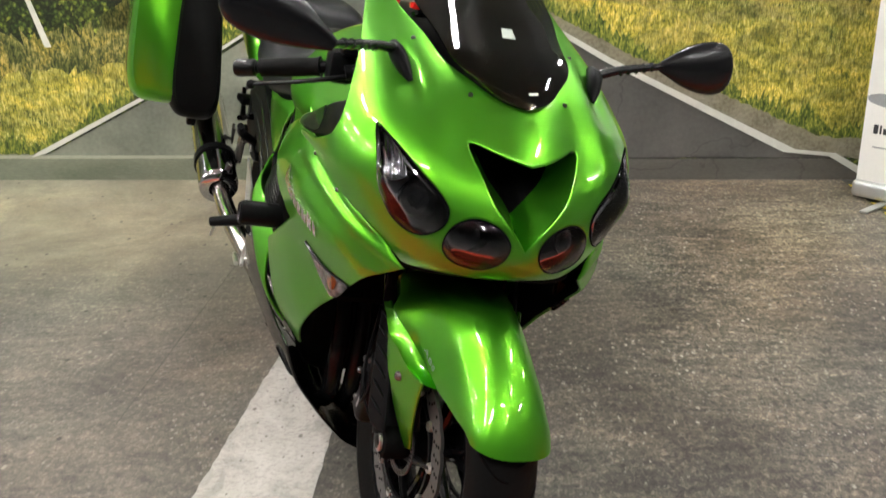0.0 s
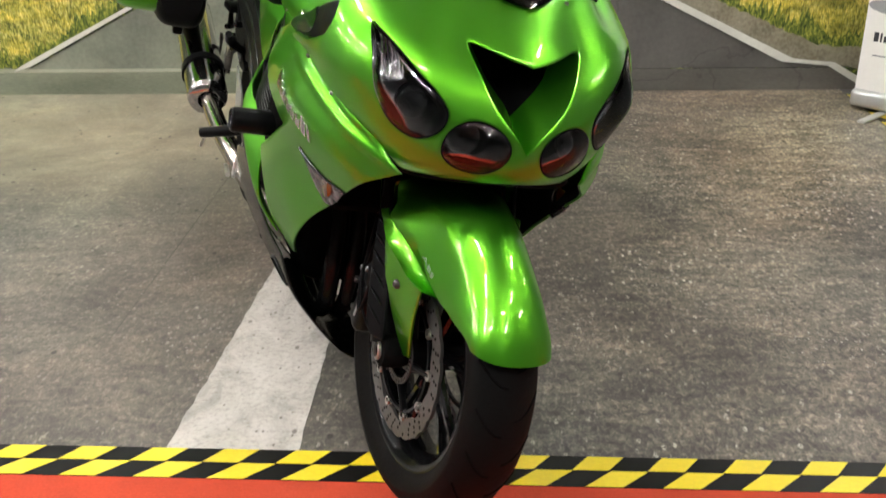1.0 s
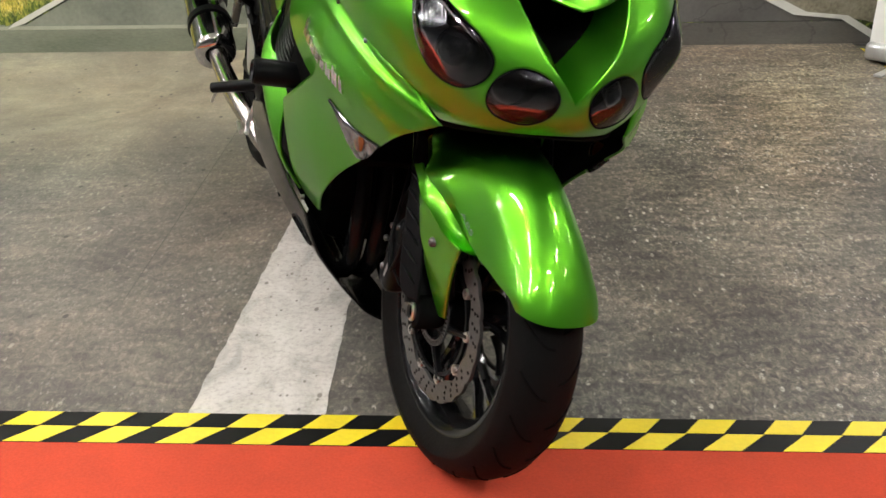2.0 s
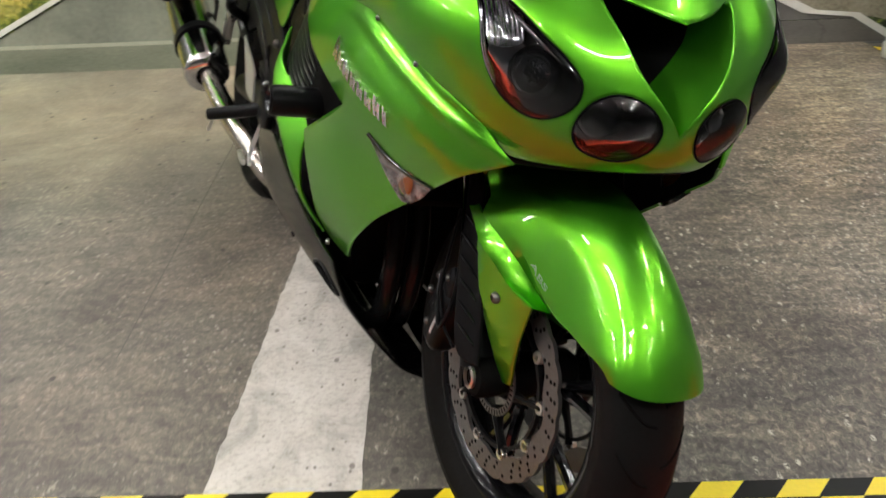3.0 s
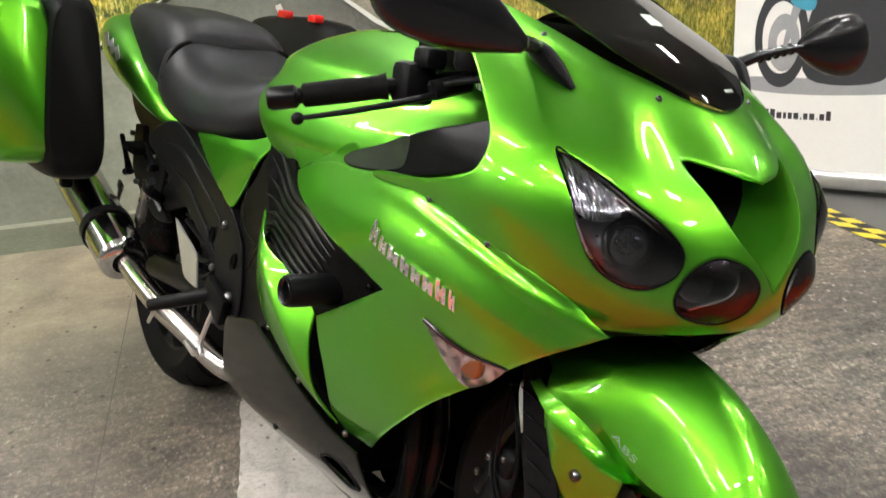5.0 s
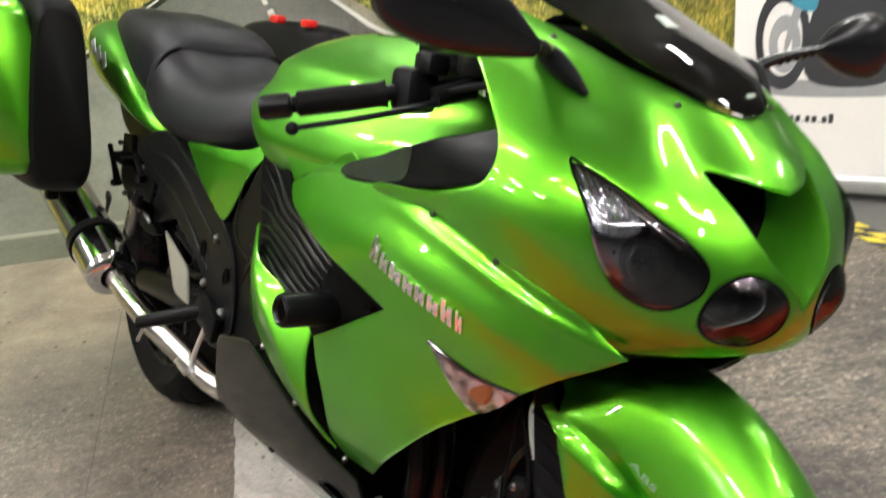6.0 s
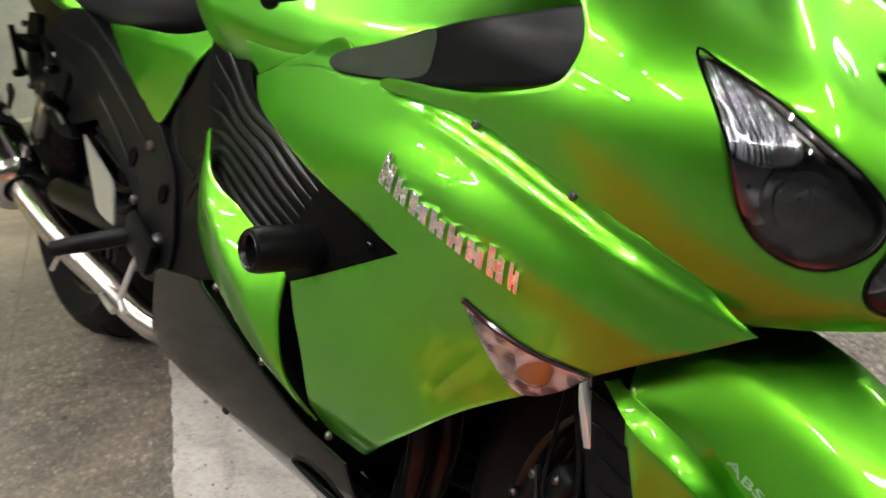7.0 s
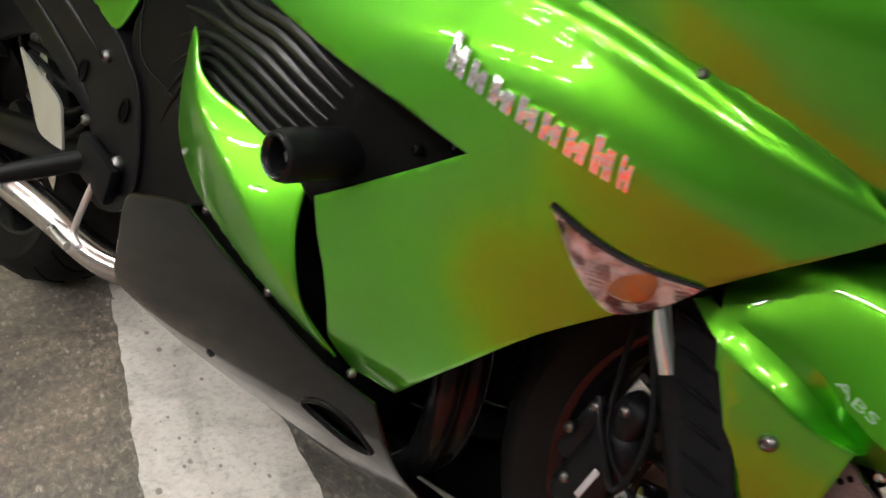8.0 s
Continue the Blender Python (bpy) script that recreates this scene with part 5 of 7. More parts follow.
for ob, f in ((vent_r, lambda b: b), (vent_l, flip)):
    for k in range(8):
        dx, dz = -0.010 * k, -0.0125 * k
        line = [(-0.772 + 0.006 * k, 0.752 - 0.034 * k), (-0.690 + dx * 0.2, 0.712 + dz * 1.7), (-0.575 + dx, 0.682 + dz), (-0.480 + dx, 0.673 + dz), (-0.415 + dx, 0.656 + dz), (-0.365 + dx, 0.640 + dz)]
        rr = [0.0008, 0.004, 0.0065, 0.0065, 0.005, 0.001]
        part("vent_rib", f(tube([Vector(vent_surf(x, z)) + Vector((0, -0.002, 0)) for x, z in line], rr, 8, 5)), RIB_BLACK, ob)

for ob, s in ((vent_r, -1), (vent_l, 1)):
    for x, z, r in ((-0.268, 0.612, 0.008), (-0.300, 0.600, 0.006)):
        bolt("vent_bolt", (x, s * (abs(vent_surf(x, z)[1]) + 0.002), z), r, ob, DARK_METAL, axis=(0.2, s, 0))

# crash bobbin
def make_bobbin(s):
    at = (-0.372, s * 0.30, 0.578)
    bob = part("crash_bobbin", lathe([(0.0004, s * -0.07), (0.020, s * -0.07), (0.0235, s * -0.05), (0.0245, s * 0.048), (0.0225, s * 0.056), (0.0175, s * 0.058), (0.0155, s * 0.052), (0.0145, s * 0.032), (0.0004, s * 0.033)], at, "y", 28), BLACK_SATIN, bike, "black plastic crash bobbin with a hollow end")
    part("bobbin_ring", lathe([(0.0150, s * 0.053), (0.0165, s * 0.0565), (0.0195, s * 0.0592), (0.0205, s * 0.0585), (0.0195, s * 0.0575), (0.0165, s * 0.055), (0.0150, s * 0.053)], at, "y", 28), DARK_METAL, bob)
    part("bobbin_bolt", capped([(0.008, s * 0.03), (0.008, s * 0.042)], at, "y", 6), STEEL, bob)
make_bobbin(-1)
make_bobbin(1)

# belly pan
BELLY = [(-0.628, 0.450), (-0.603, 0.440), (-0.483, 0.384), (-0.395, 0.344), (-0.328, 0.328), (-0.328, 0.328), (-0.322, 0.29), (-0.312, 0.24), (-0.302, 0.19), (-0.300, 0.130), (-0.305, 0.100), (-0.305, 0.100), (-0.50, 0.097), (-0.70, 0.110), (-0.80, 0.150), (-0.865, 0.205), (-0.890, 0.235), (-0.885, 0.258), (-0.850, 0.295), (-0.808, 0.345), (-0.760, 0.415), (-0.70, 0.435)]
SLOT = [(-0.444, 0.274), (-0.406, 0.292), (-0.370, 0.287), (-0.344, 0.261), (-0.360, 0.251), (-0.384, 0.249), (-0.420, 0.261)]
bel_r, bel_l = both("belly_pan", lambda: sheet(R_BELLY, BELLY, [SLOT], 0.02, 0.003, 0.002), BELLY_BLACK)
for ob, f in ((bel_r, lambda b: b), (bel_l, flip)):
    bolt_at = Vector(R_BELLY(-0.640, 0.245))
    part("pan_bolt", f(aimed(capped([(0.006, -0.002), (0.006, 0.002), (0.004, 0.0035)], (0, 0, 0), "x", 14), bolt_at, bolt_at + Vector((0, -1, -0.5)))), BLACK_GLOSS, ob)
    part("vent_lip", f(tube([Vector(R_BELLY(x, z)) for x, z in SLOT], 0.003, 6, 5, True)), BLACK_SATIN, ob)

# engine, radiator and exhaust headers in the dark behind the panels
part("engine", block((0.50, 0.34, 0.44), 0.04, 2, (-0.68, 0, 0.44)), BLACK_MATT, bike)
part("radiator", block((0.05, 0.36, 0.30), 0.01, 1, (-0.30, 0, 0.60), (0, -12, 0)), BLACK_MATT, bike)
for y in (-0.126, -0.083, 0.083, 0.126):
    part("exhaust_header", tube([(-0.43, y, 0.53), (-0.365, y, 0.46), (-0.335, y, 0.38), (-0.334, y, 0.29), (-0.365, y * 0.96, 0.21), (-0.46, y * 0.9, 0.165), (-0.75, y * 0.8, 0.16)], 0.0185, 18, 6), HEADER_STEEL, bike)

# ---- front end ----
AXLE = Vector((-0.018, -0.002, 0.286))
STEER = Matrix.Rotation(0.085, 3, "Z")  # the bars are turned a little to the left
FEN_W = [(14, 0.055), (24, 0.066), (40, 0.076), (60, 0.082), (80, 0.095), (100, 0.122), (118, 0.140), (130, 0.145)]
FEN_R = [(14, 0.304), (24, 0.309), (45, 0.316), (70, 0.322), (95, 0.320), (130, 0.315)]
FEN_D = [(14, 0.012), (22, 0.03), (32, 0.052), (38, 0.084), (45, 0.115), (52, 0.147), (60, 0.172), (66, 0.182), (72, 0.186), (85, 0.165), (100, 0.13), (118, 0.10), (130, 0.09)]
FEN_RIDGE = [(22, 0.92), (30, 0.80), (40, 0.66), (52, 0.56), (65, 0.50), (85, 0.46), (112, 0.45)]
FEN_CREASE = [(33, 0.985), (42, 0.945), (52, 0.90), (62, 0.855), (75, 0.80), (95, 0.75), (112, 0.74)]
def fender(s, th):
    """The front mudguard: s across from -1 to 1, th degrees round the axle from straight ahead."""
    w, r, d = lerp_curve(FEN_W, th), lerp_curve(FEN_R, th), lerp_curve(FEN_D, th)
    a = abs(s) * math.pi / 2
    y = w * math.sin(a) ** 0.85
    rr = r - d * (1 - math.cos(a) ** 0.9)
    # a raised shoulder along the side, hollow above and below it, and a crease over the lower edge
    k = 0.5 - 0.5 * math.cos(math.pi * max(0.0, min(1.0, (th - 36) / 30)))
    q, ridge = abs(s), lerp_curve(FEN_RIDGE, th)
    lift = k * (0.0020 * math.exp(-((q - ridge) / 0.090) ** 2) - 0.0018 * math.exp(-((q - ridge + 0.20) / 0.14) ** 2) - 0.0010 * math.exp(-((q - ridge - 0.20) / 0.12) ** 2))
    y += lift * math.sin(a) - lerp_curve([(30, 0.24), (66, 0.24), (84, 0.06), (112, 0.0)], th) * max(0.0, q - lerp_curve(FEN_CREASE, th))
    rr += lift * math.cos(a)
    t = radians(th)
    return AXLE + STEER @ Vector((rr * math.cos(t), math.copysign(y, s), rr * math.sin(t)))
def make_fender():
    bm = bmesh.new()
    half = [i / 26 * 0.9 for i in range(27)] + [0.933, 0.966, 1.0]
    across = [-v for v in half[:0:-1]] + half
    NU, NV = len(across) - 1, 60
    F, B = [], []
    for i in range(NV + 1):
        f = i / NV
        rowF, rowB = [], []
        for j in range(NU + 1):
            g = across[j]
            back = 111 - 10 * max(0.0, min(1.0, (abs(g) - 0.45) / 0.3))
            th = back - f * (back - (23.5 + 6 * abs(g) ** 2))
            c = lerp_curve(FEN_CREASE, th)
            s = math.copysign(abs(g) / 0.9 * c if abs(g) <= 0.9 else c + (abs(g) - 0.9) / 0.1 * (1 - c), g)
            p = fender(s, th)
            q = (p - AXLE - Vector((0, p.y * 0.5, 0))).normalized()
            rowF.append(bm.verts.new(p))
            rowB.append(bm.verts.new(p - Vector((q.x * 0.003, math.copysign(0.0025, p.y) if abs(p.y) > 0.004 else 0, q.z * 0.003))))
        F.append(rowF)
        B.append(rowB)
    for i in range(NV):
        for j in range(NU):
            bm.faces.new([F[i][j], F[i][j + 1], F[i + 1][j + 1], F[i + 1][j]])
            bm.faces.new([B[i][j], B[i + 1][j], B[i + 1][j + 1], B[i][j + 1]])
    for i in range(NV):
        for j in (0, NU):
            bm.faces.new([F[i][j], F[i + 1][j], B[i + 1][j], B[i][j]])
    for j in range(NU):
        for i in (0, NV):
            bm.faces.new([F[i][j], F[i][j + 1], B[i][j + 1], B[i][j]])
    return bm
mudguard = part("front_mudguard", make_fender(), GREEN, bike, "lime green painted front mudguard with fork shields", 20)
LEG = [(0.074, 0.442), (0.074, 0.442), (0.057, 0.380), (0.040, 0.308), (0.036, 0.301), (0.020, 0.300), (0.012, 0.318), (-0.020, 0.410), (-0.050, 0.499), (-0.050, 0.499), (0.0, 0.474), (0.037, 0.452)]
def leg_surf(x, z):
    return (x, -(0.086 + (0.30 - 0.75 * max(0, z - 0.305)) * max(0, z - 0.305) - 0.34 * max(-0.03, x - 0.005)), z)
def make_knuckle():
    """The raised facet where shield and mudguard meet: from a sharp lower edge it runs hollow into the mudguard's flank."""
    low = spline([(-0.076, 0.526, 0), (-0.050, 0.500, 0), (0.001, 0.474, 0), (0.038, 0.452, 0), (0.074, 0.441, 0)], 9, False)
    bm, n = bmesh.new(), 14
    outer, inner = [], []
    for i, p in enumerate(low):
        t = i / (len(low) - 1)
        th = math.degrees(math.atan2(p.y - AXLE.z, p.x - AXLE.x))
        e = Vector((p.x, leg_surf(p.x, p.y)[1] - 0.002 * math.sin(math.pi * t), p.y))
        e.y = min(e.y, fender(-0.94, th).y - 0.003)
        su = 0.72 + 0.22 * t ** 0.8
        top = fender(-su, th)
        mid = 0.12 * fender(-min(0.99, su + 0.10), th) + 0.88 * (e + top) / 2
        row = [(1 - v) ** 2 * e + 2 * v * (1 - v) * mid + v * v * top for v in [j / n for j in range(n + 1)]]
        lift = Vector((0, -0.0008, 0.0008))
        outer.append([bm.verts.new(q + lift) for q in row])
        inner.append([bm.verts.new(q + Vector((0, 0.003, -0.001))) for q in row])
    for i in range(len(outer) - 1):
        for j in range(n):
            bm.faces.new([outer[i][j], outer[i + 1][j], outer[i + 1][j + 1], outer[i][j + 1]])
            bm.faces.new([inner[i][j], inner[i][j + 1], inner[i + 1][j + 1], inner[i + 1][j]])
        for j in (0, n):
            bm.faces.new([outer[i][j], outer[i + 1][j], inner[i + 1][j], inner[i][j]])
    for i in (0, len(outer) - 1):
        for j in range(n):
            bm.faces.new([outer[i][j], outer[i][j + 1], inner[i][j + 1], inner[i][j]])
    return bm
for f, s in ((lambda b: b, -1), (flip, 1)):
    shield = part("fork_shield", f(sheet(leg_surf, LEG, (), 0.014, 0.003, 0.002)), GREEN, mudguard)
    part("shield_knuckle", f(make_knuckle()), GREEN, mudguard)
    y = leg_surf(0.011, 0.426)[1]
    bolt("shield_bolt", (0.011, y * -s, 0.426), 0.0085, mudguard, axis=(0, s, 0))
    cover = [(-0.112, 0.590), (-0.112, 0.590), (-0.088, 0.572), (-0.066, 0.528), (-0.052, 0.503), (-0.040, 0.490), (-0.012, 0.400), (0.014, 0.320), (0.014, 0.320), (-0.028, 0.325), (-0.062, 0.41)]
    cov = part("fork_cover", f(sheet(lambda x, z: (x, -0.119 - 0.42 * max(0, -x + 0.015 - 0.4 * (z - 0.32)), z), cover, (), 0.02, 0.004, 0.003)), BLACK_SATIN, bike, "dark plastic fork cover with slanting louvres")
    for i in range(6):
        z = 0.345 + 0.030 * i
        x = 0.002 - 0.36 * (z - 0.345)
        pts = [(x - 0.040, z + 0.018), (x - 0.022, z + 0.010), (x - 0.002, z)]
        part("louvre", f(tube([(u, -0.120 - 0.42 * max(0, -u + 0.015 - 0.4 * (v - 0.32)), v) for u, v in pts], [0.0008, 0.0028, 0.0012], 6, 3)), DARK_METAL, cov)
    rake = Vector((-0.42, 0, 0.907))
    base = Vector((-0.022, -0.098, 0.300))
    leg = part("fork_leg", f(tube([base, base + rake * 0.10, base + rake * 0.16], [0.026, 0.024, 0.022], 18, 3)), BLACK_SATIN, bike)
    part("fork_tube", f(tube([base + rake * 0.15, base + rake * 0.45, base + rake * 0.75], 0.022, 18, 2)), CHROME, leg)
    part("axle_clamp", f(lathe([(0.012, 0.022), (0.026, 0.020), (0.030, 0.010), (0.031, -0.020), (0.027, -0.027), (0.0175, -0.030), (0.012, -0.031), (0.012, -0.010)], (-0.006, -0.083, 0.292), "y", 28)), BLACK_MATT, leg)
    part("axle_nut", f(lathe([(0.0170, -0.112), (0.0170, -0.117), (0.0125, -0.119), (0.0120, -0.110)], (-0.006, 0, 0.292), "y", 24)), STEEL, leg)
    cal = block((0.056, 0.05, 0.125), 0.018, 3, (-0.142, -0.098, 0.318), (0, 24, 0))
    block((0.036, 0.035, 0.05), 0.012, 3, (-0.118, -0.105, 0.385), (0, 24, 0), cal)
    block((0.022, 0.03, 0.07), 0.008, 2, (-0.168, -0.100, 0.345), (0, 24, 0), cal)
    caliper = part("brake_caliper", f(cal), BLACK_SATIN, bike, "black radial brake caliper with pale lettering bars")
    bar = block((0.007, 0.002, 0.040), 0.0008, 1, (-0.138, -0.1238, 0.308), (0, 24, 0))
    part("lettering_bar", f(bar), INK_GREY, caliper)
    for x, z in ((-0.150, 0.385), (-0.172, 0.352), (-0.118, 0.395), (-0.165, 0.30)):
        bolt("caliper_bolt", (x, s * 0.122, z), 0.006, caliper, axis=(0, s, 0))
    part("brake_hose", f(tube([(-0.15, -0.118, 0.395), (-0.135, -0.126, 0.365), (-0.105, -0.128, 0.32), (-0.09, -0.12, 0.40), (-0.14, -0.11, 0.54)], 0.004, 8, 6)), BLACK_SATIN, caliper)
    part("sensor_wire", f(tube([(-0.06, -0.122, 0.31), (-0.10, -0.126, 0.33), (-0.13, -0.126, 0.38), (-0.13, -0.118, 0.50)], 0.0025, 6, 6)), BLACK_SATIN, caliper)
    part("sensor_tip", f(block((0.012, 0.008, 0.010), 0.002, 1, (-0.034, -0.128, 0.335))), ORANGE, caliper)

# the letters on the mudguard's side
abs_curve = bpy.data.curves.new("abs_mark", "FONT")
abs_curve.body, abs_curve.size, abs_curve.extrude = "ABS", 0.0165, 0.0004
abs_ob = new("abs_tmp", abs_curve)
bpy.context.view_layer.update()
abs_mesh = bpy.data.meshes.new_from_object(abs_ob.evaluated_get(bpy.context.evaluated_depsgraph_get()))
bpy.data.objects.remove(abs_ob)
for s in (-1, 1):
    bm = bmesh.new()
    bm.from_mesh(abs_mesh)
    for v in bm.verts:
        run = v.co.x / 0.041
        th = 76 - 18 * run if s < 0 else 58 + 18 * run
        ss = 0.780 + 0.045 * abs(76 - th) / 15 - v.co.y / 0.014 * 0.036
        p = fender(s * ss, th)
        nrm = Vector((math.cos(radians(th)) * 0.3, s * 0.9, math.sin(radians(th)) * 0.3))
        v.co = p + nrm * (0.0012 + v.co.z)
    part("abs_letters", bm, PALE_DECAL, mudguard, smooth=0)


def tyre_mesh(R, w, rim, bite=0.0):
    prof = [(rim, w * 0.72), (rim + 0.012, w * 0.80), (rim + (R - rim) * 0.45, w * 1.0)]
    for i in range(11):
        b = math.pi / 2 - math.pi * i / 10
        prof.append((R - w * 0.62 * (1 - math.cos(b)) , w * 0.99 * math.sin(b)))
    prof += [(rim + (R - rim) * 0.45, -w * 1.0), (rim + 0.012, -w * 0.80), (rim, -w * 0.72)]
    return prof


def grooves(R, w, n, at, seed=1):
    """Curved rain grooves: dark slits laid in the tread, as raised hairlines of their own."""
    out = []
    for i in range(n):
        a = 2 * math.pi * i / n
        for s in (-1, 1):
            pts = []
            for k in range(5):
                t = k / 4
                yy = s * w * (0.12 + 0.72 * t)
                b = math.asin(min(0.98, abs(yy) / (w * 0.99)))
                r = R - w * 0.62 * (1 - math.cos(b)) - 0.0006
                aa = a + 0.16 * t * t + (0.09 if s > 0 else 0)
                pts.append(Vector(at) + Vector((r * math.cos(aa), yy, r * math.sin(aa))))
            out.append(pts)
    return out


def spoke_wheel(name, at, R, w, rim, disc_r, disc_y, spokes=6, label=""):
    hub = new(name)
    hub.parent = bike
    tagged(hub, label)
    part("tyre", lathe(tyre_mesh(R, w, rim), at, "y", 96), RUBBER, hub)
    bm = bmesh.new()
    for pts in grooves(R, w, 22, at):
        tube(pts, 0.0022, 5, 2, bm=bm)
    tagged(part("tread_pattern", bm, BLACK_MATT, hub), kind="stuff")
    rimw = w * 0.74
    part("rim", lathe([(rim + 0.006, rimw), (rim - 0.004, rimw), (rim - 0.012, rimw * 0.86), (rim - 0.026, rimw * 0.4), (rim - 0.030, 0), (rim - 0.026, -rimw * 0.4), (rim - 0.012, -rimw * 0.86), (rim - 0.004, -rimw), (rim + 0.006, -rimw)], at, "y", 72), RIM_BLACK, hub)
    part("hub", capped([(0.03, -0.06), (0.036, -0.05), (0.034, 0), (0.036, 0.05), (0.03, 0.06)], at, "y", 32), BLACK_SATIN, hub)
    for i in range(spokes):
        a = 2 * math.pi * (i + 0.25) / spokes
        d, t = Vector((math.cos(a), 0, math.sin(a))), Vector((-math.sin(a), 0, math.cos(a)))
        for k in (-1, 1):
            part("spoke", tube([Vector(at) + d * 0.03, Vector(at) + d * (rim * 0.5) + t * 0.010 * k, Vector(at) + d * (rim - 0.028) + t * 0.030 * k], [0.012, 0.009, 0.010], 8, 4, flat=1.0), BLACK_GLOSS, hub)
    for s in ((-1, 1) if disc_y else ()):
        # wave-edged drilled rotor
        seg, bm = 160, bmesh.new()
        rings = {}
        y0 = s * disc_y
        def rr(a, outer):
            return (disc_r - 0.0045 + 0.0045 * abs(math.cos(12 * a)) ** 0.6) if outer else (disc_r - 0.034 + 0.004 * math.cos(10 * a))
        for side_ in (0, 1):
            for outer in (0, 1):
                rings[(side_, outer)] = [bm.verts.new(Vector(at) + Vector((rr(2 * math.pi * i / seg, outer) * math.cos(2 * math.pi * i / seg), y0 + (side_ - 0.5) * 0.006, rr(2 * math.pi * i / seg, outer) * math.sin(2 * math.pi * i / seg)))) for i in range(seg)]
        for i in range(seg):
            j = (i + 1) % seg
            for a_, b_ in (((0, 0), (0, 1)), ((0, 1), (1, 1)), ((1, 1), (1, 0)), ((1, 0), (0, 0))):
                bm.faces.new([rings[a_][i], rings[a_][j], rings[b_][j], rings[b_][i]])
        disc = part("brake_disc", bm, DISC_STEEL, hub, "drilled wave-edged steel brake disc")
        holes = bmesh.new()
        for i in range(36):
            for k, off in ((0, 0.0), (1, 0.45), (2, 0.1)):
                if (i + k) % 5 == 0:
                    continue
                a = 2 * math.pi * (i + off + 0.25 * k) / 36
                r = disc_r - 0.026 + 0.0085 * k
                c = Vector(at) + Vector((r * math.cos(a), y0 + s * 0.0032, r * math.sin(a)))
                ring = [holes.verts.new(c + Vector((0.0034 * math.cos(q * math.pi / 4), 0, 0.0034 * math.sin(q * math.pi / 4)))) for q in range(8)]
                holes.faces.new(ring)
        tagged(part("drill_pattern", holes, BLACK_MATT, hub, smooth=0), kind="stuff")
        part("disc_carrier", lathe([(disc_r - 0.052, y0 - 0.003), (disc_r - 0.046, y0 - 0.003), (disc_r - 0.046, y0 + 0.003), (disc_r - 0.052, y0 + 0.003), (disc_r - 0.052, y0 - 0.003)], at, "y", 64), BLACK_SATIN, hub)
        for i in range(5):
            a = 2 * math.pi * (i + 0.1) / 5
            p0, p1 = Vector((0.045 * math.cos(a - 0.3), 0, 0.045 * math.sin(a - 0.3))), Vector(((disc_r - 0.04) * math.cos(a), 0, (disc_r - 0.04) * math.sin(a)))
            off = Vector(at) + Vector((0, y0 - s * 0.002, 0))
            part("carrier_arm", tube([off + p0, off + (p0 + p1) / 2 + Vector((0, s * 0.003, 0)), off + p1], [0.014, 0.008, 0.010], 8, 3, flat=0.6), BLACK_SATIN, hub)
        for i in range(10):
            a = 2 * math.pi * (i + 0.2) / 10
            r = disc_r - 0.041
            c = (at[0] + r * math.cos(a), y0, at[2] + r * math.sin(a))
            part("disc_bobbin", lathe([(0.0045, s * -0.002), (0.0045, s * 0.006), (0.0085, s * 0.006), (0.0095, s * 0.003), (0.0095, s * -0.002)], c, "y", 14), STEEL, hub)
        part("sensor_ring", lathe([(0.046, y0 + s * 0.008), (0.056, y0 + s * 0.008), (0.056, y0 + s * 0.011), (0.046, y0 + s * 0.011), (0.046, y0 + s * 0.008)], at, "y", 48), DISC_STEEL, hub)
        teeth = bmesh.new()
        for i in range(44):
            a = 2 * math.pi * i / 44
            u, v = Vector((math.cos(a), 0, math.sin(a))), Vector((-math.sin(a), 0, math.cos(a)))
            c = Vector(at) + Vector((0, y0 + s * 0.0114, 0))
            teeth.faces.new([teeth.verts.new(c + u * q + v * h) for q, h in ((0.0475, -0.0014), (0.0545, -0.0017), (0.0545, 0.0017), (0.0475, 0.0014))])
        tagged(part("tooth_pattern", teeth, BLACK_MATT, hub, smooth=0), kind="stuff")
    return hub


front_wheel = spoke_wheel("front_wheel", (0, 0, 0), 0.284, 0.062, 0.208, 0.153, 0.060, 6, "black cast front wheel with twin drilled discs")
front_wheel.matrix_basis = Matrix.Translation(AXLE) @ STEER.to_4x4()
spoke_wheel("rear_wheel", (-1.525, -0.028, 0.318), 0.318, 0.097, 0.216, 0.0, 0.0, 6, "black rear wheel with a wide worn tyre")

# ---- tank, seat, tail ----
def super_sec(st, a, e=0.62):
    c, s = math.cos(a), math.sin(a)
    return (st[1] * math.copysign(abs(c) ** e, c), (st[2] + st[3]) / 2 + (st[3] - st[2]) / 2 * math.copysign(abs(s) ** 0.75, s))
TANK = [(-0.930, 0.075, 0.80, 0.900), (-0.918, 0.132, 0.77, 0.930), (-0.875, 0.178, 0.725, 0.950), (-0.78, 0.212, 0.68, 0.964), (-0.60, 0.230, 0.66, 0.965), (-0.46, 0.236, 0.67, 0.955), (-0.32, 0.222, 0.71, 0.940), (-0.22, 0.19, 0.76, 0.92), (-0.16, 0.10, 0.82, 0.90)]
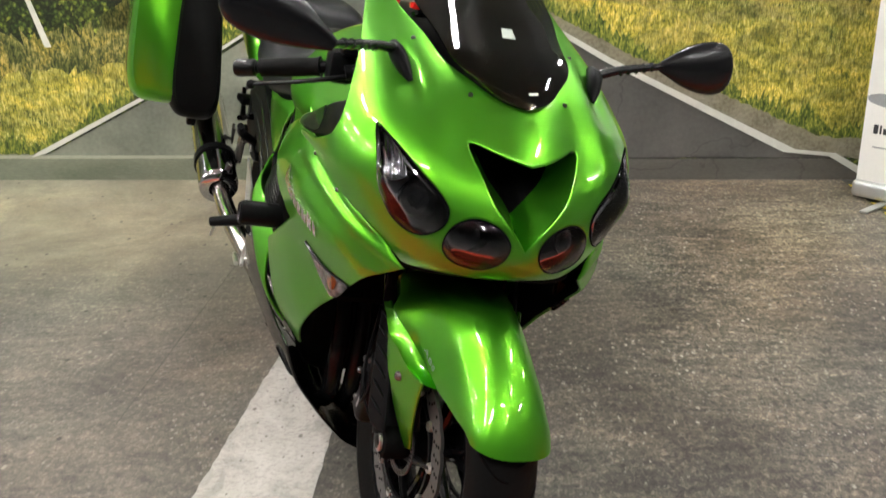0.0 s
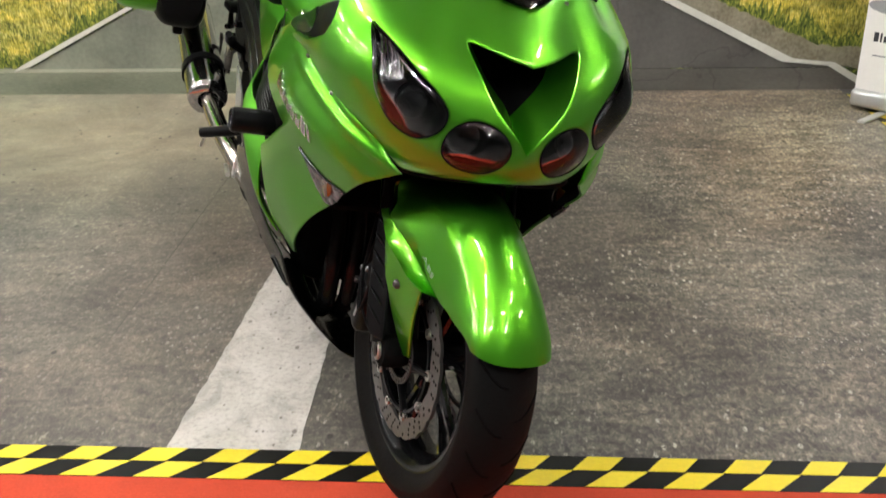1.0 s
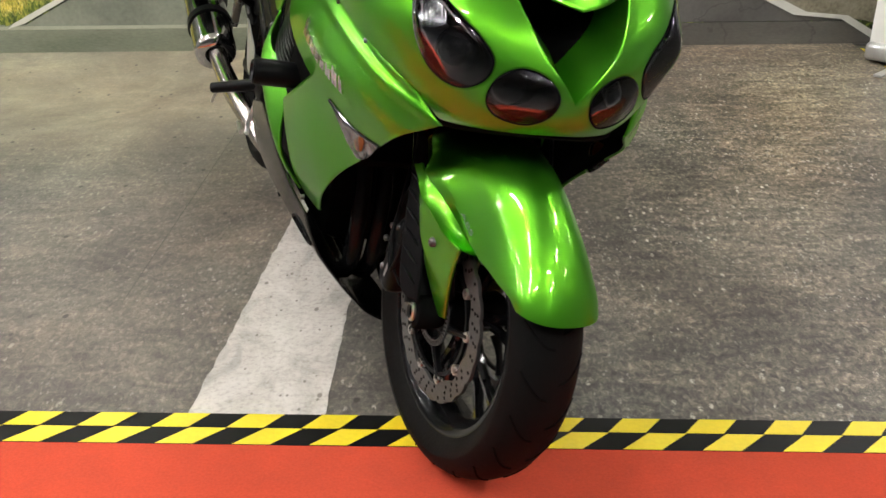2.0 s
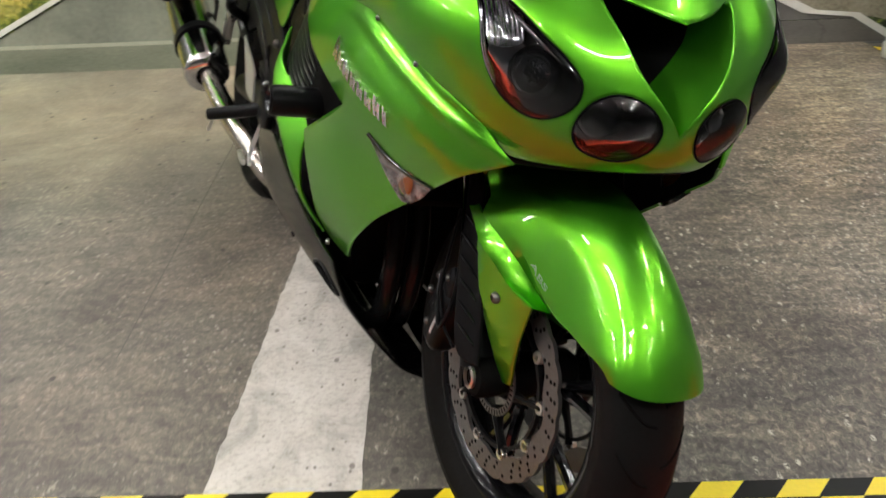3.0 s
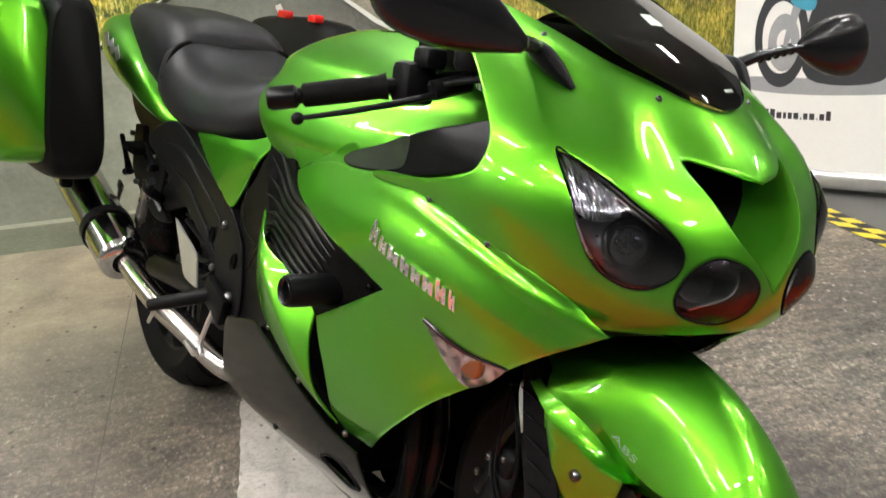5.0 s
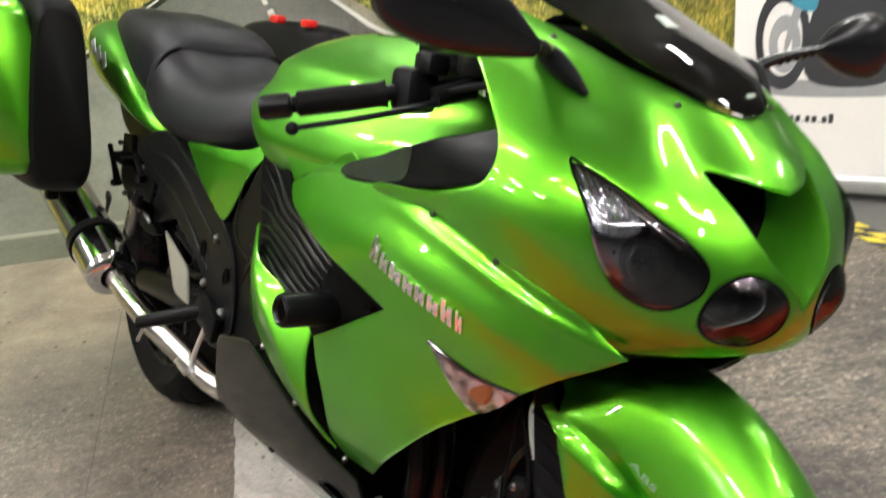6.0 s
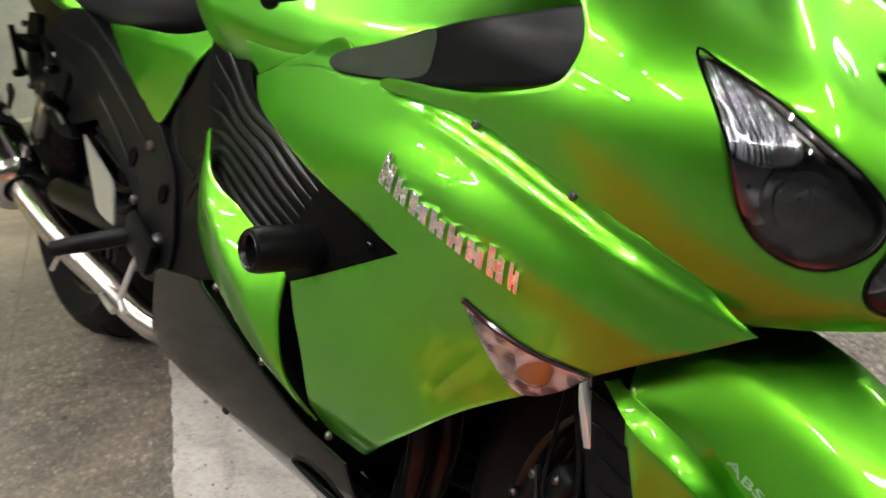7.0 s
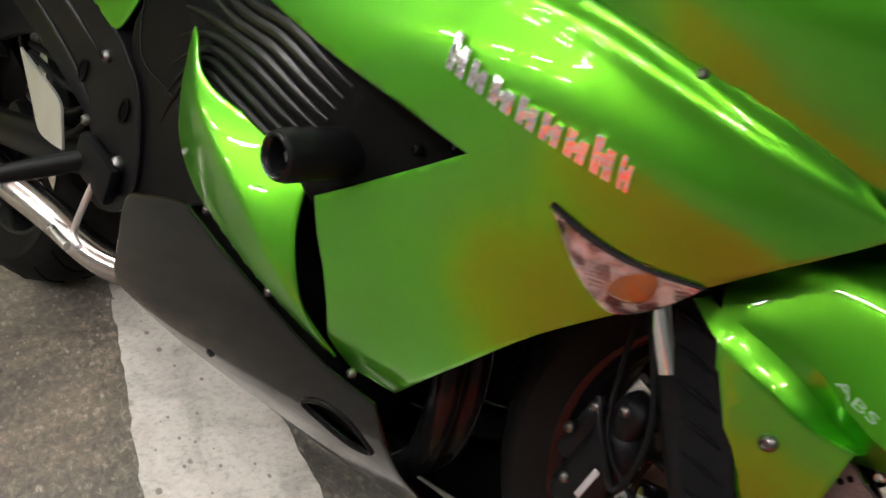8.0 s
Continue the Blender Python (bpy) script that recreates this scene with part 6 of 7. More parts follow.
def tank_sec(st, a):
    y, z = super_sec(st, a, 0.7)
    zc = st[2] + 0.36 * (st[3] - st[2])
    if z > zc:
        # the flank leans in above a rounded lower edge, with a crease below the crown
        t = (z - zc) / (st[3] - zc)
        w = 1 - 0.62 * t ** 1.25 - 0.38 * t ** 7
        w += 0.035 * math.exp(-((t - 0.62) / 0.10) ** 2) - 0.03 * math.exp(-((t - 0.36) / 0.14) ** 2)
        y = math.copysign(st[1] * w, y) if abs(math.cos(a)) > 1e-6 else 0.0
    return (y, z)
tank = part("fuel_tank", skewed(loft(smooth_rows(TANK, 6), tank_sec, 56)), GREEN, bike, "lime green fuel tank")
part("filler_cap", capped([(0.045, 0), (0.048, 0.008), (0.036, 0.014)], (-0.52, 0, 0.957), "z", 36), BLACK_GLOSS, tank)
part("tank_seam", tube([(-0.70, -0.05, 0.962), (-0.60, -0.062, 0.9625), (-0.52, -0.085, 0.957), (-0.50, -0.10, 0.952)], 0.0012, 6, 5), BLACK_MATT, tank)
INSERT = [(-0.40, 0.760), (-0.405, 0.778), (-0.33, 0.802), (-0.24, 0.832), (-0.16, 0.853), (-0.075, 0.872), (-0.062, 0.850), (-0.068, 0.825), (-0.095, 0.804), (-0.15, 0.790), (-0.24, 0.774), (-0.32, 0.764)]
def insert_surf(x, z):
    return (x, -(0.262 - 0.30 * max(0.0, z - 0.765) + 0.014 * math.exp(-((x + 0.15) / 0.09) ** 2 - ((z - 0.826) / 0.030) ** 2)), z)
inner_r, inner_l = both("inner_panel", lambda: sheet(insert_surf, INSERT, (), 0.02, 0.003, 0.002), BLACK_SATIN)
REAR = [(-0.397, 0.762), (-0.402, 0.777), (-0.33, 0.800), (-0.262, 0.823), (-0.250, 0.800), (-0.258, 0.779), (-0.32, 0.767)]
for ob, f in ((inner_r, lambda b: b), (inner_l, flip)):
    part("glossy_end", f(sheet(lambda x, z: (x, insert_surf(x, z)[1] - 0.0012, z), REAR, (), 0.02, 0.001, 0.0)), SMOKED_GLOSS, ob)
# green infill between tank and fairing
INFILL = [(-0.560, 0.716), (-0.553, 0.736), (-0.50, 0.760), (-0.431, 0.789), (-0.395, 0.790), (-0.380, 0.766), (-0.43, 0.738), (-0.48, 0.715), (-0.52, 0.702)]
FLANK = [(-0.735, 0.806), (-0.728, 0.792), (-0.682, 0.768), (-0.640, 0.745), (-0.600, 0.722), (-0.590, 0.722), (-0.545, 0.742), (-0.49, 0.762), (-0.43, 0.782), (-0.42, 0.83), (-0.58, 0.84), (-0.74, 0.85)]
FLANK_Y = lambda x, z: -(0.240 + 0.05 * (x + 0.60) - 0.12 * (z - 0.70) - 0.0055 * math.log(1 + math.exp((z - 0.760) / 0.010)))
both("tank_flank", lambda: sheet(lambda x, z: (x, FLANK_Y(x, z), z), FLANK, (), 0.012, 0.003, 0.002), GREEN)
both("tank_joint", lambda: tube([(x, FLANK_Y(x, z) - 0.0015, z) for x, z in ((-0.600, 0.721), (-0.590, 0.7215), (-0.545, 0.741), (-0.49, 0.761), (-0.43, 0.781), (-0.405, 0.789))], 0.0016, 6, 4), BLACK_MATT)
both("tank_infill", lambda: sheet(lambda x, z: (x, -(side_w(x, z) - 0.004), z), INFILL, (), 0.018, 0.003, 0.002), GREEN)

SEAT = [(-0.860, 0.06, 0.77, 0.870), (-0.875, 0.115, 0.740, 0.880), (-0.93, 0.168, 0.706, 0.868), (-1.05, 0.190, 0.690, 0.845), (-1.18, 0.195, 0.685, 0.845), (-1.30, 0.188, 0.69, 0.870), (-1.38, 0.178, 0.71, 0.905), (-1.42, 0.160, 0.72, 0.920), (-1.43, 0.10, 0.74, 0.90)]
def seat_sec(st, a):
    y, z = super_sec(st, a, 0.62)
    t = (z - st[2]) / (st[3] - st[2])
    return (y * (1.0 - 0.22 * max(0, t - 0.35)), z - 0.012 * math.exp(-(y / 0.09) ** 2) * max(0, t - 0.6) * 2.5)
seat = part("rider_seat", skewed(loft(smooth_rows(SEAT, 5), seat_sec, 40)), VINYL, bike, "smooth black vinyl rider's seat")
part("seat_seam", skewed(tube([(-1.37, -0.170, 0.80), (-1.372, -0.14, 0.872), (-1.374, -0.07, 0.896), (-1.374, 0, 0.892), (-1.374, 0.07, 0.896), (-1.372, 0.14, 0.872), (-1.37, 0.170, 0.80)], 0.006, 8, 6)), BLACK_MATT, seat)
PILLION = [(-1.36, 0.09, 0.78, 0.905), (-1.375, 0.145, 0.75, 0.930), (-1.44, 0.162, 0.735, 0.958), (-1.58, 0.150, 0.755, 0.975), (-1.72, 0.130, 0.80, 0.982), (-1.82, 0.10, 0.85, 0.978), (-1.86, 0.05, 0.89, 0.965)]
part("pillion_seat", skewed(loft(smooth_rows(PILLION, 5), seat_sec, 40)), VINYL, bike, "black vinyl pillion seat, stepped up")
TAIL = [(-1.30, 0.10, 0.685, 0.72), (-1.36, 0.160, 0.680, 0.74), (-1.46, 0.178, 0.690, 0.80), (-1.60, 0.178, 0.715, 0.875), (-1.75, 0.168, 0.745, 0.925), (-1.90, 0.140, 0.79, 0.94), (-2.02, 0.09, 0.85, 0.92), (-2.05, 0.04, 0.87, 0.90)]
tail = part("tail_cowl", skewed(loft(smooth_rows(TAIL, 5), lambda st, a: super_sec(st, a, 0.7), 40)), GREEN, bike, "lime green tail cowl with silver marks")
for s in (-1, 1):
    for i, (dx, h) in enumerate(((0, 0.036), (0.040, 0.036), (0.080, 0.036))):
        bm = block((0.026, 0.002, h), 0.0006, 1, (-1.66 - dx, s * 0.178, 0.835 + dx * 0.35), (0, -20, 0))
        part("silver_mark", skewed(bm), SILVER_PRINT, tail)
both("tail_liner", lambda: sheet(lambda x, z: (x, -0.150, z), [(-1.30, 0.70), (-1.42, 0.69), (-1.60, 0.715), (-1.80, 0.75), (-1.75, 0.67), (-1.55, 0.62), (-1.36, 0.64)], (), 0.03, 0.01, 0.002), BLACK_SATIN)
SIDE_PANEL = [(-1.190, 0.712), (-1.190, 0.712), (-1.02, 0.718), (-0.89, 0.730), (-0.80, 0.755), (-0.768, 0.772), (-0.790, 0.740), (-0.826, 0.703), (-0.895, 0.620), (-0.930, 0.590), (-0.960, 0.594), (-1.075, 0.650)]
both("side_panel", lambda: sheet(lambda x, z: (x, -(0.213 - 0.35 * max(0, z - 0.70) - 0.010 * ((x + 0.95) / 0.2) ** 2), z), SIDE_PANEL, (), 0.016, 0.003, 0.003), GREEN)

# frame, brackets
SPAR = [(-1.44, 0.665), (-1.36, 0.700), (-1.238, 0.712), (-1.06, 0.645), (-0.935, 0.590), (-0.895, 0.560), (-0.862, 0.520), (-0.850, 0.440), (-0.862, 0.380), (-0.900, 0.345), (-0.960, 0.335), (-0.985, 0.360), (-0.975, 0.410), (-0.994, 0.446), (-1.065, 0.490), (-1.185, 0.545), (-1.326, 0.600), (-1.44, 0.640)]
spar_r, spar_l = both("frame_spar", lambda: sheet(lambda x, z: (x, -0.214, z), SPAR, (), 0.03, 0.03, 0.003), BLACK_SATIN)
for ob, f, s in ((spar_r, lambda b: b, -1), (spar_l, flip, 1)):
    for x, z, r in ((-0.941, 0.551, 0.009), (-0.991, 0.452, 0.008), (-0.977, 0.400, 0.007), (-0.894, 0.414, 0.012), (-0.966, 0.348, 0.008)):
        bolt("frame_bolt", (x, s * 0.217, z), r, ob, axis=(0, s, 0))
    # pressed ribs along the beam, and two lightening holes
    for line in ([(-1.36, 0.668), (-1.20, 0.655), (-1.06, 0.600), (-0.965, 0.550)], [(-1.33, 0.628), (-1.17, 0.590), (-1.05, 0.530), (-0.985, 0.480)]):
        part("pressed_rib", f(tube([(x, -0.2145, z) for x, z in line], [0.001, 0.0045, 0.0045, 0.001], 8, 5)), RIB_BLACK, ob)
    for x, z in ((-1.007, 0.518), (-0.888, 0.490)):
        hole = capped([(0.013, 0.0), (0.0135, 0.0015), (0.010, 0.0018), (0.009, 0.0)], (0, 0, 0), "y", 20)
        bmesh.ops.transform(hole, matrix=Matrix.Translation((x, -0.2165, z)) @ Matrix.Rotation(radians(30), 4, "Y") @ Matrix.Diagonal((0.8, -1, 1.5, 1)), verts=hole.verts[:])
        part("frame_hole", f(hole), BLACK_MATT, ob, "dark oval hole with a rolled rim")
FRAME_COVER = [(-0.905, 0.585), (-0.84, 0.67), (-0.78, 0.745), (-0.72, 0.79), (-0.655, 0.79), (-0.63, 0.72), (-0.62, 0.60), (-0.63, 0.46), (-0.70, 0.42), (-0.80, 0.38), (-0.90, 0.345), (-0.86, 0.43)]
both("frame_cover", lambda: sheet(lambda x, z: (x, -(0.205 - 0.12 * max(0, z - 0.70)), z), FRAME_COVER, (), 0.03, 0.006, 0.003), GREY_PLASTIC)
both("cover_line", lambda: tube([(-0.845, -0.209, 0.68), (-0.868, -0.2095, 0.63), (-0.868, -0.2095, 0.578), (-0.848, -0.2095, 0.556), (-0.79, -0.2095, 0.536), (-0.72, -0.2095, 0.505)], 0.0016, 6, 5), BLACK_GLOSS)
both("swingarm", lambda: tube([(-0.86, -0.13, 0.40), (-1.15, -0.15, 0.36), (-1.525, -0.145, 0.318)], [0.035, 0.034, 0.03], 12, 4), BLACK_SATIN)
both("subframe", lambda: tube([(-0.98, -0.15, 0.60), (-1.25, -0.16, 0.62), (-1.70, -0.13, 0.78)], 0.016, 10, 4), BLACK_SATIN)
part("rear_inner_guard", loft(smooth_rows([(-1.0, 0.10, 0.45, 0.66), (-1.2, 0.12, 0.60, 0.70), (-1.5, 0.12, 0.66, 0.74), (-1.8, 0.10, 0.66, 0.78)]), lambda st, a: super_sec(st, a, 0.5)), BLACK_MATT, bike)
# dark clutter between frame and rear wheel
HANGER = [(-1.03, 0.60), (-1.03, 0.60), (-1.20, 0.605), (-1.34, 0.575), (-1.44, 0.520), (-1.45, 0.49), (-1.40, 0.485), (-1.28, 0.52), (-1.16, 0.535), (-1.10, 0.50), (-1.06, 0.44), (-1.02, 0.42), (-1.00, 0.45)]
for f, s in ((lambda b: b, -1), (flip, 1)):
    hang = part("pillion_hanger", f(sheet(lambda x, z: (x, -0.185, z), HANGER, (), 0.03, 0.014, 0.002)), BLACK_SATIN, bike)
    for x, z in ((-1.08, 0.575), (-1.20, 0.575), (-1.43, 0.505), (-1.05, 0.46)):
        bolt("hanger_bolt", (x, s * 0.187, z), 0.008, hang, axis=(0, s, 0))
    part("pillion_peg", f(tube([(-1.40, -0.19, 0.515), (-1.36, -0.235, 0.545), (-1.30, -0.25, 0.575)], [0.012, 0.013, 0.010], 10, 4)), BLACK_SATIN, hang)
    for k in range(4):
        z = 0.50 - 0.035 * k
        part("loom", f(tube([(-0.96 - 0.02 * k, -0.17, 0.56 - 0.03 * k), (-1.12, -0.165 - 0.006 * k, z), (-1.30, -0.16, z + 0.02 * (k % 2))], 0.006, 8, 4)), BLACK_SATIN, hang)
# black boxes, brackets and looms under the tail
tray = part("undertail_tray", block((0.34, 0.26, 0.07), 0.02, 2, (-1.42, 0, 0.64), (0, 12, 0)), BLACK_MATT, bike)
for f, s in ((lambda b: b, -1), (flip, 1)):
    part("tray_bracket", f(block((0.05, 0.03, 0.13), 0.008, 2, (-1.36, -0.165, 0.60), (0, 20, 0))), BLACK_SATIN, tray)
    part("tray_bracket", f(block((0.03, 0.02, 0.10), 0.006, 2, (-1.47, -0.17, 0.585), (0, -15, 0))), BLACK_SATIN, tray)
    part("relay", f(block((0.06, 0.05, 0.05), 0.006, 2, (-1.29, -0.14, 0.575), (0, 8, 0))), BLACK_SATIN, tray)
    for k in range(4):
        x = -1.26 - 0.06 * k
        part("cable", f(tube([(x, -0.16, 0.64), (x - 0.03, -0.185, 0.60 - 0.01 * k), (x - 0.01, -0.17, 0.55), (x - 0.07, -0.16, 0.53 + 0.012 * k)], 0.0055, 8, 5)), BLACK_SATIN, tray)
    bolt("tray_bolt", (-1.36, s * 0.182, 0.585), 0.007, tray, axis=(0, s, 0))
# pannier stays, link rods and steel clips behind the frame
STAY = [(-1.63, 0.665), (-1.63, 0.665), (-1.565, 0.665), (-1.555, 0.610), (-1.520, 0.585), (-1.470, 0.600), (-1.450, 0.660), (-1.395, 0.665), (-1.390, 0.590), (-1.405, 0.510), (-1.350, 0.470), (-1.440, 0.462), (-1.530, 0.490), (-1.590, 0.520), (-1.635, 0.560)]
for f, s in ((lambda b: b, -1), (lambda b: skewed(flip(b)), 1)):
    stay = part("pannier_stay", f(sheet(lambda x, z: (x, -0.190, z), STAY, (), 0.03, 0.012, 0.002)), BLACK_SATIN, tray)
    for p, q in (((-1.700, -0.200, 0.625), (-1.605, -0.205, 0.545)), ((-1.500, -0.200, 0.630), (-1.420, -0.205, 0.585))):
        a, b = Vector(p), Vector(q)
        rod = tube([a, a.lerp(b, 0.5), a.lerp(b, 0.92), b], [0.007, 0.007, 0.010, 0.012], 10, 3)
        part("link_rod", f(rod), BLACK_SATIN, stay)
        part("rod_end", f(ball(b + Vector((0, -0.010, 0)), 0.009, seg=12)), BLACK_GLOSS, stay)
    clip = block((0.014, 0.008, 0.085), 0.003, 2, (-1.610, -0.228, 0.475), (0, 28, 0))
    block((0.030, 0.010, 0.024), 0.004, 2, (-1.592, -0.230, 0.510), (0, 28, 0), clip)
    part("silencer_bracket", f(clip), BOLT_STEEL, stay, "dull steel silencer bracket")
    part("steel_clip", f(block((0.060, 0.006, 0.010), 0.002, 1, (-1.400, -0.200, 0.505), (0, 24, 0))), ALU, stay)
    for x, z in ((-1.60, 0.645), (-1.42, 0.640), (-1.47, 0.500), (-1.55, 0.53)):
        ang = bmesh.new()
        bmesh.ops.create_uvsphere(ang, u_segments=12, v_segments=6, radius=0.0075)
        bmesh.ops.translate(ang, vec=(x, -0.204, z), verts=ang.verts[:])
        part("stay_bolt", f(ang), BOLT_STEEL, stay)
hug = lathe([(0.30, -0.112), (0.335, -0.11), (0.342, -0.08), (0.344, 0.0), (0.342, 0.08), (0.335, 0.11), (0.30, 0.112)], (-1.525, -0.028, 0.326), "y", 72)
bmesh.ops.delete(hug, geom=[v for v in hug.verts if v.co.z < 0.36 or v.co.x < -1.65], context="VERTS")
part("wheel_hugger", hug, BLACK_MATT, bike)
part("gearbox", block((0.36, 0.28, 0.26), 0.05, 2, (-0.98, 0, 0.42)), BLACK_MATT, bike)
part("shock", tube([(-0.98, -0.03, 0.30), (-1.0, -0.03, 0.62)], 0.035, 12, 2), BLACK_MATT, bike)
both("heel_plate", lambda: sheet(lambda x, z: (x, -0.240, z), [(-1.160, 0.519), (-1.160, 0.519), (-1.10, 0.498), (-1.030, 0.471), (-1.018, 0.440), (-1.012, 0.403), (-1.012, 0.403), (-1.05, 0.404), (-1.090, 0.413), (-1.115, 0.450)], (), 0.02, 0.004, 0.001), ALU)
peg_r = part("footpeg", tube([(-0.96, -0.225, 0.405), (-0.995, -0.27, 0.385), (-1.04, -0.325, 0.362)], [0.014, 0.015, 0.013], 12, 4), BLACK_SATIN, bike)
part("footpeg", flip(tube([(-0.96, -0.225, 0.405), (-0.995, -0.27, 0.385), (-1.04, -0.325, 0.362)], [0.014, 0.015, 0.013], 12, 4)), BLACK_SATIN, bike)
part("peg_feeler", tube([(-1.03, -0.318, 0.352), (-1.038, -0.322, 0.335), (-1.046, -0.322, 0.325)], 0.004, 8, 3), STEEL, peg_r)
part("peg_bracket", block((0.10, 0.02, 0.06), 0.008, 2, (-0.93, -0.228, 0.400), (0, 20, 0)), BLACK_SATIN, bike)
pedal = part("brake_pedal", tube([(-0.925, -0.232, 0.385), (-0.938, -0.240, 0.345), (-0.950, -0.246, 0.302), (-0.925, -0.25, 0.288)], 0.005, 8, 4), ALU, bike)
part("pedal_tread", tube([(-0.985, -0.262, 0.297), (-0.96, -0.262, 0.292), (-0.935, -0.262, 0.288)], 0.0065, 10, 3), STEEL, pedal)

# exhausts
def make_pipe():
    return tube([(-0.78, -0.10, 0.25), (-0.90, -0.150, 0.240), (-0.98, -0.187, 0.246), (-1.08, -0.222, 0.287), (-1.20, -0.248, 0.316), (-1.31, -0.266, 0.350), (-1.40, -0.279, 0.382)], [0.026, 0.026, 0.026, 0.027, 0.027, 0.025, 0.022], 20, 6)
def make_can():
    return aimed(lathe([(0.030, -0.005), (0.050, 0.0), (0.056, 0.008), (0.058, 0.02), (0.058, 0.50), (0.050, 0.53), (0.03, 0.535)], (0, 0, 0), "x", 40), (-1.372, -0.276, 0.370), (-1.827, -0.297, 0.533))
def make_strap():
    return aimed(lathe([(0.0585, 0.13), (0.063, 0.13), (0.063, 0.155), (0.0585, 0.155), (0.0585, 0.13)], (0, 0, 0), "x", 40), (-1.372, -0.276, 0.370), (-1.827, -0.297, 0.533))
both("exhaust_pipe", make_pipe, PIPE_STEEL)
can_r, can_l = both("silencer", make_can, CAN_CHROME)
for ob, f in ((can_r, lambda b: b), (can_l, flip)):
    part("strap", f(make_strap()), BLACK_SATIN, ob)
    part("silencer_hanger", f(block((0.030, 0.02, 0.13), 0.006, 2, (-1.42, -0.225, 0.50), (0, 25, 0))), STEEL, ob)

# ---- bars and mirrors ----
for s, f in ((-1, lambda b: b), (1, flip)):
    d0, d1 = Vector((-0.285, -0.205, 0.898)), Vector((-0.388, -0.398, 0.848))
    at = lambda t: d0.lerp(d1, t)
    bar = part("handlebar", f(tube([at(-0.25), at(0.5), at(0.95)], 0.011, 12, 3)), BLACK_SATIN, bike)
    grip = lathe([(0.012, 0.0), (0.019, 0.0), (0.0175, 0.006), (0.0165, 0.012), (0.0172, 0.06), (0.0165, 0.115), (0.012, 0.118)], (0, 0, 0), "x", 20)
    part("grip", f(aimed(grip, at(0.28), at(1.0))), RUBBER, bar)
    part("bar_end", f(aimed(capped([(0.013, 0), (0.0165, 0.004), (0.0165, 0.036), (0.013, 0.042)], (0, 0, 0), "x", 20), at(0.83), at(1.0))), RIB_BLACK, bar)
    sw = block((0.05, 0.05, 0.06), 0.012, 2, at(0.12))
    block((0.04, 0.035, 0.03), 0.008, 2, at(0.08) + Vector((0.02, 0, 0.035)), bm=sw)
    part("switch_housing", f(sw), BLACK_SATIN, bar)
    lev = [at(0.05) + Vector((0.045, 0, -0.012)), at(0.3) + Vector((0.060, 0, -0.014)), at(0.6) + Vector((0.052, 0, -0.020)), at(0.88) + Vector((0.030, 0.0, -0.026))]
    part("lever", f(tube(lev, [0.008, 0.007, 0.006, 0.005], 10, 5, flat=0.7)), BLACK_SATIN, bar)
    part("lever_ball", f(ball(lev[-1], 0.009)), BLACK_SATIN, bar)
    part("reservoir", f(capped([(0.022, 0), (0.026, 0.006), (0.026, 0.034), (0.022, 0.040)], at(-0.02) + Vector((0.055, 0.02, 0.02)), "z", 20)), BLACK_SATIN, bar)
    part("master_cylinder", f(tube([at(-0.1) + Vector((0.035, 0.01, 0.0)), at(0.12) + Vector((0.050, 0, -0.005))], 0.014, 12, 2)), BLACK_SATIN, bar)
    part("fork_top", f(tube([Vector((-0.235, -0.104, 0.80)), Vector((-0.285, -0.104, 0.905))], 0.024, 18, 2)), CHROME, bar)
    for k in range(3):
        part("bar_cable", f(tube([at(0.02 + 0.05 * k) + Vector((0.04, 0, 0.0)), (-0.20 + 0.02 * k, -0.17, 0.91), (-0.19, -0.10, 0.86 - 0.01 * k), (-0.24, -0.06, 0.80)], 0.004, 8, 5)), BLACK_SATIN, bar)

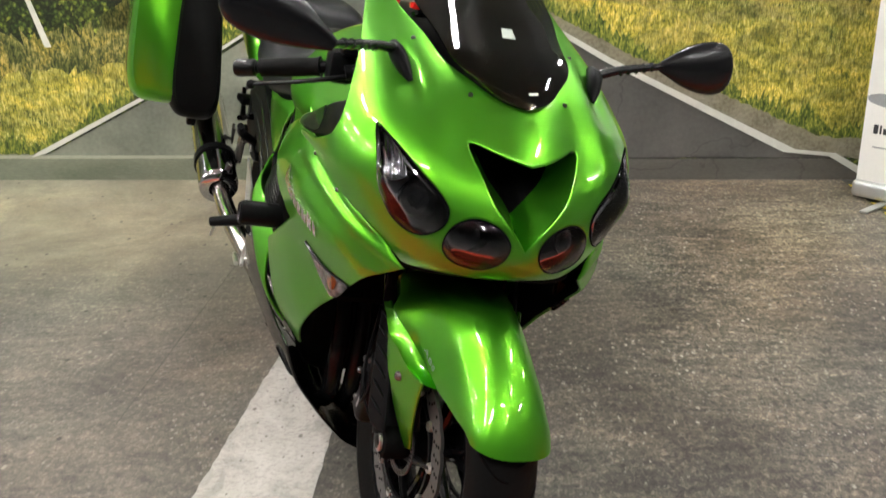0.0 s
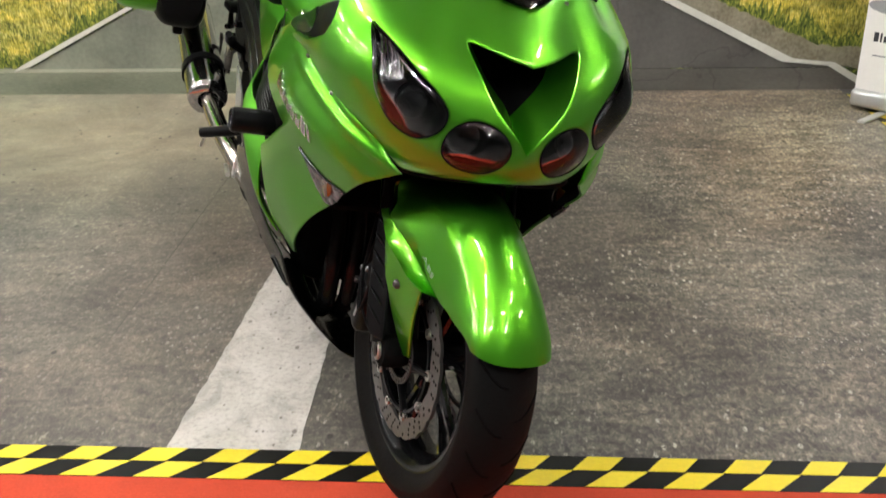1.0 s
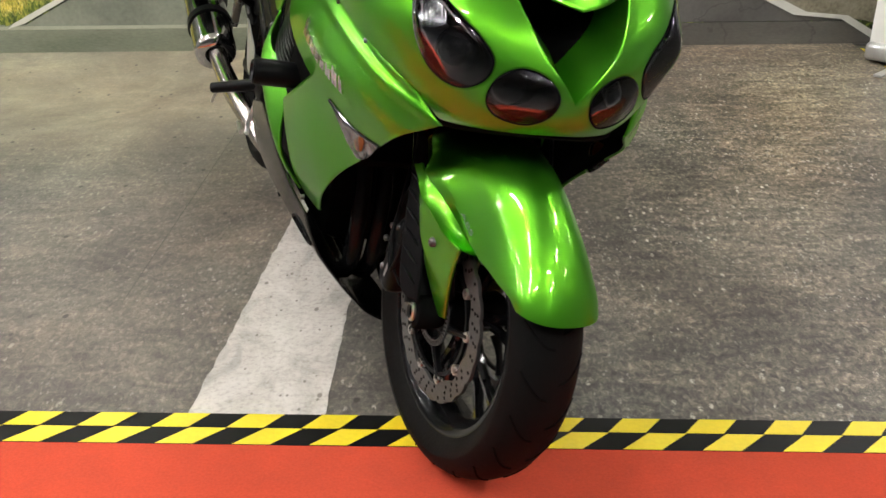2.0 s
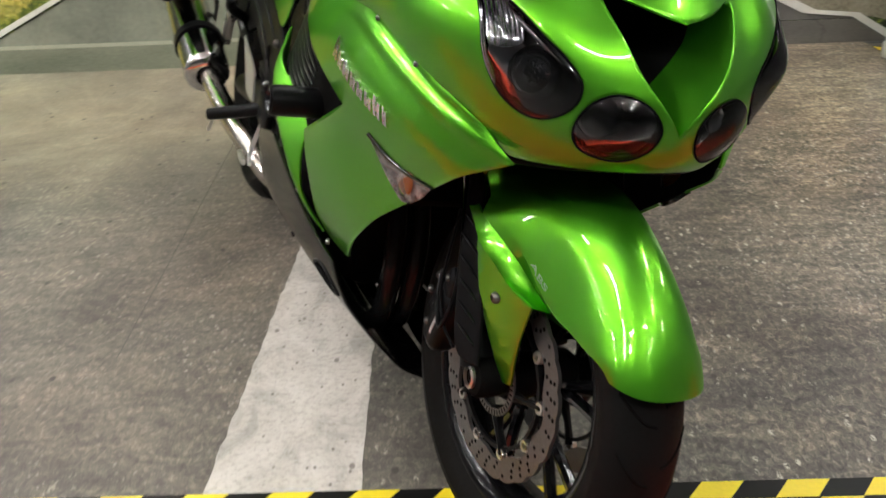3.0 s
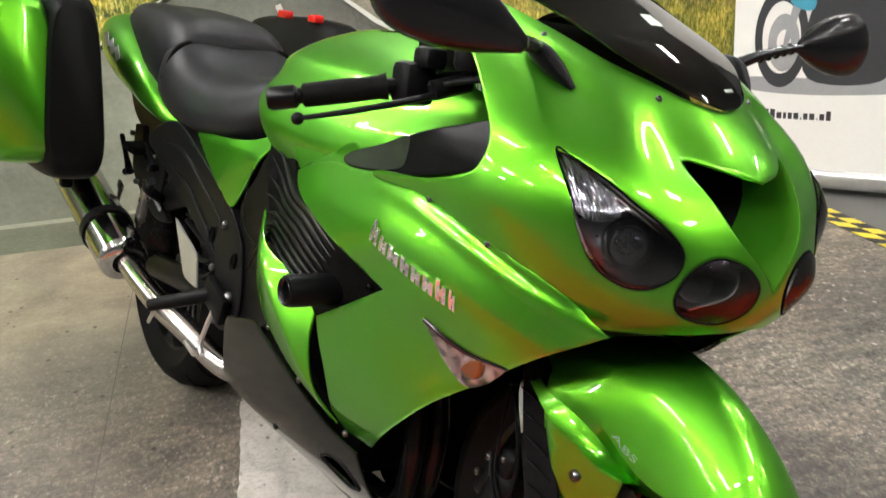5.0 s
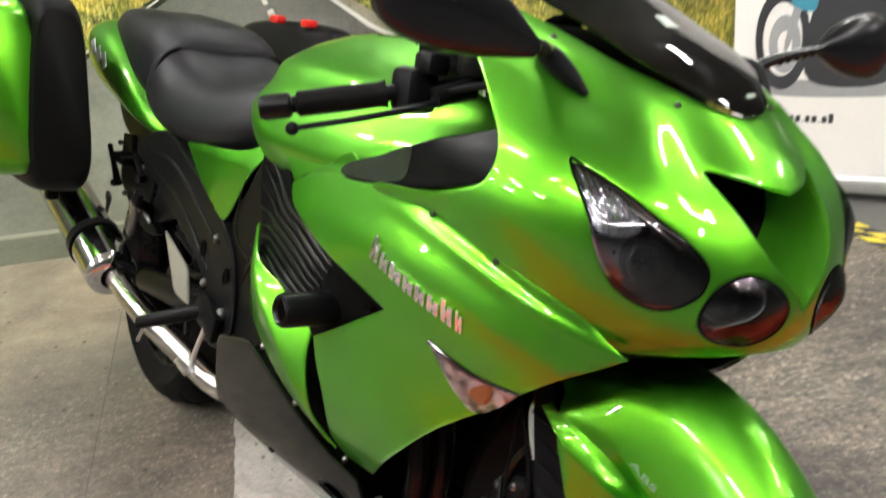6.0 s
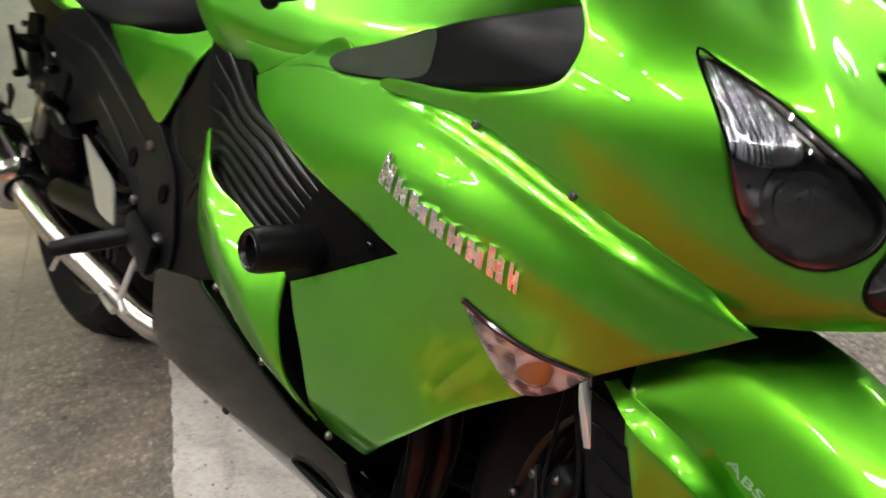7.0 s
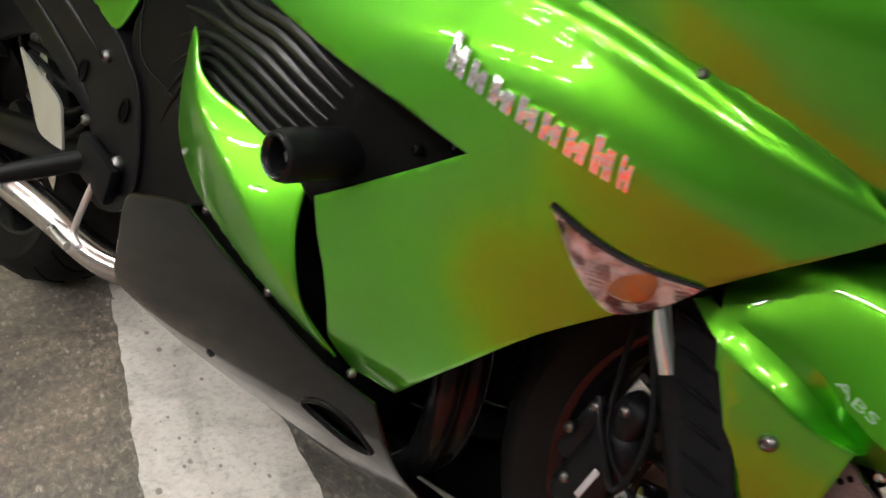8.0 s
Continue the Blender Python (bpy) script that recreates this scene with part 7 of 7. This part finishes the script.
def make_mirror(s):
    """A teardrop mirror on a short ribbed stalk, from a black boot on the cowl."""
    low, high = Vector(nose(s * 0.204, 0.914)), Vector(nose(s * 0.225, 0.955))
    out = Vector((0.35, s * 0.75, 0.55)).normalized()
    mir = part("mirror", tube([low, low.lerp(high, 0.35) + out * 0.008, low.lerp(high, 0.7) + out * 0.016, high + out * 0.014], [0.004, 0.012, 0.014, 0.008], 14, 5), BLACK_SATIN, bike, "black teardrop mirror on a short ribbed stalk")
    top = low.lerp(high, 0.75) + out * 0.022
    if s < 0:
        inner, end = Vector((0.050, -0.325, 0.958)), Vector((0.020, -0.487, 1.012))
    else:
        inner, end = Vector((-0.058, 0.281, 1.009)), Vector((-0.042, 0.410, 1.028))
    part("stalk", tube([top, top.lerp(inner, 0.4) + Vector((0, 0, 0.004)), inner], [0.009, 0.0075, 0.0065], 12, 4), MIRROR_BLACK, mir)
    for k in range(5):
        c = top.lerp(inner, 0.35 + 0.12 * k) + Vector((0, 0, 0.002))
        part("stalk_rib", aimed(lathe([(0.007, -0.003), (0.0088, -0.001), (0.0088, 0.001), (0.007, 0.003)], (0, 0, 0), "x", 12), c, c + (inner - top).normalized() * 0.01), MIRROR_BLACK, mir)
    axis = end - inner
    n = axis.length
    rows = [(-0.004, 0.007, 0.009), (0.12 * n, 0.022, 0.020), (0.35 * n, 0.042, 0.036), (0.62 * n, 0.052, 0.046), (0.83 * n, 0.049, 0.044), (0.95 * n, 0.034, 0.030), (1.0 * n, 0.008, 0.008)]
    shell = loft(smooth_rows(rows, 4), lambda st, a: (st[1] * math.cos(a) * (1.0 if math.cos(a) * s > 0 else 0.45), st[2] * math.sin(a)), 32)
    q = axis.to_track_quat("X", "Z").to_matrix().to_4x4()
    bmesh.ops.transform(shell, matrix=Matrix.Translation(inner) @ q, verts=shell.verts[:])
    part("mirror_shell", shell, MIRROR_BLACK, mir)
make_mirror(-1)
make_mirror(1)

# ---- panniers ----
def pannier(f):
    """A rounded case: black inner half, painted outer lid with a black sill and red marks."""
    def sec(x0, x1, y_in, y_out, z0, z1, grow=0.0):
        rows = []
        for t in (0.0, 0.04, 0.12, 0.3, 0.6, 0.85, 0.96, 1.0):
            k = (0.80, 0.91, 0.97, 1.0, 1.0, 0.96, 0.88, 0.72)[(0.0, 0.04, 0.12, 0.3, 0.6, 0.85, 0.96, 1.0).index(t)]
            rows.append((x0 + (x1 - x0) * t, k))
        def shape_at(st, a):
            c, s = math.cos(a), math.sin(a)
            yy = (y_in + y_out) / 2 + (y_out - y_in) / 2 * st[1] * math.copysign(abs(c) ** 0.5, c)
            zz = (z0 + z1) / 2 + (z1 - z0) / 2 * st[1] * math.copysign(abs(s) ** 0.5, s)
            # the inner face leans outwards towards the top
            yy -= 0.05 * (zz - z0) / (z1 - z0) * (yy - y_out) / (y_in - y_out)
            return (yy, zz)
        return loft(smooth_rows(rows, 3), shape_at, 40)
    case = part("pannier", f(sec(-1.495, -2.06, -0.275, -0.445, 0.522, 0.985)), PANNIER_BLACK, bike, "black hard pannier with a lime green lid")
    part("pannier_lid", f(sec(-1.512, -2.045, -0.378, -0.568, 0.556, 0.97)), GREEN, case)
    for x, y, z in ((-1.62, -0.34, 0.982), (-1.72, -0.30, 0.985)):
        part("red_latch", f(block((0.045, 0.03, 0.022), 0.006, 2, (x, y, z))), RED_PLASTIC, case)
    part("lock", f(block((0.03, 0.02, 0.014), 0.004, 1, (-1.57, -0.37, 0.968))), ALU, case)
    part("pannier_bracket", f(block((0.05, 0.07, 0.022), 0.006, 2, (-1.545, -0.200, 0.615), (0, 14, 20))), BLACK_SATIN, case)
    part("pannier_foot", f(block((0.035, 0.03, 0.03), 0.008, 2, (-1.60, -0.36, 0.517))), BLACK_SATIN, case)
pannier(lambda b: b)
pannier(lambda b: skewed(flip(b)))

# side stand on the bike's left
part("side_stand", tube([(-0.72, 0.12, 0.22), (-0.70, 0.26, 0.13), (-0.68, 0.34, 0.082)], [0.014, 0.012, 0.014], 12, 3), BLACK_SATIN, bike)
